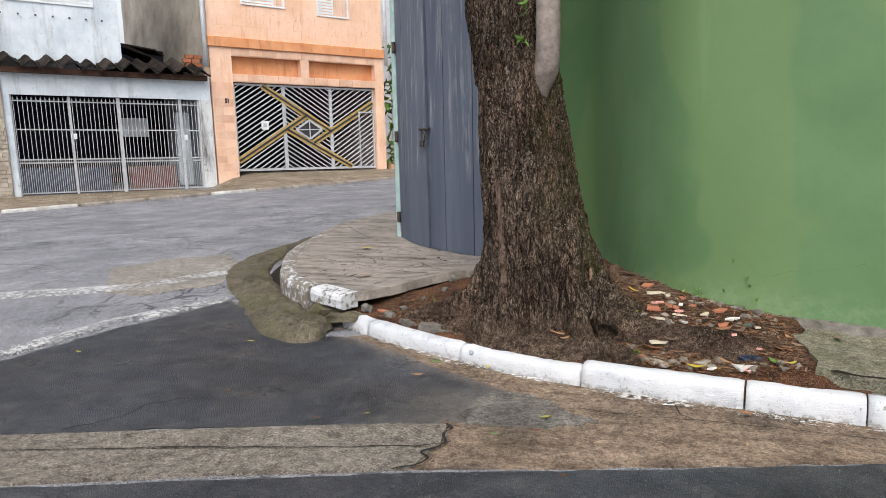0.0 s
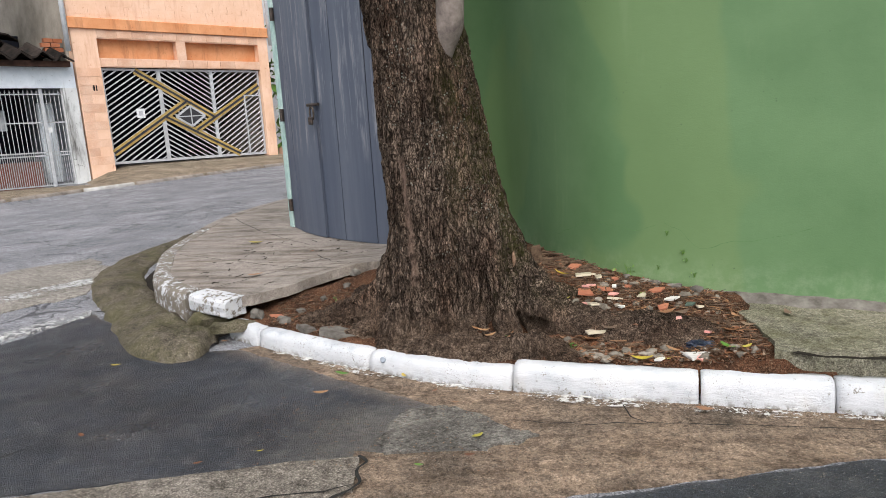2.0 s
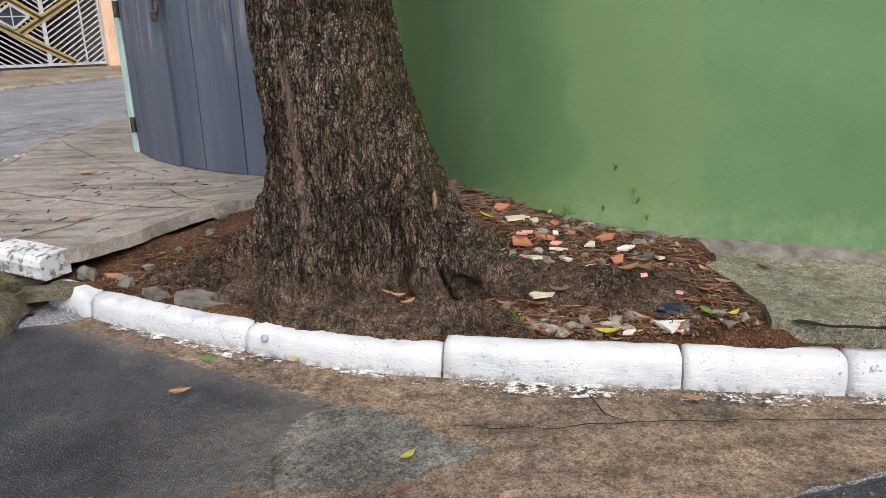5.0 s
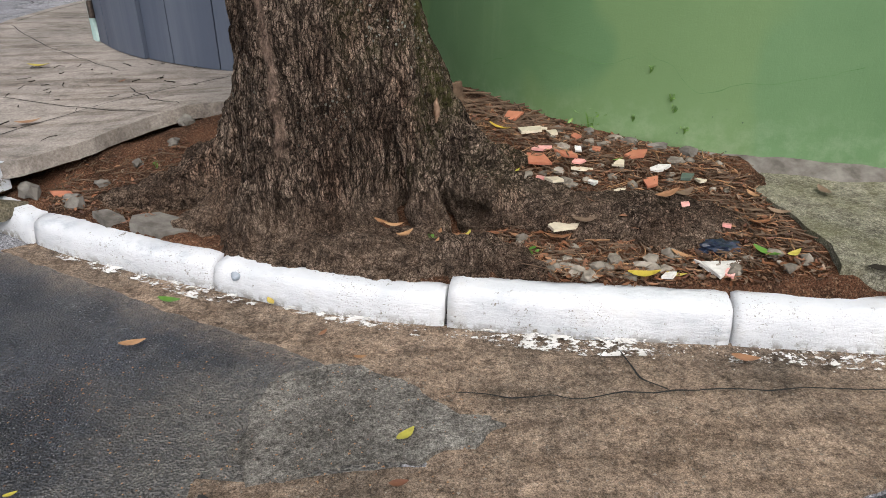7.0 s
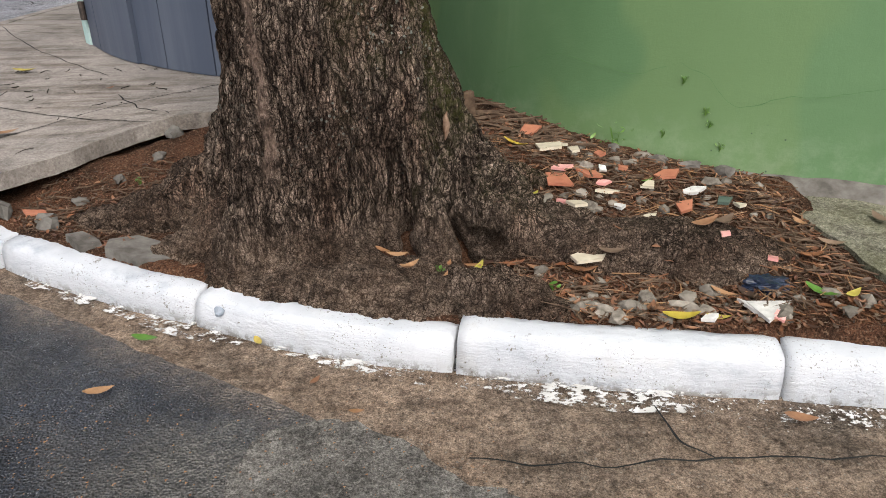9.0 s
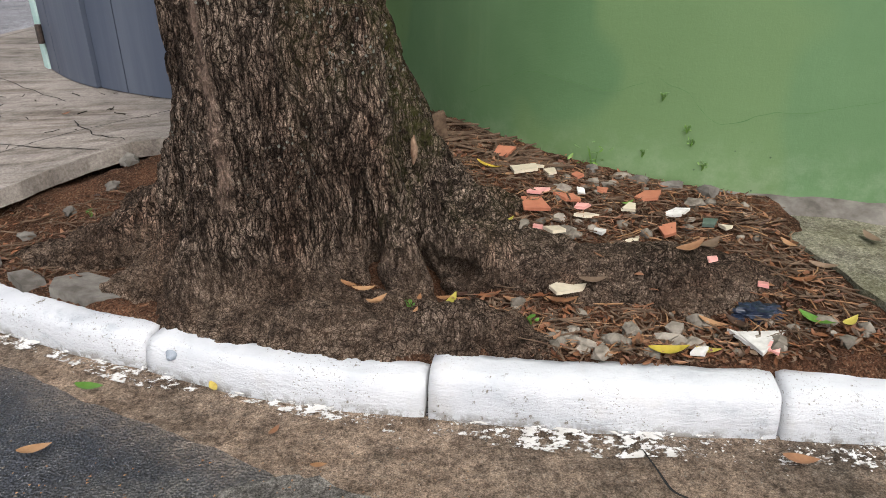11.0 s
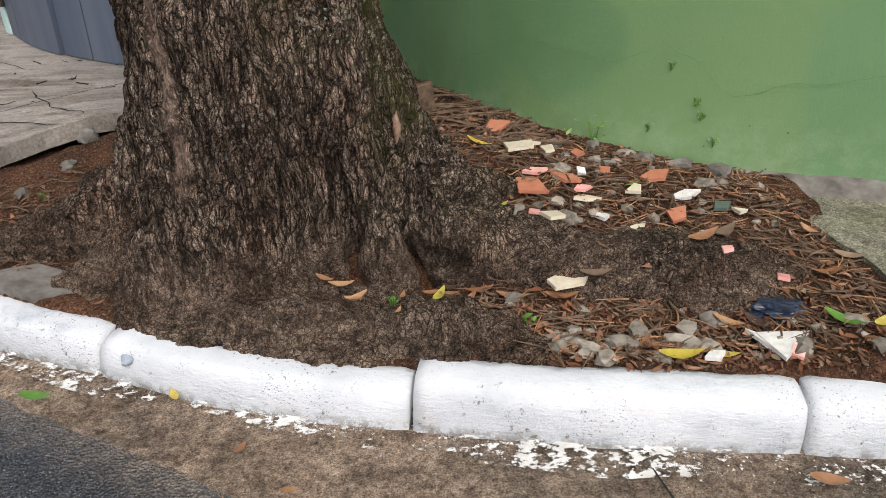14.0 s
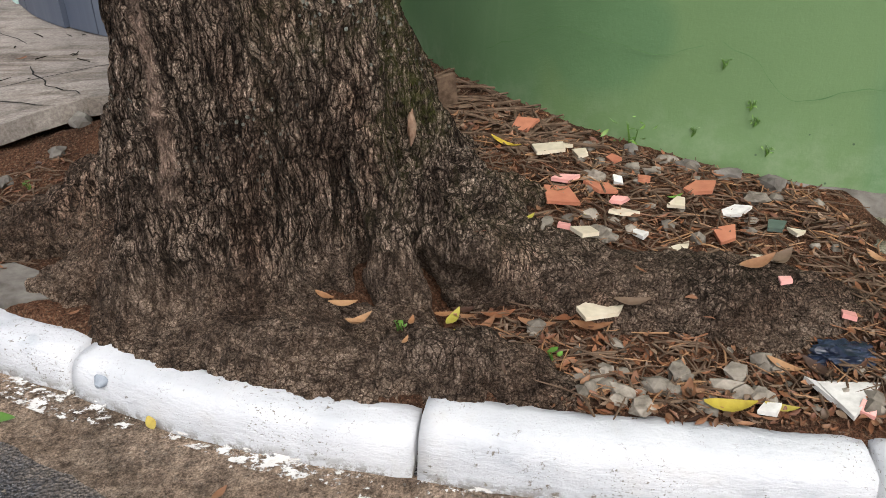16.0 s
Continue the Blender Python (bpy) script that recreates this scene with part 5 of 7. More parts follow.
M_ORANGE2 = plain("pale_salmon_blocks", (0.68, 0.41, 0.28, 1), (0.78, 0.54, 0.41, 1), 3, 0.85, 0.3, 40, 0, 0.18)



def stained(name, a, b, drip, amount, rough=0.85):
    """Old wall paint with vertical drip stains and peeled flecks."""
    m = Mat(name, rough)
    c = m.mix(m.ramp(m.noise(1.6, 7, 0.65), 0.35, 0.68), a, b)
    c = m.mix(m.math("MULTIPLY", m.ramp(m.noise(4.5, 7, 0.7, m.stretch(1, 1, 0.14)), 0.52, 0.72), amount), c, drip)
    c = m.mix(m.math("MULTIPLY", m.ramp(m.noise(9, 8, 0.75), 0.6, 0.66), amount), c, drip)
    m.color(c).bump(m.noise(30, 6), 0.3, 0.01)
    return m.m


M_WHITEW = stained("stained_white_wash", (0.46, 0.51, 0.56, 1), (0.66, 0.70, 0.74, 1), (0.16, 0.15, 0.14, 1), 0.55)
M_ORANGE = stained("peeling_salmon_paint", (0.66, 0.42, 0.29, 1), (0.76, 0.53, 0.40, 1), (0.42, 0.17, 0.09, 1), 0.5)
M_RUSTED = stained("stained_orange_ledge", (0.52, 0.21, 0.09, 1), (0.66, 0.33, 0.17, 1), (0.2, 0.09, 0.05, 1), 0.6)
M_MOULD = stained("mouldy_white_wash", (0.45, 0.46, 0.46, 1), (0.62, 0.63, 0.63, 1), (0.05, 0.045, 0.04, 1), 0.95)
M_BARS = plain("white_painted_bars", (0.36, 0.375, 0.395, 1), (0.5, 0.51, 0.53, 1), 9, 0.5, 0.1, 90)
M_GREYBAR = plain("grey_steel_slats", (0.36, 0.37, 0.39, 1), (0.5, 0.51, 0.53, 1), 9, 0.45, 0.1, 90)
M_GOLD = plain("dull_gold_band", (0.33, 0.22, 0.06, 1), (0.46, 0.33, 0.12, 1), 9, 0.5, 0.1, 90)
M_BLACKBAND = plain("black_band", (0.02, 0.02, 0.025, 1), (0.04, 0.04, 0.045, 1), 9, 0.5, 0.1, 90)
# near-black: the shade inside garage and porch is put into this colour
M_INTERIOR_SHADE = plain("shaded_interior_wall", (0.012, 0.013, 0.019, 1), (0.028, 0.03, 0.04, 1), 1.5, 0.9)
M_RTILE = plain("sooty_clay_roof_tile", (0.012, 0.011, 0.010, 1), (0.055, 0.042, 0.036, 1), 5, 0.9, 0.5, 50, 0, 0.5)
M_RENDER = plain("bare_grey_render", (0.24, 0.215, 0.185, 1), (0.47, 0.42, 0.36, 1), 1.1, 0.9, 0.4, 30)
M_BRICK = plain("bare_orange_brick", (0.40, 0.14, 0.07, 1), (0.5, 0.2, 0.11, 1), 6, 0.9, 0.3, 50, 0, 0.35)
M_CLAD = plain("cream_stone_cladding", (0.34, 0.29, 0.23, 1), (0.56, 0.5, 0.42, 1), 6, 0.85, 0.5, 40, 0, 0.35)
M_DOORB = plain("brown_wooden_door", (0.12, 0.065, 0.04, 1), (0.2, 0.11, 0.07, 1), 5, 0.6, 0.2, 60)
M_GLASS = plain("dark_window_glass", (0.05, 0.055, 0.065, 1), (0.09, 0.1, 0.115, 1), 3, 0.12, 0.02, 20)
M_FRAME = plain("white_window_frame", (0.62, 0.64, 0.66, 1), (0.74, 0.75, 0.76, 1), 6, 0.5)
M_PIPE = plain("grey_plastic_pipe", (0.42, 0.45, 0.48, 1), (0.56, 0.58, 0.6, 1), 6, 0.5)


def hbox(name, lo, hi, mat, parent, bevel=0.0, label=""):
    return box(name, lo, hi, mat, parent, HOUSE, bevel, label)


def hbar(name, a, b, w, d, y, mat, parent):
    """A flat bar in the facade's plane from a to b (X, Z), w wide and d deep, at depth y."""
    a, b = np.array(a, float), np.array(b, float)
    t = (b - a) / np.linalg.norm(b - a)
    n = np.array([-t[1], t[0]]) * w / 2
    q = [a + n, b + n, b - n, a - n]
    v = [HOUSE @ Vector((p[0], yy, p[1])) for yy in (y, y + d) for p in q]
    return obj(name, v, [(0, 1, 2, 3), (7, 6, 5, 4), (0, 4, 5, 1), (1, 5, 6, 2), (2, 6, 7, 3), (3, 7, 4, 0)], mat, parent)


def clip(a, b, lo, hi):
    a, b = np.array(a, float), np.array(b, float)
    t0, t1 = 0.0, 1.0
    d = b - a
    for k in range(2):
        if abs(d[k]) < 1e-9:
            continue
        u, v = sorted(((lo[k] - a[k]) / d[k], (hi[k] - a[k]) / d[k]))
        t0, t1 = max(t0, u), min(t1, v)
    return (a + d * t0, a + d * t1) if t1 - t0 > 0.02 else None


def window(parent, x0, x1, z0, z1, y, louvred=0.5):
    """A steel window: white louvres over part of its width, bars before dark glass over the rest."""
    w = hbox("window", (x0, y - 0.06, z0), (x1, y - 0.02, z1), M_GLASS, parent)
    for lo, hi in (((x0 - 0.04, z0 - 0.04), (x1 + 0.04, z0)), ((x0 - 0.04, z1), (x1 + 0.04, z1 + 0.04)), ((x0 - 0.04, z0), (x0, z1)), ((x1, z0), (x1 + 0.04, z1))):
        hbox("frame", (lo[0], y - 0.05, lo[1]), (hi[0], y + 0.03, hi[1]), M_FRAME, w)
    xm = x0 + (x1 - x0) * louvred
    hbox("frame", (xm - 0.02, y - 0.018, z0), (xm + 0.02, y + 0.015, z1), M_FRAME, w)
    for z in np.arange(z0 + 0.03, z1 - 0.05, 0.075):
        hbox("slat", (x0, y - 0.015, z), (xm - 0.02, y + 0.012, z + 0.05), M_FRAME, w)
    for x in np.arange(xm + 0.1, x1 - 0.02, 0.1):
        hbox("bar", (x, y - 0.01, z0), (x + 0.016, y + 0.006, z1), M_BARS, w)


def orange_house():
    h = thing("house", HOUSE @ Vector((1.9, -3, -0.1)), "two-storey salmon house with peeling paint above a garage gate", "house")
    # front wall round the garage opening and two shallow recesses over it
    W = lambda lo, hi, m=M_ORANGE, n="wall": hbox(n, (lo[0], -0.25, lo[1]), (hi[0], 0.0, hi[1]), m, h)
    W((-0.55, -0.6), (0.0, 3.1))
    W((4.16, -0.6), (4.45, 3.1))
    W((0.0, 2.27), (4.16, 2.47), M_ORANGE2)
    W((1.88, 2.47), (2.12, 2.90), M_ORANGE2)
    W((0.0, 2.90), (4.16, 3.1), M_ORANGE2)
    hbox("recess", (0.0, -0.3, 2.47), (4.16, -0.18, 2.90), M_RUSTED, h)
    hbox("ledge", (-0.6, -0.2, 3.10), (4.5, 0.06, 3.34), M_RUSTED, h, 0.01)
    hbox("wall", (-0.55, -0.3, 3.34), (4.45, -0.03, 7.0), M_ORANGE, h)
    hbox("wall", (-0.6, -7.0, -0.6), (-0.5, -0.26, 7.0), M_RENDER, h, 0, "bare grey rendered side wall")
    hbox("wall", (4.4, -7.0, -0.6), (4.45, -0.31, 7.0), M_RENDER, h)
    hbox("roof", (-0.7, -7.1, 7.0), (4.6, 0.15, 7.15), M_RTILE, h)
    hbox("wall", (-0.5, -7.0, -0.6), (4.4, -6.9, 7.0), M_RENDER, h)
    # peeled blocks along the beams
    r = random.Random(7)
    for z0, z1 in ((2.28, 2.46), (2.915, 3.10)):
        x = 0.02
        while x < 4.1:
            w = r.uniform(0.34, 0.46)
            e = min(x + w, 4.14)
            top = z1 - (0 if z0 < 2.5 else r.uniform(0.0, 0.05))
            hbox("block", (x, 0.0, z0 + 0.006), (e - 0.012, r.uniform(0.006, 0.016), top), M_ORANGE2, h, 0.003)
            x = e
    for k in range(11):
        hbox("block", (-0.53, 0.0, 0.06 + k * 0.2), (-0.29 + 0.26 * (k % 2 == 0), 0.006, 0.25 + k * 0.2), M_ORANGE2, h)
    for row in range(9):
        for col in range(12):
            x0 = -0.5 + col * 0.41 + (row % 2) * 0.2
            z0 = 3.42 + row * 0.21
            if x0 + 0.4 > 4.4 or (z0 > 3.9 and (-0.1 < x0 + 0.2 < 1.3 or 2.0 < x0 + 0.2 < 3.2)):
                continue
            hbox("block", (x0, -0.03, z0), (x0 + 0.4, -0.026, z0 + 0.2), M_ORANGE, h)
    window(h, 0.38, 1.48, 4.20, 5.3, -0.03, 0.75)
    window(h, 2.48, 3.36, 4.12, 5.2, -0.03, 0.5)
    # house number as two plain bars
    hbox("number_plate_bar", (-0.24, 0.008, 1.74), (-0.2, 0.013, 1.86), M_SHADE_BLACK, h)
    hbox("number_plate_bar", (-0.18, 0.008, 1.74), (-0.15, 0.013, 1.86), M_SHADE_BLACK, h)
    # garage inside, its shade painted on as near-black
    hbox("garage_wall", (-0.45, -5.2, -0.2), (4.4, -5.1, 2.6), M_INTERIOR_SHADE, h)
    hbox("garage_ceiling", (-0.45, -5.1, 2.5), (4.4, -0.3, 2.6), M_INTERIOR_SHADE, h)
    pv, pf = tube([HOUSE @ Vector((-0.66, 0.05, z)) for z in (2.6, 4.0, 7.0)], [0.055] * 3, 12)
    obj("drain_pipe", pv, pf, M_PIPE, h, True)
    pv, pf = tube([HOUSE @ Vector((4.5, 0.08, z)) for z in (2.9, 4.5, 7.0)], [0.05] * 3, 12)
    obj("drain_pipe", pv, pf, M_PIPE, h, True)
    # the garage gate
    g = thing("garage_gate", HOUSE @ Vector((2.07, 0, 0)), "steel garage gate with diagonal slats and gold diamond pattern", "gate")
    y = -0.13
    xs = (0.02, 1.38, 2.76, 4.14)
    for k, (x0, x1) in enumerate(zip(xs, xs[1:])):
        for lo, hi in (((x0, 0.04), (x0 + 0.045, 2.25)), ((x1 - 0.045, 0.04), (x1, 2.25)), ((x0 + 0.045, 0.04), (x1 - 0.045, 0.10)), ((x0 + 0.045, 2.2), (x1 - 0.045, 2.25))):
            hbox("frame", (lo[0], y, lo[1]), (hi[0], y + 0.04, hi[1]), M_GREYBAR, g)
        slope = -0.62 if k == 1 else 0.62
        for c in np.arange(-1.4, 3.8, 0.125):
            seg = clip((x0, c), (x1, c + slope * (x1 - x0)), (x0 + 0.045, 0.1), (x1 - 0.045, 2.2))
            if seg:
                hbar("slat", seg[0], seg[1], 0.028, 0.02, y + 0.005, M_GREYBAR, g)
    for a, b in (((0.06, 0.30), (2.05, 1.50)), ((0.8, 2.2), (2.75, 1.06)), ((1.42, 1.12), (3.35, 0.1)), ((2.2, 0.76), (4.1, 1.86))):
        hbar("band", a, b, 0.16, 0.012, y + 0.03, M_GOLD, g)
        hbar("band", a, b, 0.05, 0.008, y + 0.044, M_BLACKBAND, g)
    dia = [(1.68, 1.10), (2.08, 1.36), (2.46, 1.12), (2.08, 0.86)]
    bd = [HOUSE @ Vector((p[0], y + 0.046, p[1])) for p in dia]
    obj("diamond", bd, [(0, 1, 2, 3)], M_BLACKBAND, g)
    for a, b in zip(dia, dia[1:] + dia[:1]):
        hbar("band", a, b, 0.05, 0.012, y + 0.05, M_GREYBAR, g)
    hbar("band", dia[0], dia[2], 0.025, 0.01, y + 0.054, M_GREYBAR, g)
    hbar("band", dia[1], dia[3], 0.025, 0.01, y + 0.066, M_GREYBAR, g)
    for lo, hi in (((3.62, 0.1), (3.66, 1.62)), ((3.66, 1.58), (4.08, 1.62))):
        hbox("frame", (lo[0], y + 0.03, lo[1]), (hi[0], y + 0.06, hi[1]), M_GREYBAR, g)
    hbox("sign", (0.72, y + 0.03, 1.10), (0.92, y + 0.036, 1.32), M_FRAME, g, 0, "small pale notice plate")
    hbox("sign_mark", (0.77, y + 0.037, 1.16), (0.87, y + 0.04, 1.26), M_GREYBAR, g)


def white_house():
    h = thing("house", HOUSE @ Vector((-2.8, -3, -0.4)), "white-washed low house with a clay tiled porch roof", "house")
    hbox("lintel", (-5.05, -0.2, 1.80), (-0.6, 0.0, 2.36), M_WHITEW, h)
    hbox("pillar", (-0.9, -0.2, -0.8), (-0.6, 0.02, 1.80), M_MOULD, h, 0, "flaking white pillar with mould")
    hbox("pillar", (-5.05, -0.2, -0.8), (-4.92, 0.0, 1.80), M_WHITEW, h)
    # porch back and left side carry the same painted shade
    hbox("porch_wall", (-5.05, -3.4, -0.8), (-0.62, -3.3, 3.2), M_INTERIOR_SHADE, h)
    hbox("porch_side", (-5.05, -3.3, -0.8), (-4.95, -0.2, 2.3), M_INTERIOR_SHADE, h)
    hbox("porch_side", (-0.7, -3.3, -0.8), (-0.62, -0.2, 2.3), M_WHITEW, h)
    hbox("upper_wall", (-5.05, -4.6, 2.5), (-2.55, -0.12, 7.0), M_WHITEW, h)
    window(h, -4.75, -3.1, 3.78, 4.7, -0.12, 1.0)
    for x in np.arange(-4.9, -2.9, 0.33):
        hbox("nail", (x, -0.12, 3.46), (x + 0.03, -0.08, 3.49), M_STEEL, h)
    # wavy dark tiles along the porch eave, some slipped
    pitch = 0.40
    for c in range(11):
        x = -5.12 + c * pitch
        sink = 0.03 * ((c * 5) % 3) - 0.02
        v = []
        for yy, zz in ((0.34, 2.38 - sink), (-0.55, 2.62 - sink)):
            for th in (0.0, 0.035):
                for u in np.linspace(0, 1, 9):
                    wave = 0.5 - 0.5 * math.cos(2 * math.pi * u)
                    v.append(HOUSE @ Vector((x + (pitch + 0.03) * u, yy + 0.02 * ((c * 3) % 4), zz + 0.135 * wave**1.6 + th)))
        f = []
        for i in range(8):
            f += [(i, i + 1, i + 19, i + 18), (9 + i, 27 + i, 28 + i, 10 + i), (i, i + 9, i + 10, i + 1), (18 + i, 19 + i, 28 + i, 27 + i)]
        f += [(0, 18, 27, 9), (8, 17, 35, 26)]
        obj("roof_tile", v, f, M_RTILE, h)
    hbox("eave_board", (-5.05, 0.0, 2.25), (-0.72, 0.2, 2.37), plain("dark_stained_eave", (0.03, 0.018, 0.014, 1), (0.1, 0.055, 0.04, 1), 4, 0.9, 0.5, 30), h)
    hbox("back_roof", (-2.5, -4.5, 2.55), (-0.62, -0.6, 2.6), M_RTILE, h)
    for k, (px, pz, lean) in enumerate(((-2.2, 2.98, 0.3), (-1.95, 2.92, 0.42), (-1.7, 2.82, 0.36), (-1.45, 2.76, 0.5), (-1.2, 2.68, 0.44), (-1.75, 3.06, 0.2))):
        mm = HOUSE @ Matrix.Translation((px, -1.2 - 0.1 * k, pz)) @ Matrix.Rotation(lean, 4, "Y") @ Matrix.Rotation(0.12 * k, 4, "Z")
        bm = bmesh.new()
        add_box(bm, (-0.55, -0.35, -0.02), (0.55, 0.35, 0.03), mm, 0.012)
        part("roof_tile", bm, M_RTILE, h)
    for r in range(4):
        for c in range(2):
            hbox("brick", (-1.08 + c * 0.2 + (r % 2) * 0.06, -0.42, 2.50 + r * 0.1), (-0.90 + c * 0.2 + (r % 2) * 0.06, -0.3, 2.585 + r * 0.1), M_BRICK, h)

    g = thing("porch_grille", HOUSE @ Vector((-2.8, 0.0, -0.3)), "white painted steel bar grille closing the porch", "grille")
    for x in (-4.92, -3.79, -2.78, -1.38, -0.93):
        hbox("post", (x, -0.1, -0.36), (x + (0.07 if x in (-2.78, -1.38) else 0.04), -0.05, 1.80), M_BARS, g)
    for z in (-0.33, 0.33, 0.40, 1.05, 1.66):
        hbox("rail", (-4.92, -0.105, z), (-0.9, -0.085, z + 0.028), M_BARS, g)
    for k, x in enumerate(np.arange(-4.86, -0.92, 0.088)):
        hbox("bar", (x, -0.09, -0.31), (x + 0.011, -0.074, 1.70), M_BARS, g)
        hbox("bar", (x + 0.044, -0.09, -0.31), (x + 0.0515, -0.076, 0.42), M_BARS, g)
        v = [HOUSE @ Vector(p) for p in ((x - 0.012, -0.081, 1.70), (x + 0.029, -0.081, 1.70), (x + 0.0085, -0.081, 1.77), (x + 0.0085, -0.06, 1.72))]
        obj("spike", v, [(0, 1, 2), (0, 3, 1), (1, 3, 2), (2, 3, 0)], M_BARS, g)
    hbox("lock_plate", (-3.80, -0.07, 0.86), (-3.68, -0.055, 0.98), M_FRAME, g)
    hbox("lock_plate", (-1.33, -0.07, 0.84), (-1.22, -0.055, 0.96), M_FRAME, g)
    # things seen in the porch
    hbox("inner_shelf", (-2.55, -1.0, 0.9), (-1.9, -0.8, 1.35), M_GREYBAR, None, 0.02)
    tagged(bpy.data.objects["inner_shelf"], "pale wire shelf hanging inside the porch", "shelf")
    hbox("curtain", (-1.3, -0.7, -0.3), (-0.95, -0.6, 1.5), M_WHITEW, None, 0.03)
    tagged(bpy.data.objects["curtain"], "pale cloth hanging behind the bars", "curtain")
    hbox("low_panel", (-4.85, -0.3, -0.4), (-3.0, -0.22, 0.22), plain("blue_panel", (0.03, 0.045, 0.09, 1), (0.1, 0.12, 0.17, 1), 3), None)
    tagged(bpy.data.objects["low_panel"], "bluish sheet leaning behind the porch grille", "panel")
    hbox("low_panel", (-2.6, -0.3, -0.4), (-1.5, -0.22, 0.22), plain("red_panel", (0.2, 0.05, 0.03, 1), (0.2, 0.12, 0.1, 1), 3), None)
    tagged(bpy.data.objects["low_panel.001"], "reddish sheet leaning behind the porch grille", "panel")


def stone_house():
    h = thing("house", HOUSE @ Vector((-6.0, -1, -0.4)), "stone-clad house front beside the white house", "house")
    hbox("wall", (-9.5, -4, -0.9), (-5.95, -0.3, 6.0), M_CLAD, h)
    hbox("door", (-5.95, -0.25, -0.5), (-5.62, -0.15, 1.75), M_DOORB, h, 0, "brown wooden door")
    hbox("wall", (-5.62, -0.4, -0.9), (-5.06, 0.05, 7.0), M_CLAD, h)
    hbox("wall", (-5.95, -0.4, 1.75), (-5.62, 0.0, 7.0), M_CLAD, h)
    r = random.Random(3)
    for k in range(82):
        x = -5.60
        while x < -5.08:
            w = r.uniform(0.12, 0.3)
            e = min(x + w, -5.07)
            hbox("stone", (x, 0.05, -0.5 + k * 0.09), (e - 0.008, 0.05 + r.uniform(0.01, 0.04), -0.5 + k * 0.09 + 0.08), M_CLAD, h)
            x = e


orange_house()
white_house()
stone_house()


def far_pavement():
    n, m = 40, 6
    v = []
    for i in range(n + 1):
        X = -14 + i * 24 / n
        for j in range(m + 1):
            Y = -0.3 + j * 2.15 / m
            p = HOUSE @ Vector((X, Y, 0))
            road = float(ground_z(p.x, p.y)) + 0.055
            wall_z = -0.040 * X - 0.07 + (-0.36 if X < -0.55 else (-0.36 + 0.36 * min(1, (X + 0.55) / 0.5)))
            s = j / m
            v.append((p.x, p.y, wall_z * (1 - s) + road * s + 0.006 * noise.noise(Vector((p.x * 2, p.y * 2, 0)))))
        p = HOUSE @ Vector((X, 1.87, 0))
        v.append((p.x, p.y, float(ground_z(p.x, p.y)) - 0.1))
    k = m + 2
    f = [(i * k + j, i * k + j + 1, (i + 1) * k + j + 1, (i + 1) * k + j) for i in range(n) for j in range(k - 1)]
    return tagged(obj("pavement", v, f, M_FARPAVE, None), "sandy worn concrete pavement before the houses", "pavement", "", "structure")


far_pave = far_pavement()
M_FARKERB = plain("faded_white_kerb", (0.3, 0.29, 0.27, 1), (0.6, 0.59, 0.57, 1), 5, 0.85, 0.3, 30)
for x0, x1, mat in ((-7.9, -6.9, M_SLAB), (-6.85, -5.6, M_SLAB), (-5.55, -4.2, M_FARKERB), (-4.15, -2.9, M_SLAB), (-2.8, -1.5, M_SLAB), (-1.45, -0.4, M_FARKERB), (-0.35, 1.2, M_SLAB), (1.3, 2.7, M_SLAB), (2.8, 4.2, M_SLAB)):
    bm = bmesh.new()
    p0, p1 = HOUSE @ Vector((x0, 1.85, 0)), HOUSE @ Vector((x1, 1.85, 0))
    z = float(ground_z(*((p0 + p1) / 2)[:2]))
    mk = Matrix.Translation((p0.x, p0.y, z)) @ Matrix.Rotation(math.atan2(EX.y, EX.x), 4, "Z")
    add_box(bm, (0, -0.06, -0.15), (x1 - x0, 0.06, 0.06), mk, 0.02)
    tagged(part("kerb_stone", bm, mat, None), "worn kerb stone across the street", "kerb", "kerb stones across the street")


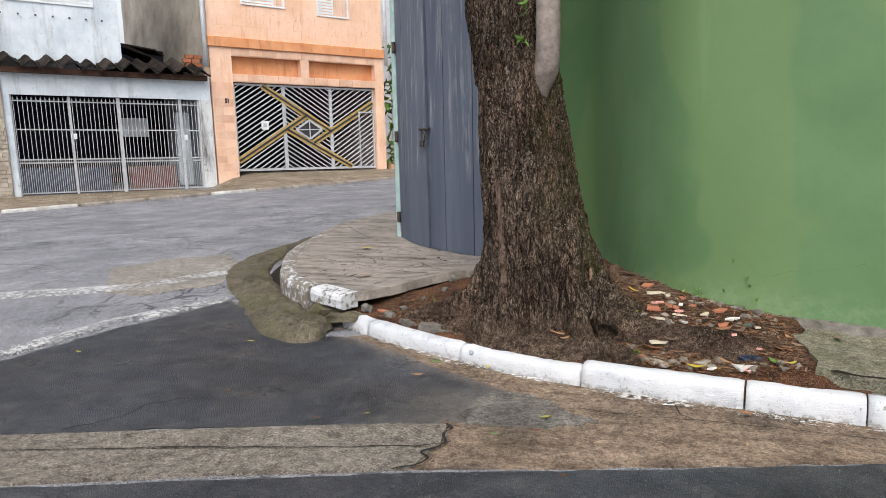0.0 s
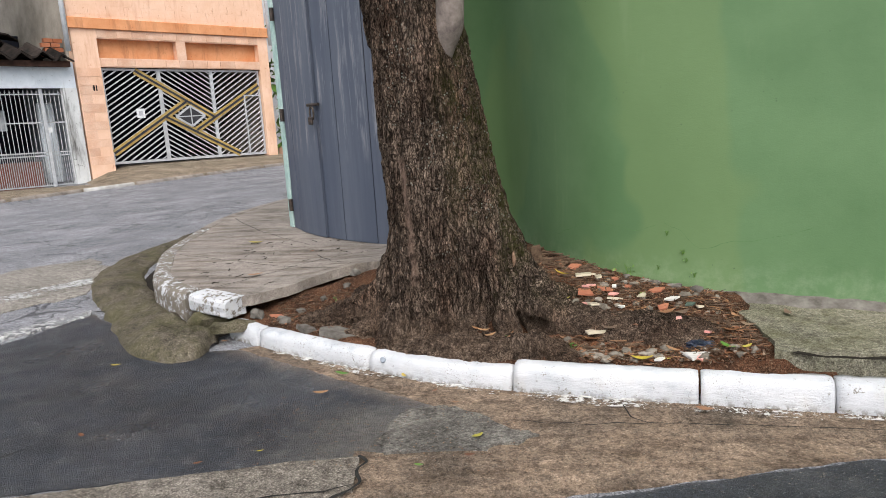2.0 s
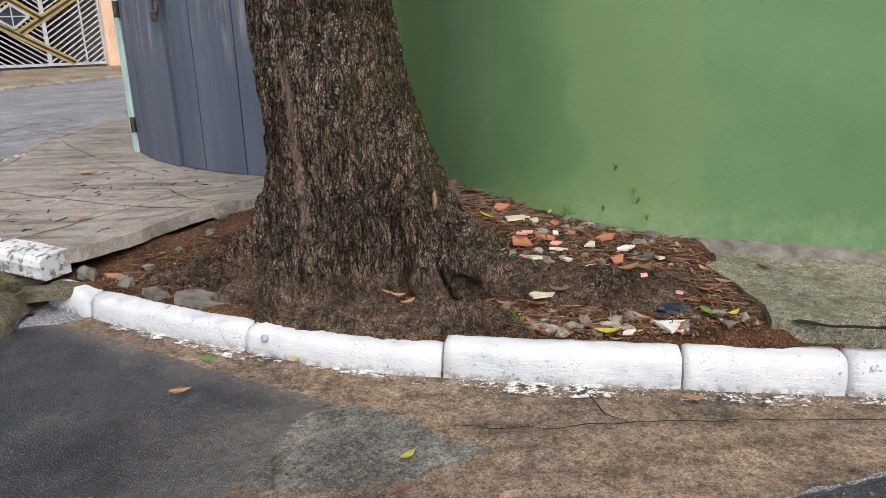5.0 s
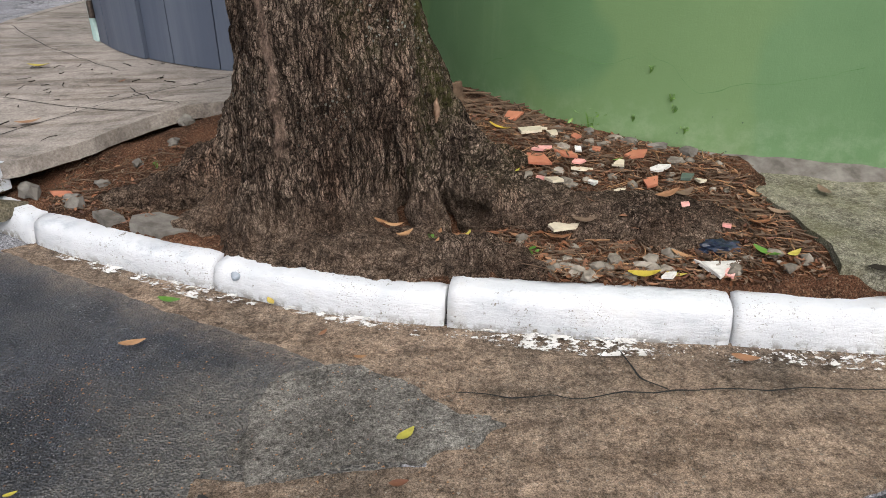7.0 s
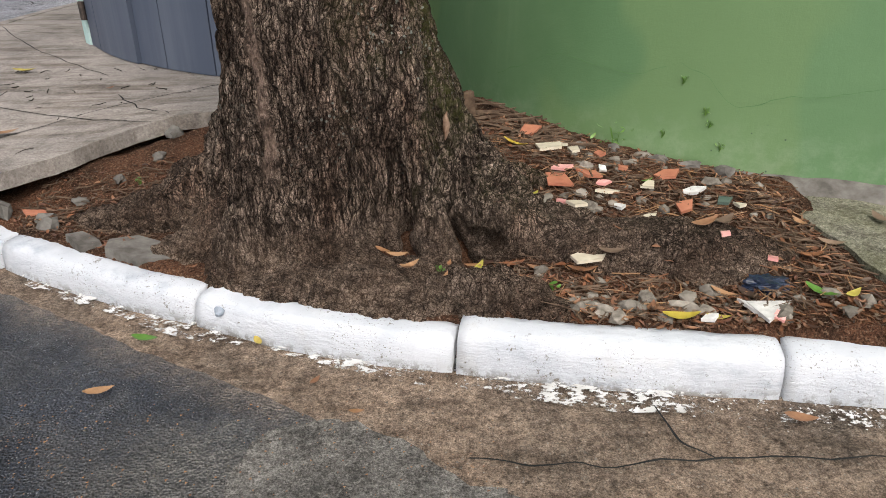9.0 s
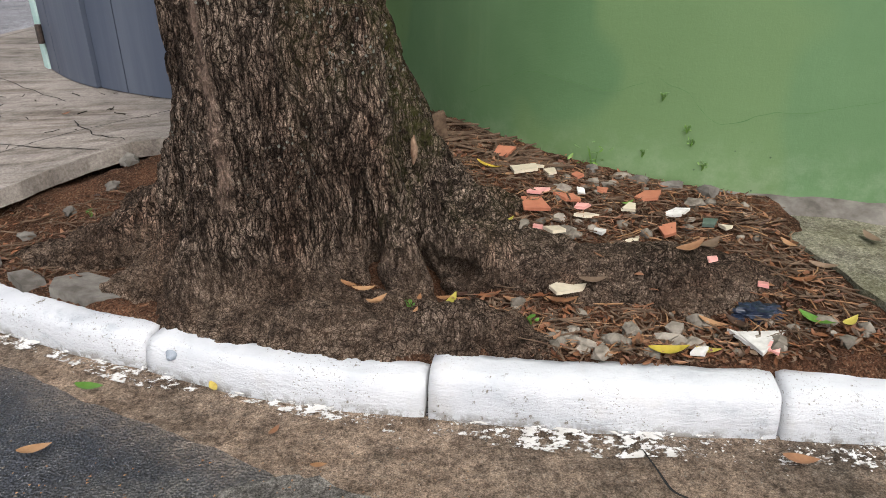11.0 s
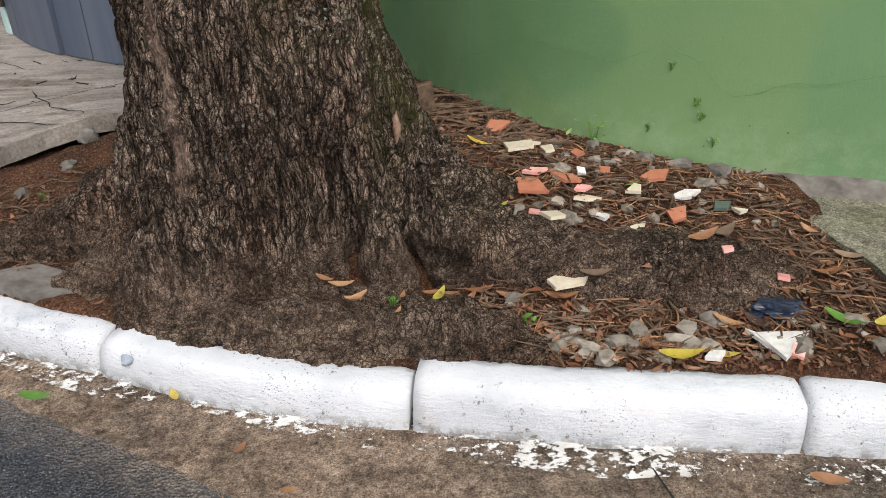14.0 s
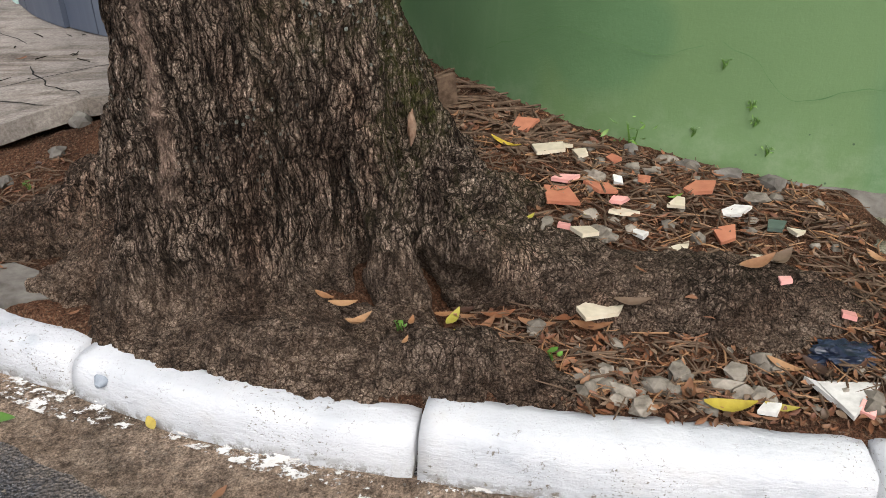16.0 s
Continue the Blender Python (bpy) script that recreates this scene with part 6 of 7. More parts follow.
# fence, wall and plants beyond the garage
def beyond():
    f = thing("fence", HOUSE @ Vector((5.4, 0, 0)), "white steel railing between two garden posts", "fence")
    for x in np.arange(4.75, 7.4, 0.11):
        hbox("bar", (x, -0.1, 0.2), (x + 0.03, -0.07, 2.2), M_BARS, f)
    for z in (0.25, 2.1):
        hbox("rail", (4.7, -0.1, z), (7.4, -0.06, z + 0.05), M_BARS, f)
    hbox("base", (4.6, -0.2, -0.6), (7.4, 0.0, 0.2), M_ORANGE2, f)
    b = thing("house", HOUSE @ Vector((8, -4, 0)), "plain pale house behind the railing", "house")
    hbox("wall", (4.6, -8, -0.6), (12, -3.0, 6.5), M_WHITEW, b)
    hbox("wall", (7.5, -2.9, -0.6), (12, 0, 6.0), M_ORANGE2, b)
    r = random.Random(9)
    for base, top, n, s in (((4.8, 0.15, -0.1), 3.2, 90, (0.25, 0.5)), ((5.2, -0.6, 0.0), 3.6, 60, (0.3, 0.6))):
        q = HOUSE @ Vector(base)
        t = thing("shrub", q, "green garden shrub with long leaves by the railing", "plant")
        sv, sf = tube([q, q + Vector((0.05, 0, top * 0.5)), q + Vector((0.0, 0.05, top))], [0.04, 0.03, 0.012], 8)
        obj("stem", sv, sf, M_TWIG, t)
        pl = [tuple(q + Vector((r.gauss(0, 0.16), r.gauss(0, 0.16), r.uniform(0.1, top)))) for _ in range(n)]
        scatter("foliage", pl, M_GREEN, "", "", s, r, t, "", 1.0)
    q = Vector((-1.36, 7.5, 0.226))
    t = thing("weed", q, "green weed growing by the teal gate post", "plant")
    pl = [tuple(q + Vector((r.uniform(-0.06, 0.05), r.uniform(-0.05, 0.1), z))) for z in (0.4, 0.45, 0.5, 0.55, 0.95, 1.0, 1.05, 1.3)]
    sv, sf = tube([q, q + Vector((0.0, 0, 0.7)), q + Vector((0.02, 0.02, 1.35))], [0.008, 0.006, 0.004], 6)
    obj("stem", sv, sf, M_TWIG, t)
    scatter("foliage", pl, M_GREEN, "", "", (0.1, 0.16), r, t, "", 0.9)


beyond()


# ---- loose things on the soil bed ----
def on_root(x, y):
    return top_z(x, y) > float(soil_z(x, y)) + 0.012


def top_z(x, y):
    """Height of the soil or of the root above it."""
    z = float(soil_z(x, y))
    for chain in ROOTS:
        for a, b in zip(chain, chain[1:]):
            d = np.array(b[:2]) - np.array(a[:2])
            t = np.clip(((np.array([x, y]) - a[:2]) @ d) / (d @ d), 0, 1)
            r = a[3] + (b[3] - a[3]) * t
            c = np.hypot(*(np.array([x, y]) - np.array(a[:2]) - d * t))
            if c < r:
                z = max(z, a[2] + (b[2] - a[2]) * t + math.sqrt(r * r - c * c))
    return z


def shard(name, x, y, size, mat, seed, thick=0.008, corners=3, rz=0.0, tilt=0.12, lift=0.006, label="", group="broken tiles under the tree", lines=False):
    """A broken flat piece of tile with sharp uneven corners."""
    r = random.Random(seed)
    n = corners
    pts = []
    for k in range(n):
        a = 2 * math.pi * (k + r.uniform(-0.22, 0.22)) / n
        pts.append((size[0] * 0.5 * math.cos(a) * r.uniform(0.85, 1.2), size[1] * 0.5 * math.sin(a) * r.uniform(0.85, 1.2)))
    m = Matrix.Translation((x, y, top_z(x, y) + lift)) @ Matrix.Rotation(rz, 4, "Z") @ Matrix.Rotation(r.uniform(-tilt, tilt), 4, "X") @ Matrix.Rotation(r.uniform(-tilt, tilt), 4, "Y")
    v = [m @ Vector((a, b, 0)) for a, b in pts] + [m @ Vector((a, b, thick)) for a, b in pts]
    f = [tuple(range(n))[::-1], tuple(range(n, 2 * n))] + [(k, (k + 1) % n, n + (k + 1) % n, n + k) for k in range(n)]
    return tagged(obj(name, v, f, mat), label, "tile shard", group)


CREAM, PINKL, TERRAL = "broken piece of cream glazed tile", "broken piece of pink tile", "broken piece of terracotta tile"
WHITEL = "chalky white chip of tile"
SHARDS = [
    (1.194, 4.673, (0.082, 0.077), M_TERRA, 4, 0.5, TERRAL),
    (1.233, 4.51, (0.084, 0.109), M_CREAM, 4, -0.7, CREAM),
    (1.288, 4.535, (0.033, 0.036), M_CREAM, 3, 0.4, CREAM),
    (1.318, 4.498, (0.046, 0.054), M_CREAM, 4, 0.9, CREAM),
    (1.262, 4.38, (0.068, 0.045), M_PINK, 4, 0.1, PINKL),
    (1.241, 4.324, (0.082, 0.100), M_TERRA, 4, 0.75, TERRAL),
    (1.343, 4.353, (0.090, 0.063), M_TERRA, 4, -0.3, TERRAL),
    (1.377, 4.278, (0.076, 0.041), M_CREAM, 4, 0.1, CREAM),
    (1.378, 4.315, (0.060, 0.032), M_PINK, 4, 0.2, PINKL),
    (1.389, 4.385, (0.030, 0.036), M_WHITE_T, 4, 0.6, WHITEL),
    (1.239, 4.229, (0.030, 0.045), M_PINK, 4, 0.4, PINKL),
    (1.275, 4.183, (0.060, 0.059), M_CREAM, 4, -0.4, CREAM),
    (1.409, 4.214, (0.033, 0.054), M_WHITE_T, 4, 0.2, WHITEL),
    (1.501, 4.173, (0.073, 0.077), M_CREAM, 3, -1.45, CREAM),
    (1.52, 4.32, (0.054, 0.054), M_CREAM, 4, 0.1, CREAM),
    (1.666, 4.145, (0.073, 0.045), M_CREAM, 3, -1.3, CREAM),
    (1.735, 4.259, (0.060, 0.050), M_SLATE, 4, 0.4, "broken piece of dark green tile"),
    (1.775, 4.24, (0.044, 0.045), M_CREAM, 3, 0.3, CREAM),
    (1.654, 4.304, (0.082, 0.041), M_WHITE_T, 5, 0.2, WHITEL),
    (1.601, 4.392, (0.084, 0.059), M_TERRA, 5, 0.3, TERRAL),
    (1.606, 4.225, (0.079, 0.054), M_TERRA, 4, 0.9, TERRAL),
    (1.46, 4.4, (0.054, 0.045), M_TERRA, 4, 0.5, TERRAL),
    (1.4, 4.48, (0.041, 0.041), M_TERRA, 4, 1.2, TERRAL),
    (1.279, 3.992, (0.122, 0.059), M_CREAM, 5, 0.4, CREAM),
    (1.685, 3.752, (0.115, 0.12), M_WHITE_T, 3, 0.55, "large white triangular tile shard on the soil"),
    (1.641, 3.775, (0.030, 0.091), M_WHITE_T, 3, 0.3, WHITEL),
    (1.762, 3.947, (0.035, 0.041), M_PINK, 4, 0.4, PINKL),
    (1.645, 4.0, (0.033, 0.032), M_PINK, 4, 0.7, PINKL),
    (1.691, 3.72, (0.035, 0.041), M_PINK, 4, 0.2, PINKL),
    (1.53, 3.734, (0.046, 0.032), M_WHITE_T, 4, 0.2, WHITEL),
    (-0.445, 4.47, (0.049, 0.113), M_TERRA, 4, 1.2, "orange chip of brick by the pavement edge"),
    (0.115, 4.66, (0.054, 0.082), M_WHITE_T, 5, 0.7, WHITEL),
]
for k, (x, y, size, mat, c, rz, lab) in enumerate(SHARDS):
    big = size[0] > 0.12
    shard("tile_shard", x, y, size, mat, k + 1, 0.009, c, rz, 0.06 if big else 0.2, 0.022 if big else 0.010, lab)
for k, (x, y, a, b) in enumerate(((1.335, 4.402, 0.03, 0.02), (1.191, 4.203, 0.03, 0.014), (1.312, 4.215, 0.036, 0.026), (1.602, 4.506, 0.022, 0.02), (1.732, 4.375, 0.035, 0.02), (1.352, 4.564, 0.02, 0.016), (1.556, 4.55, 0.024, 0.016), (1.401, 3.84, 0.026, 0.022), (1.31, 3.755, 0.026, 0.018), (1.224, 3.80, 0.016, 0.014), (1.273, 3.77, 0.018, 0.014), (1.341, 3.811, 0.018, 0.014), (1.261, 3.85, 0.018, 0.014), (1.527, 3.775, 0.026, 0.016), (1.419, 3.755, 0.016, 0.012), (1.475, 3.80, 0.014, 0.012))):
    rock("rubble_stone", (x, y, top_z(x, y) + b * 0.4), (a, b * 1.1, b * 0.8), M_STONE, k + 210.3, label="grey chip of broken concrete on the soil", group="rubble stones on the soil")

RUBBLE = "rubble stones on the soil"
r = random.Random(12)
for k in range(60):
    x = r.uniform(1.12, 1.92)
    y = float(kerb_y(x)) + 0.135 + abs(r.gauss(0, 0.09))
    s = r.uniform(0.006, 0.022)
    if on_root(x, y):
        continue
    rock("rubble_stone", (x, y, top_z(x, y) + s * 0.35), (s * 1.3, s, s * 0.75), M_STONE, k + 1.3, label="small grey rubble stone on the soil", group=RUBBLE, sub=1)
for k in range(30):
    x, y = r.uniform(1.15, 1.9), r.uniform(4.2, 4.5)
    if y > np.interp(x, WALL[:, 0], WALL[:, 1]) - 0.06:
        continue
    s = r.uniform(0.008, 0.02)
    rock("rubble_stone", (x, y, top_z(x, y) + s * 0.35), (s * 1.3, s, s * 0.75), M_STONE, k + 61.3, label="small grey rubble stone on the soil", group=RUBBLE, sub=1)
for k, (x, y, s) in enumerate(((1.60, 4.52, 0.022), (1.47, 4.58, 0.018), (1.70, 4.49, 0.025), (1.80, 4.45, 0.028), (-0.33, 4.55, 0.02), (-0.22, 4.64, 0.02), (-0.4, 4.44, 0.02), (-0.36, 4.38, 0.03), (-0.1, 4.72, 0.02), (-0.08, 4.86, 0.03))):
    rock("rubble_stone", (x, y, top_z(x, y) + s * 0.4), (s * 1.4, s, s * 0.8), M_OLDSTONE, k + 120.0, label="grey broken stone at the bed's edge", group=RUBBLE)
# flat broken concrete pieces
shard("concrete_piece", -0.02, 4.215, (0.25, 0.13), M_OLDSTONE, 301, 0.035, 6, -0.45, 0.1, -0.022, "flat grey piece of broken concrete by the kerb", "broken concrete pieces")
rock("rubble_stone", (-0.56, 4.47, 0.13), (0.06, 0.03, 0.03), M_OLDSTONE, 140.0, label="grey angular stone under the pavement edge", group=RUBBLE)
shard("concrete_piece", -0.2, 4.26, (0.14, 0.08), M_OLDSTONE, 302, 0.03, 5, -0.6, 0.1, -0.015, "flat grey piece of broken concrete by the kerb", "broken concrete pieces")


def single_leaf(x, y, z, L, mat, rz, label, curl=0.7, fold=0.4, ratio=0.36, tilt=0.15, seed=1):
    rr = random.Random(seed)
    v, f = leaf_verts(L, L * ratio, curl, fold, 6)
    m = np.array(Matrix.Rotation(rz, 3, "Z") @ Matrix.Rotation(rr.uniform(-tilt, tilt), 3, "Y") @ Matrix.Rotation(rr.uniform(-tilt, tilt), 3, "X"))
    return tagged(obj("leaf", (v - [L / 2, 0, 0]) @ m.T + [x, y, z], f, mat, None, True), label, "leaf", "fallen leaves")


BROWN, YEL, GRN = "curled dry brown fallen leaf", "yellow fallen leaf lying loose", "green fallen leaf lying loose"
LEAVES = [
    (0.76, 4.01, 0.11, M_TAN, 0.2, BROWN), (0.80, 3.97, 0.09, M_TAN, 0.6, BROWN), (0.72, 4.04, 0.08, M_TAN, -0.4, BROWN), (0.985, 4.045, 0.09, M_YELLOW, 1.1, YEL), (0.97, 4.0, 0.08, M_YELLOW, 0.2, YEL),
    (1.01, 4.075, 0.08, M_DRY, 0.2, BROWN), (0.965, 4.06, 0.08, M_TAN, 0.3, BROWN), (1.01, 4.05, 0.09, M_TAN, -0.1, BROWN), (0.79, 3.965, 0.08, M_TAN, -0.3, BROWN), (0.89, 3.86, 0.05, M_TAN, 1.2, BROWN), (1.26, 3.97, 0.12, M_DRY, 0.0, BROWN), (1.815, 3.785, 0.12, M_GREEN, -0.9, "large green leaf with a yellow edge"), (1.88, 3.76, 0.09, M_YELLOW, 0.6, YEL), (1.46, 3.74, 0.13, M_YELLOW, -0.1, YEL),
    (1.55, 3.735, 0.08, M_YELLOW, -0.4, YEL), (1.13, 4.53, 0.12, M_YELLOW, -0.5, YEL), (1.155, 4.20, 0.05, M_YELLOW, 0.8, YEL), (1.30, 4.27, 0.05, M_YELLOW, 0.9, YEL), (1.60, 4.04, 0.13, M_DRY, 0.4, BROWN),
    (1.67, 4.09, 0.14, M_DRY, 0.7, BROWN), (1.60, 3.85, 0.12, M_TAN, -0.5, BROWN), (1.66, 3.83, 0.11, M_DRY, -1.1, BROWN), (1.40, 3.78, 0.10, M_DRY, 1.2, BROWN), (1.39, 4.27, 0.09, M_DRY, -0.4, BROWN),
    (1.92, 4.15, 0.10, M_TAN, -1.1, BROWN), (1.95, 4.02, 0.10, M_DRY, -0.5, BROWN), (1.86, 3.95, 0.12, M_DRY, 0.2, BROWN), (1.34, 3.99, 0.11, M_DRY, 0.1, BROWN), (1.52, 4.34, 0.06, M_GREEN, 0.3, GRN),
    (1.08, 4.02, 0.10, M_DRY, 0.3, BROWN), (1.15, 3.98, 0.11, M_DRY, -0.2, BROWN), (1.05, 3.99, 0.09, M_DRY, 0.8, BROWN), (1.22, 4.0, 0.10, M_DRY, 0.5, BROWN), (0.90, 3.93, 0.06, M_TAN, 1.4, BROWN), (0.18, 4.08, 0.05, M_TAN, 0.7, BROWN),
]
for k, (x, y, L, mat, rz, lab) in enumerate(LEAVES):
    hollow = abs(x - 1.0) < 0.05 and 4.03 < y < 4.1
    single_leaf(x, y, 0.118 if hollow else top_z(x, y) + 0.012, L * (0.55 if mat is M_TAN else 0.7), mat, rz, lab, seed=k)
ROADLEAVES = [
    (0.067, 3.639, 0.10, M_TAN, 0.3, BROWN), (0.571, 3.668, 0.05, M_TAN, 1.0, "round pale stone-like dry leaf"), (0.802, 3.246, 0.085, M_YELLOW, 0.9, YEL), (0.40, 3.84, 0.06, M_YELLOW, -1.0, YEL), (0.10, 3.86, 0.10, M_GREEN, -0.1, GRN),
    (0.79, 3.10, 0.06, M_DRY, 0.1, BROWN), (-1.126, 3.97, 0.07, M_YELLOW, 0.5, YEL), (-2.03, 3.55, 0.08, M_YELLOW, -0.3, YEL), (-0.8, 3.2, 0.06, M_DRY, -0.6, BROWN), (-0.2, 3.0, 0.05, M_TAN, 0.5, BROWN), (1.67, 3.50, 0.10, M_DRY, -0.3, BROWN),
    (0.95, 2.72, 0.05, M_DRY, 0.2, BROWN), (1.35, 2.6, 0.05, M_YELLOW, -0.6, YEL), (0.0, 3.1, 0.04, M_YELLOW, 0.5, YEL), (0.62, 3.02, 0.05, M_GREEN, 0.0, GRN), (0.68, 3.55, 0.05, M_TAN, 0.0, BROWN), (-0.7, 4.33, 0.06, M_TAN, 0.3, BROWN),
]
for k, (x, y, L, mat, rz, lab) in enumerate(ROADLEAVES):
    single_leaf(x, y, 0.022, L * 0.7, mat, rz, lab, 0.5, 0.3, 0.45, 0.08, k + 50)
for k, (x, y, L, mat, lab) in enumerate(((-1.15, 5.95, 0.12, M_YELLOW, YEL), (-0.75, 4.95, 0.1, M_TAN, BROWN), (-0.28, 5.2, 0.08, M_TAN, BROWN), (-0.6, 5.6, 0.05, M_DRY, BROWN), (2.15, 4.15, 0.08, M_DRY, BROWN))):
    single_leaf(x, y, 0.236 if x < 1 else 0.206, L, mat, 0.4 * k, lab, 0.5, 0.3, 0.4, 0.05, k + 90)

# litter too small to pick apart
r = random.Random(21)
places = []
while len(places) < 3300:
    x = r.uniform(-0.5, 1.95)
    y = float(kerb_y(x)) + 0.11 + r.random() ** 1.4 * 1.1
    if y > (np.interp(x, WALL[:, 0], WALL[:, 1]) if x > 0.78 else 4.75) - 0.04 or (x < 0.95 and x > -0.05 and y < 4.7):
        continue
    if on_root(x, y) and r.random() < 0.985:
        continue
    if x > 1.0 or r.random() < 0.45:
        places.append((x, y, top_z(x, y) + r.uniform(0.002, 0.014)))
scatter("leaf_litter", places, M_DRY, "dry brown leaf litter covering the soil", "leaves", (0.005, 0.032), r)


def twigs(n, area, name, label, mat, z0=None, size=(0.03, 0.12), rad=(0.0012, 0.003), seed=3):
    rr = random.Random(seed)
    V, F = [], []
    while n:
        x, y = rr.uniform(*area[0]), rr.uniform(*area[1])
        if z0 is None and (y < kerb_y(x) + 0.12 or (x > 0.8 and y > np.interp(x, WALL[:, 0], WALL[:, 1]) - 0.05) or (0.0 < x < 0.92 and y < 4.8) or on_root(x, y)):
            continue
        a, L = rr.uniform(0, 6.28), rr.uniform(*size)
        z = (top_z(x, y) if z0 is None else z0) + 0.006
        p = [(x + math.cos(a + b) * L * s, y + math.sin(a + b) * L * s, z + rr.uniform(0, 0.008)) for s, b in ((-0.5, 0), (0, 0.0), (0.5, rr.uniform(-0.4, 0.4)))]
        q = rr.uniform(*rad)
        v, f = tube(p, [q, q, q * 0.6], 5)
        k = len(V)
        V += v
        F += [tuple(i + k for i in g) for g in f]
        n -= 1
    return tagged(obj(name, V, F, mat), label, "twigs", "", "stuff")


twigs(650, ((1.0, 1.95), (3.75, 4.6)), "twigs", "thin dry twigs strewn over the soil", M_TWIG, None)
twigs(260, ((1.0, 1.95), (3.75, 4.6)), "twigs", "pale dry grass stems and twigs on the soil", M_TAN, None, (0.03, 0.1), (0.001, 0.0022), 11)
twigs(110, ((-0.5, 0.1), (4.3, 4.7)), "twigs", "thin dry twigs strewn over the soil", M_TWIG, None, seed=5)
twigs(100, ((0.85, 1.3), (4.55, 5.4)), "twigs", "long dry twigs heaped along the wall", M_TWIG, None, (0.1, 0.3), (0.002, 0.005), 7)
twigs(55, ((-1.3, -0.2), (4.75, 6.0)), "twigs", "dark twigs lying on the pavement", M_SHADE_BLACK, 0.222, (0.02, 0.07), (0.001, 0.0025), 8)

# grit on the road by the kerb and flaked paint
def grit(name, n, where, size, mat, label, seed):
    rr = random.Random(seed)
    V, F = [], []
    for _ in range(n):
        x, y, z = where(rr)
        s = rr.uniform(*size)
        a = rr.uniform(0, 6.28)
        k = len(V)
        for j in range(3):
            V.append((x + s * math.cos(a + j * 2.1) * rr.uniform(0.6, 1.2), y + s * math.sin(a + j * 2.1), z))
        V.append((x, y, z + s * rr.uniform(0.15, 0.4)))
        F += [(k, k + 1, k + 3), (k + 1, k + 2, k + 3), (k + 2, k, k + 3)]
    return tagged(obj(name, V, F, mat), label, "grit", "", "stuff")


def by_kerb(rr):
    x = rr.choice((rr.uniform(-0.3, 2.3), rr.uniform(1.0, 2.1)))
    return x, float(kerb_y(x)) - 0.01 - abs(rr.gauss(0, 0.03)), 0.010


def on_road(rr):
    x, y = rr.uniform(-3.0, 2.2), rr.uniform(2.2, 3.9)
    return (x, y, 0.012) if y < kerb_y(x) - 0.05 else by_kerb(rr)


grit("paint_flakes", 160, by_kerb, (0.0015, 0.005), M_WHITE_T, "white paint flakes fallen beside the kerb", 31)
grit("road_grit", 900, on_road, (0.002, 0.006), M_STONE, "loose pale grit on the road", 32)
grit("road_grit", 260, lambda rr: (rr.gauss(-0.08, 0.13), rr.gauss(3.42, 0.08), 0.012), (0.0008, 0.0028), M_TAN, "scattered pale sawdust-like grit on the road", 33)
grit("road_crumbs", 500, lambda rr: (rr.uniform(-0.1, 1.0), rr.uniform(3.0, 3.6), 0.017), (0.001, 0.0045), M_TAN, "brown crumbs of bark and leaf on the cement", 34)
grit("gutter_grit", 700, lambda rr: (rr.uniform(0.45, 2.6), rr.uniform(2.95, 3.5), 0.0125), (0.001, 0.005), M_STONE, "loose grit lying in the muddy gutter", 35)


def scrap():
    """A crumpled piece of dark blue plastic."""
    bm = bmesh.new()
    bmesh.ops.create_icosphere(bm, subdivisions=4, radius=1.0)
    c = Vector((1.725, 3.865, top_z(1.725, 3.865) + 0.008))
    for v in bm.verts:
        d = 1 + 0.5 * noise.noise(v.co * 2.6) + 0.35 * abs(noise.noise(v.co * 6.5))
        v.co = c + Vector((v.co.x * 0.055 * d, v.co.y * 0.035 * d, v.co.z * 0.018 * d))
    tagged(part("plastic_scrap", bm, M_BLUEBAG, None), "crumpled dark blue plastic scrap on the soil", "plastic")


scrap()


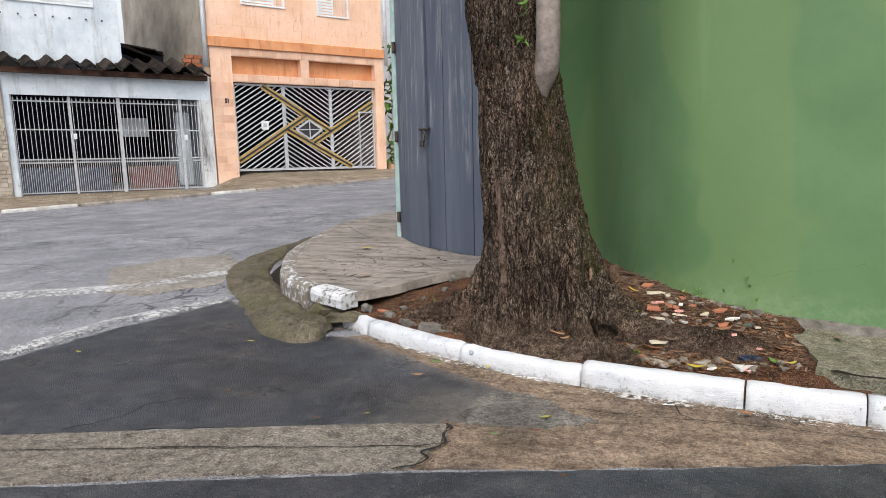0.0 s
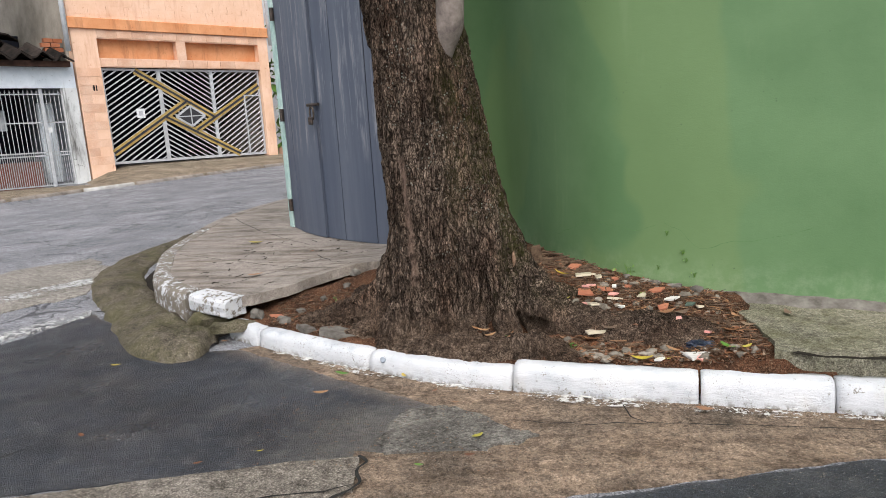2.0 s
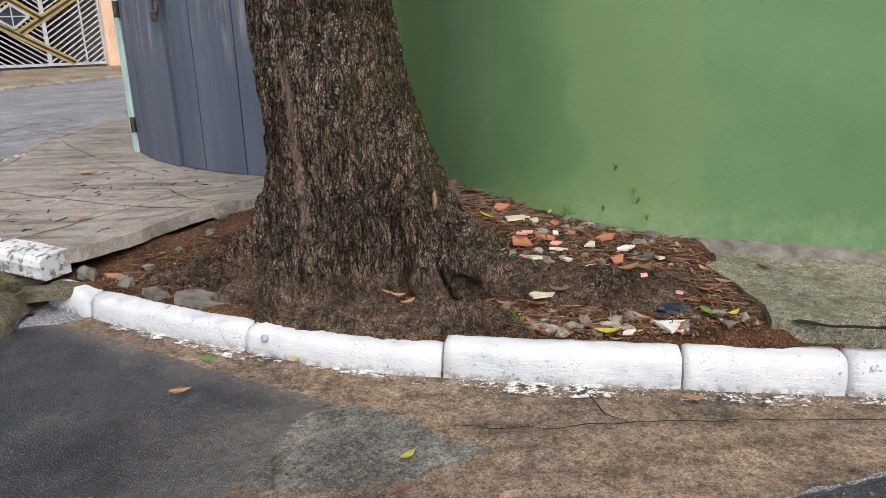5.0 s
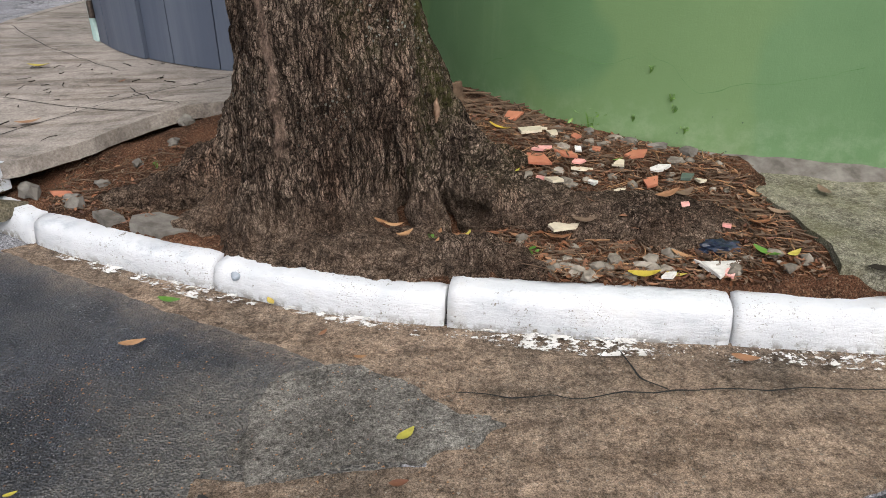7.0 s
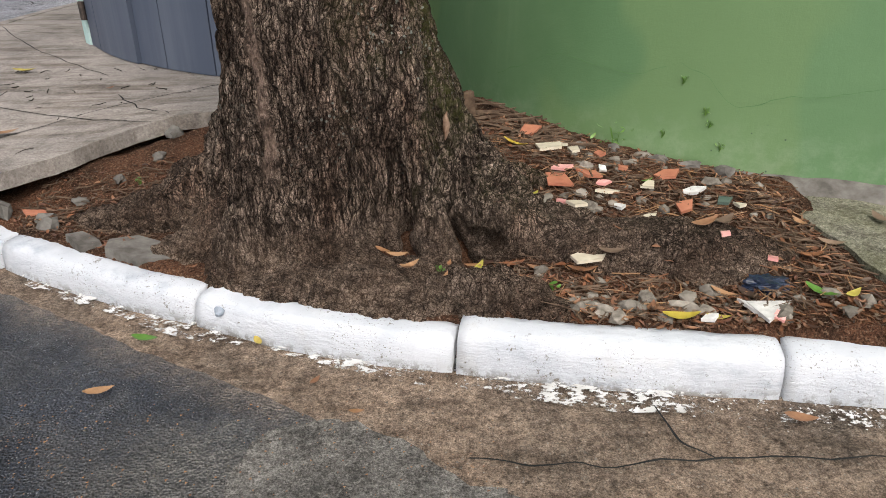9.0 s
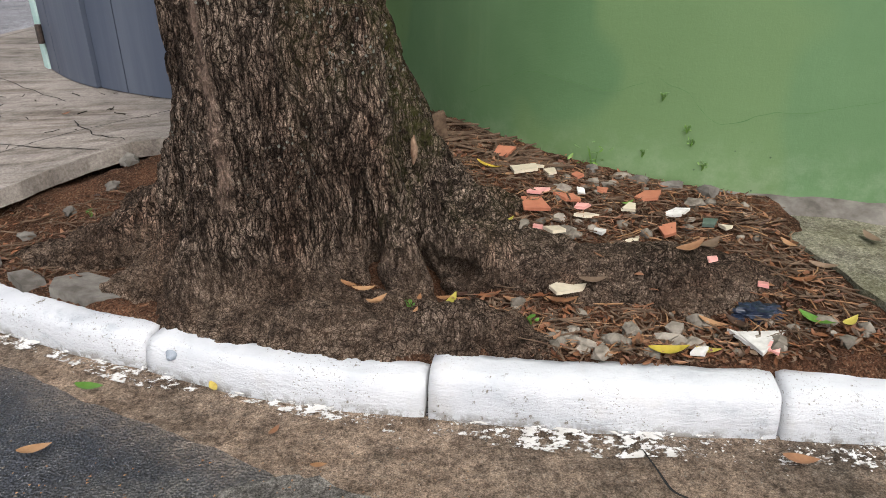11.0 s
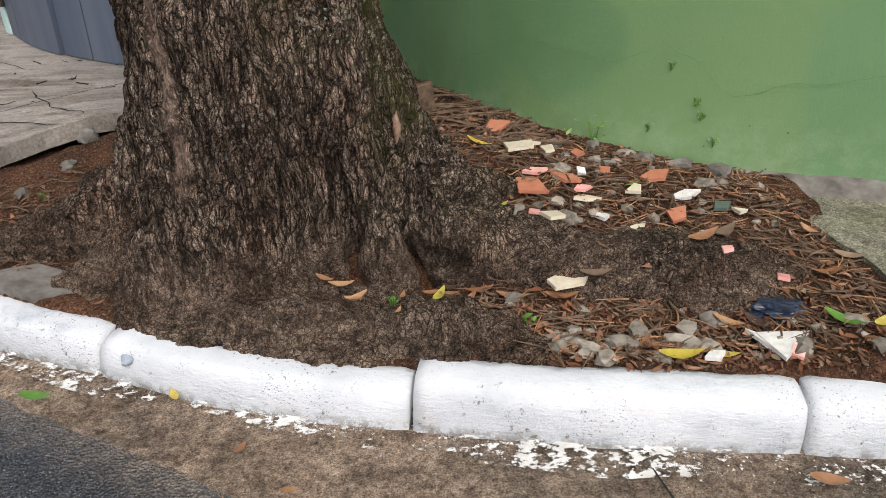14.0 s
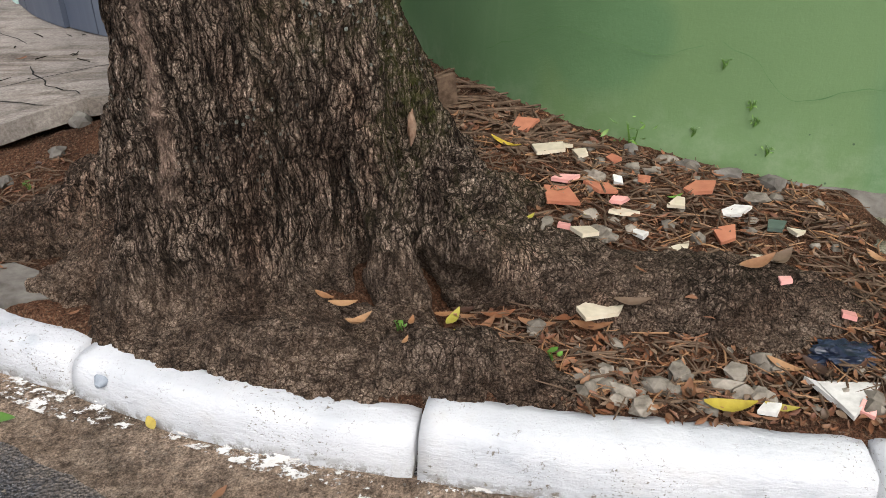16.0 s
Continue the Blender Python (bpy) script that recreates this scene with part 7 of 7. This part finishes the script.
def weed(at, h, n, size, label, seed):
    rr = random.Random(seed)
    t = thing("weed", at, label, "plant", "small weeds")
    a = Vector(at)
    for _ in range(3):
        e = a + Vector((rr.uniform(-0.3, 0.3) * h, -rr.uniform(0.0, 0.35) * h, h * rr.uniform(0.7, 1.0)))
        v, f = tube([a, (a + e) / 2 + Vector((0.004, 0, 0)), e], [0.0018, 0.0014, 0.001], 5)
        obj("stem", v, f, M_GREEN, t)
    pl = [tuple(a + Vector((rr.gauss(0, 0.3) * h, -abs(rr.gauss(0, 0.25)) * h, h * rr.uniform(0.3, 1.05)))) for _ in range(n)]
    scatter("foliage", pl, M_GREEN, "", "", size, rr, t, "", 0.8)


weed(tuple(on_wall(1.49, 0.24, 0.015)), 0.11, 16, (0.015, 0.03), "small green weed growing at the wall's foot", 1)
for k, (s, z) in enumerate(((1.76, 0.36), (1.80, 0.285), (1.67, 0.495), (1.745, 0.40), (1.63, 0.31))):
    weed(tuple(on_wall(s, z, 0.004)), 0.03, 6, (0.008, 0.016), "tiny weed sprouting from the green wall", 2 + k)
weed((1.165, 3.885, top_z(1.165, 3.885)), 0.035, 5, (0.025, 0.04), "small green seedling on the soil", 12)
weed((0.87, 3.98, top_z(0.87, 3.98)), 0.03, 7, (0.012, 0.02), "small green seedling between the roots", 13)
weed((-0.14, 4.60, top_z(-0.14, 4.60)), 0.03, 5, (0.012, 0.02), "small green seedling between the roots", 14)
# splintered stump piece behind the trunk
bm = bmesh.new()
ms = Matrix.Translation((1.0, 4.86, 0.26)) @ Matrix.Rotation(0.5, 4, "Z") @ Matrix.Rotation(-0.12, 4, "Y")
vs = add_box(bm, (-0.035, -0.008, -0.05), (0.03, 0.008, 0.14), ms, 0.003)
tagged(part("wood_splinter", bm, M_TWIG, None), "splintered upright piece of wood behind the trunk", "wood")
v, f = tube([(-0.12, 4.86, 0.20), (0.05, 4.84, 0.215), (0.2, 4.86, 0.22)], [0.012, 0.011, 0.008], 8)
tagged(obj("stick", v, f, M_TWIG), "brown stick lying at the pavement's broken edge", "stick")
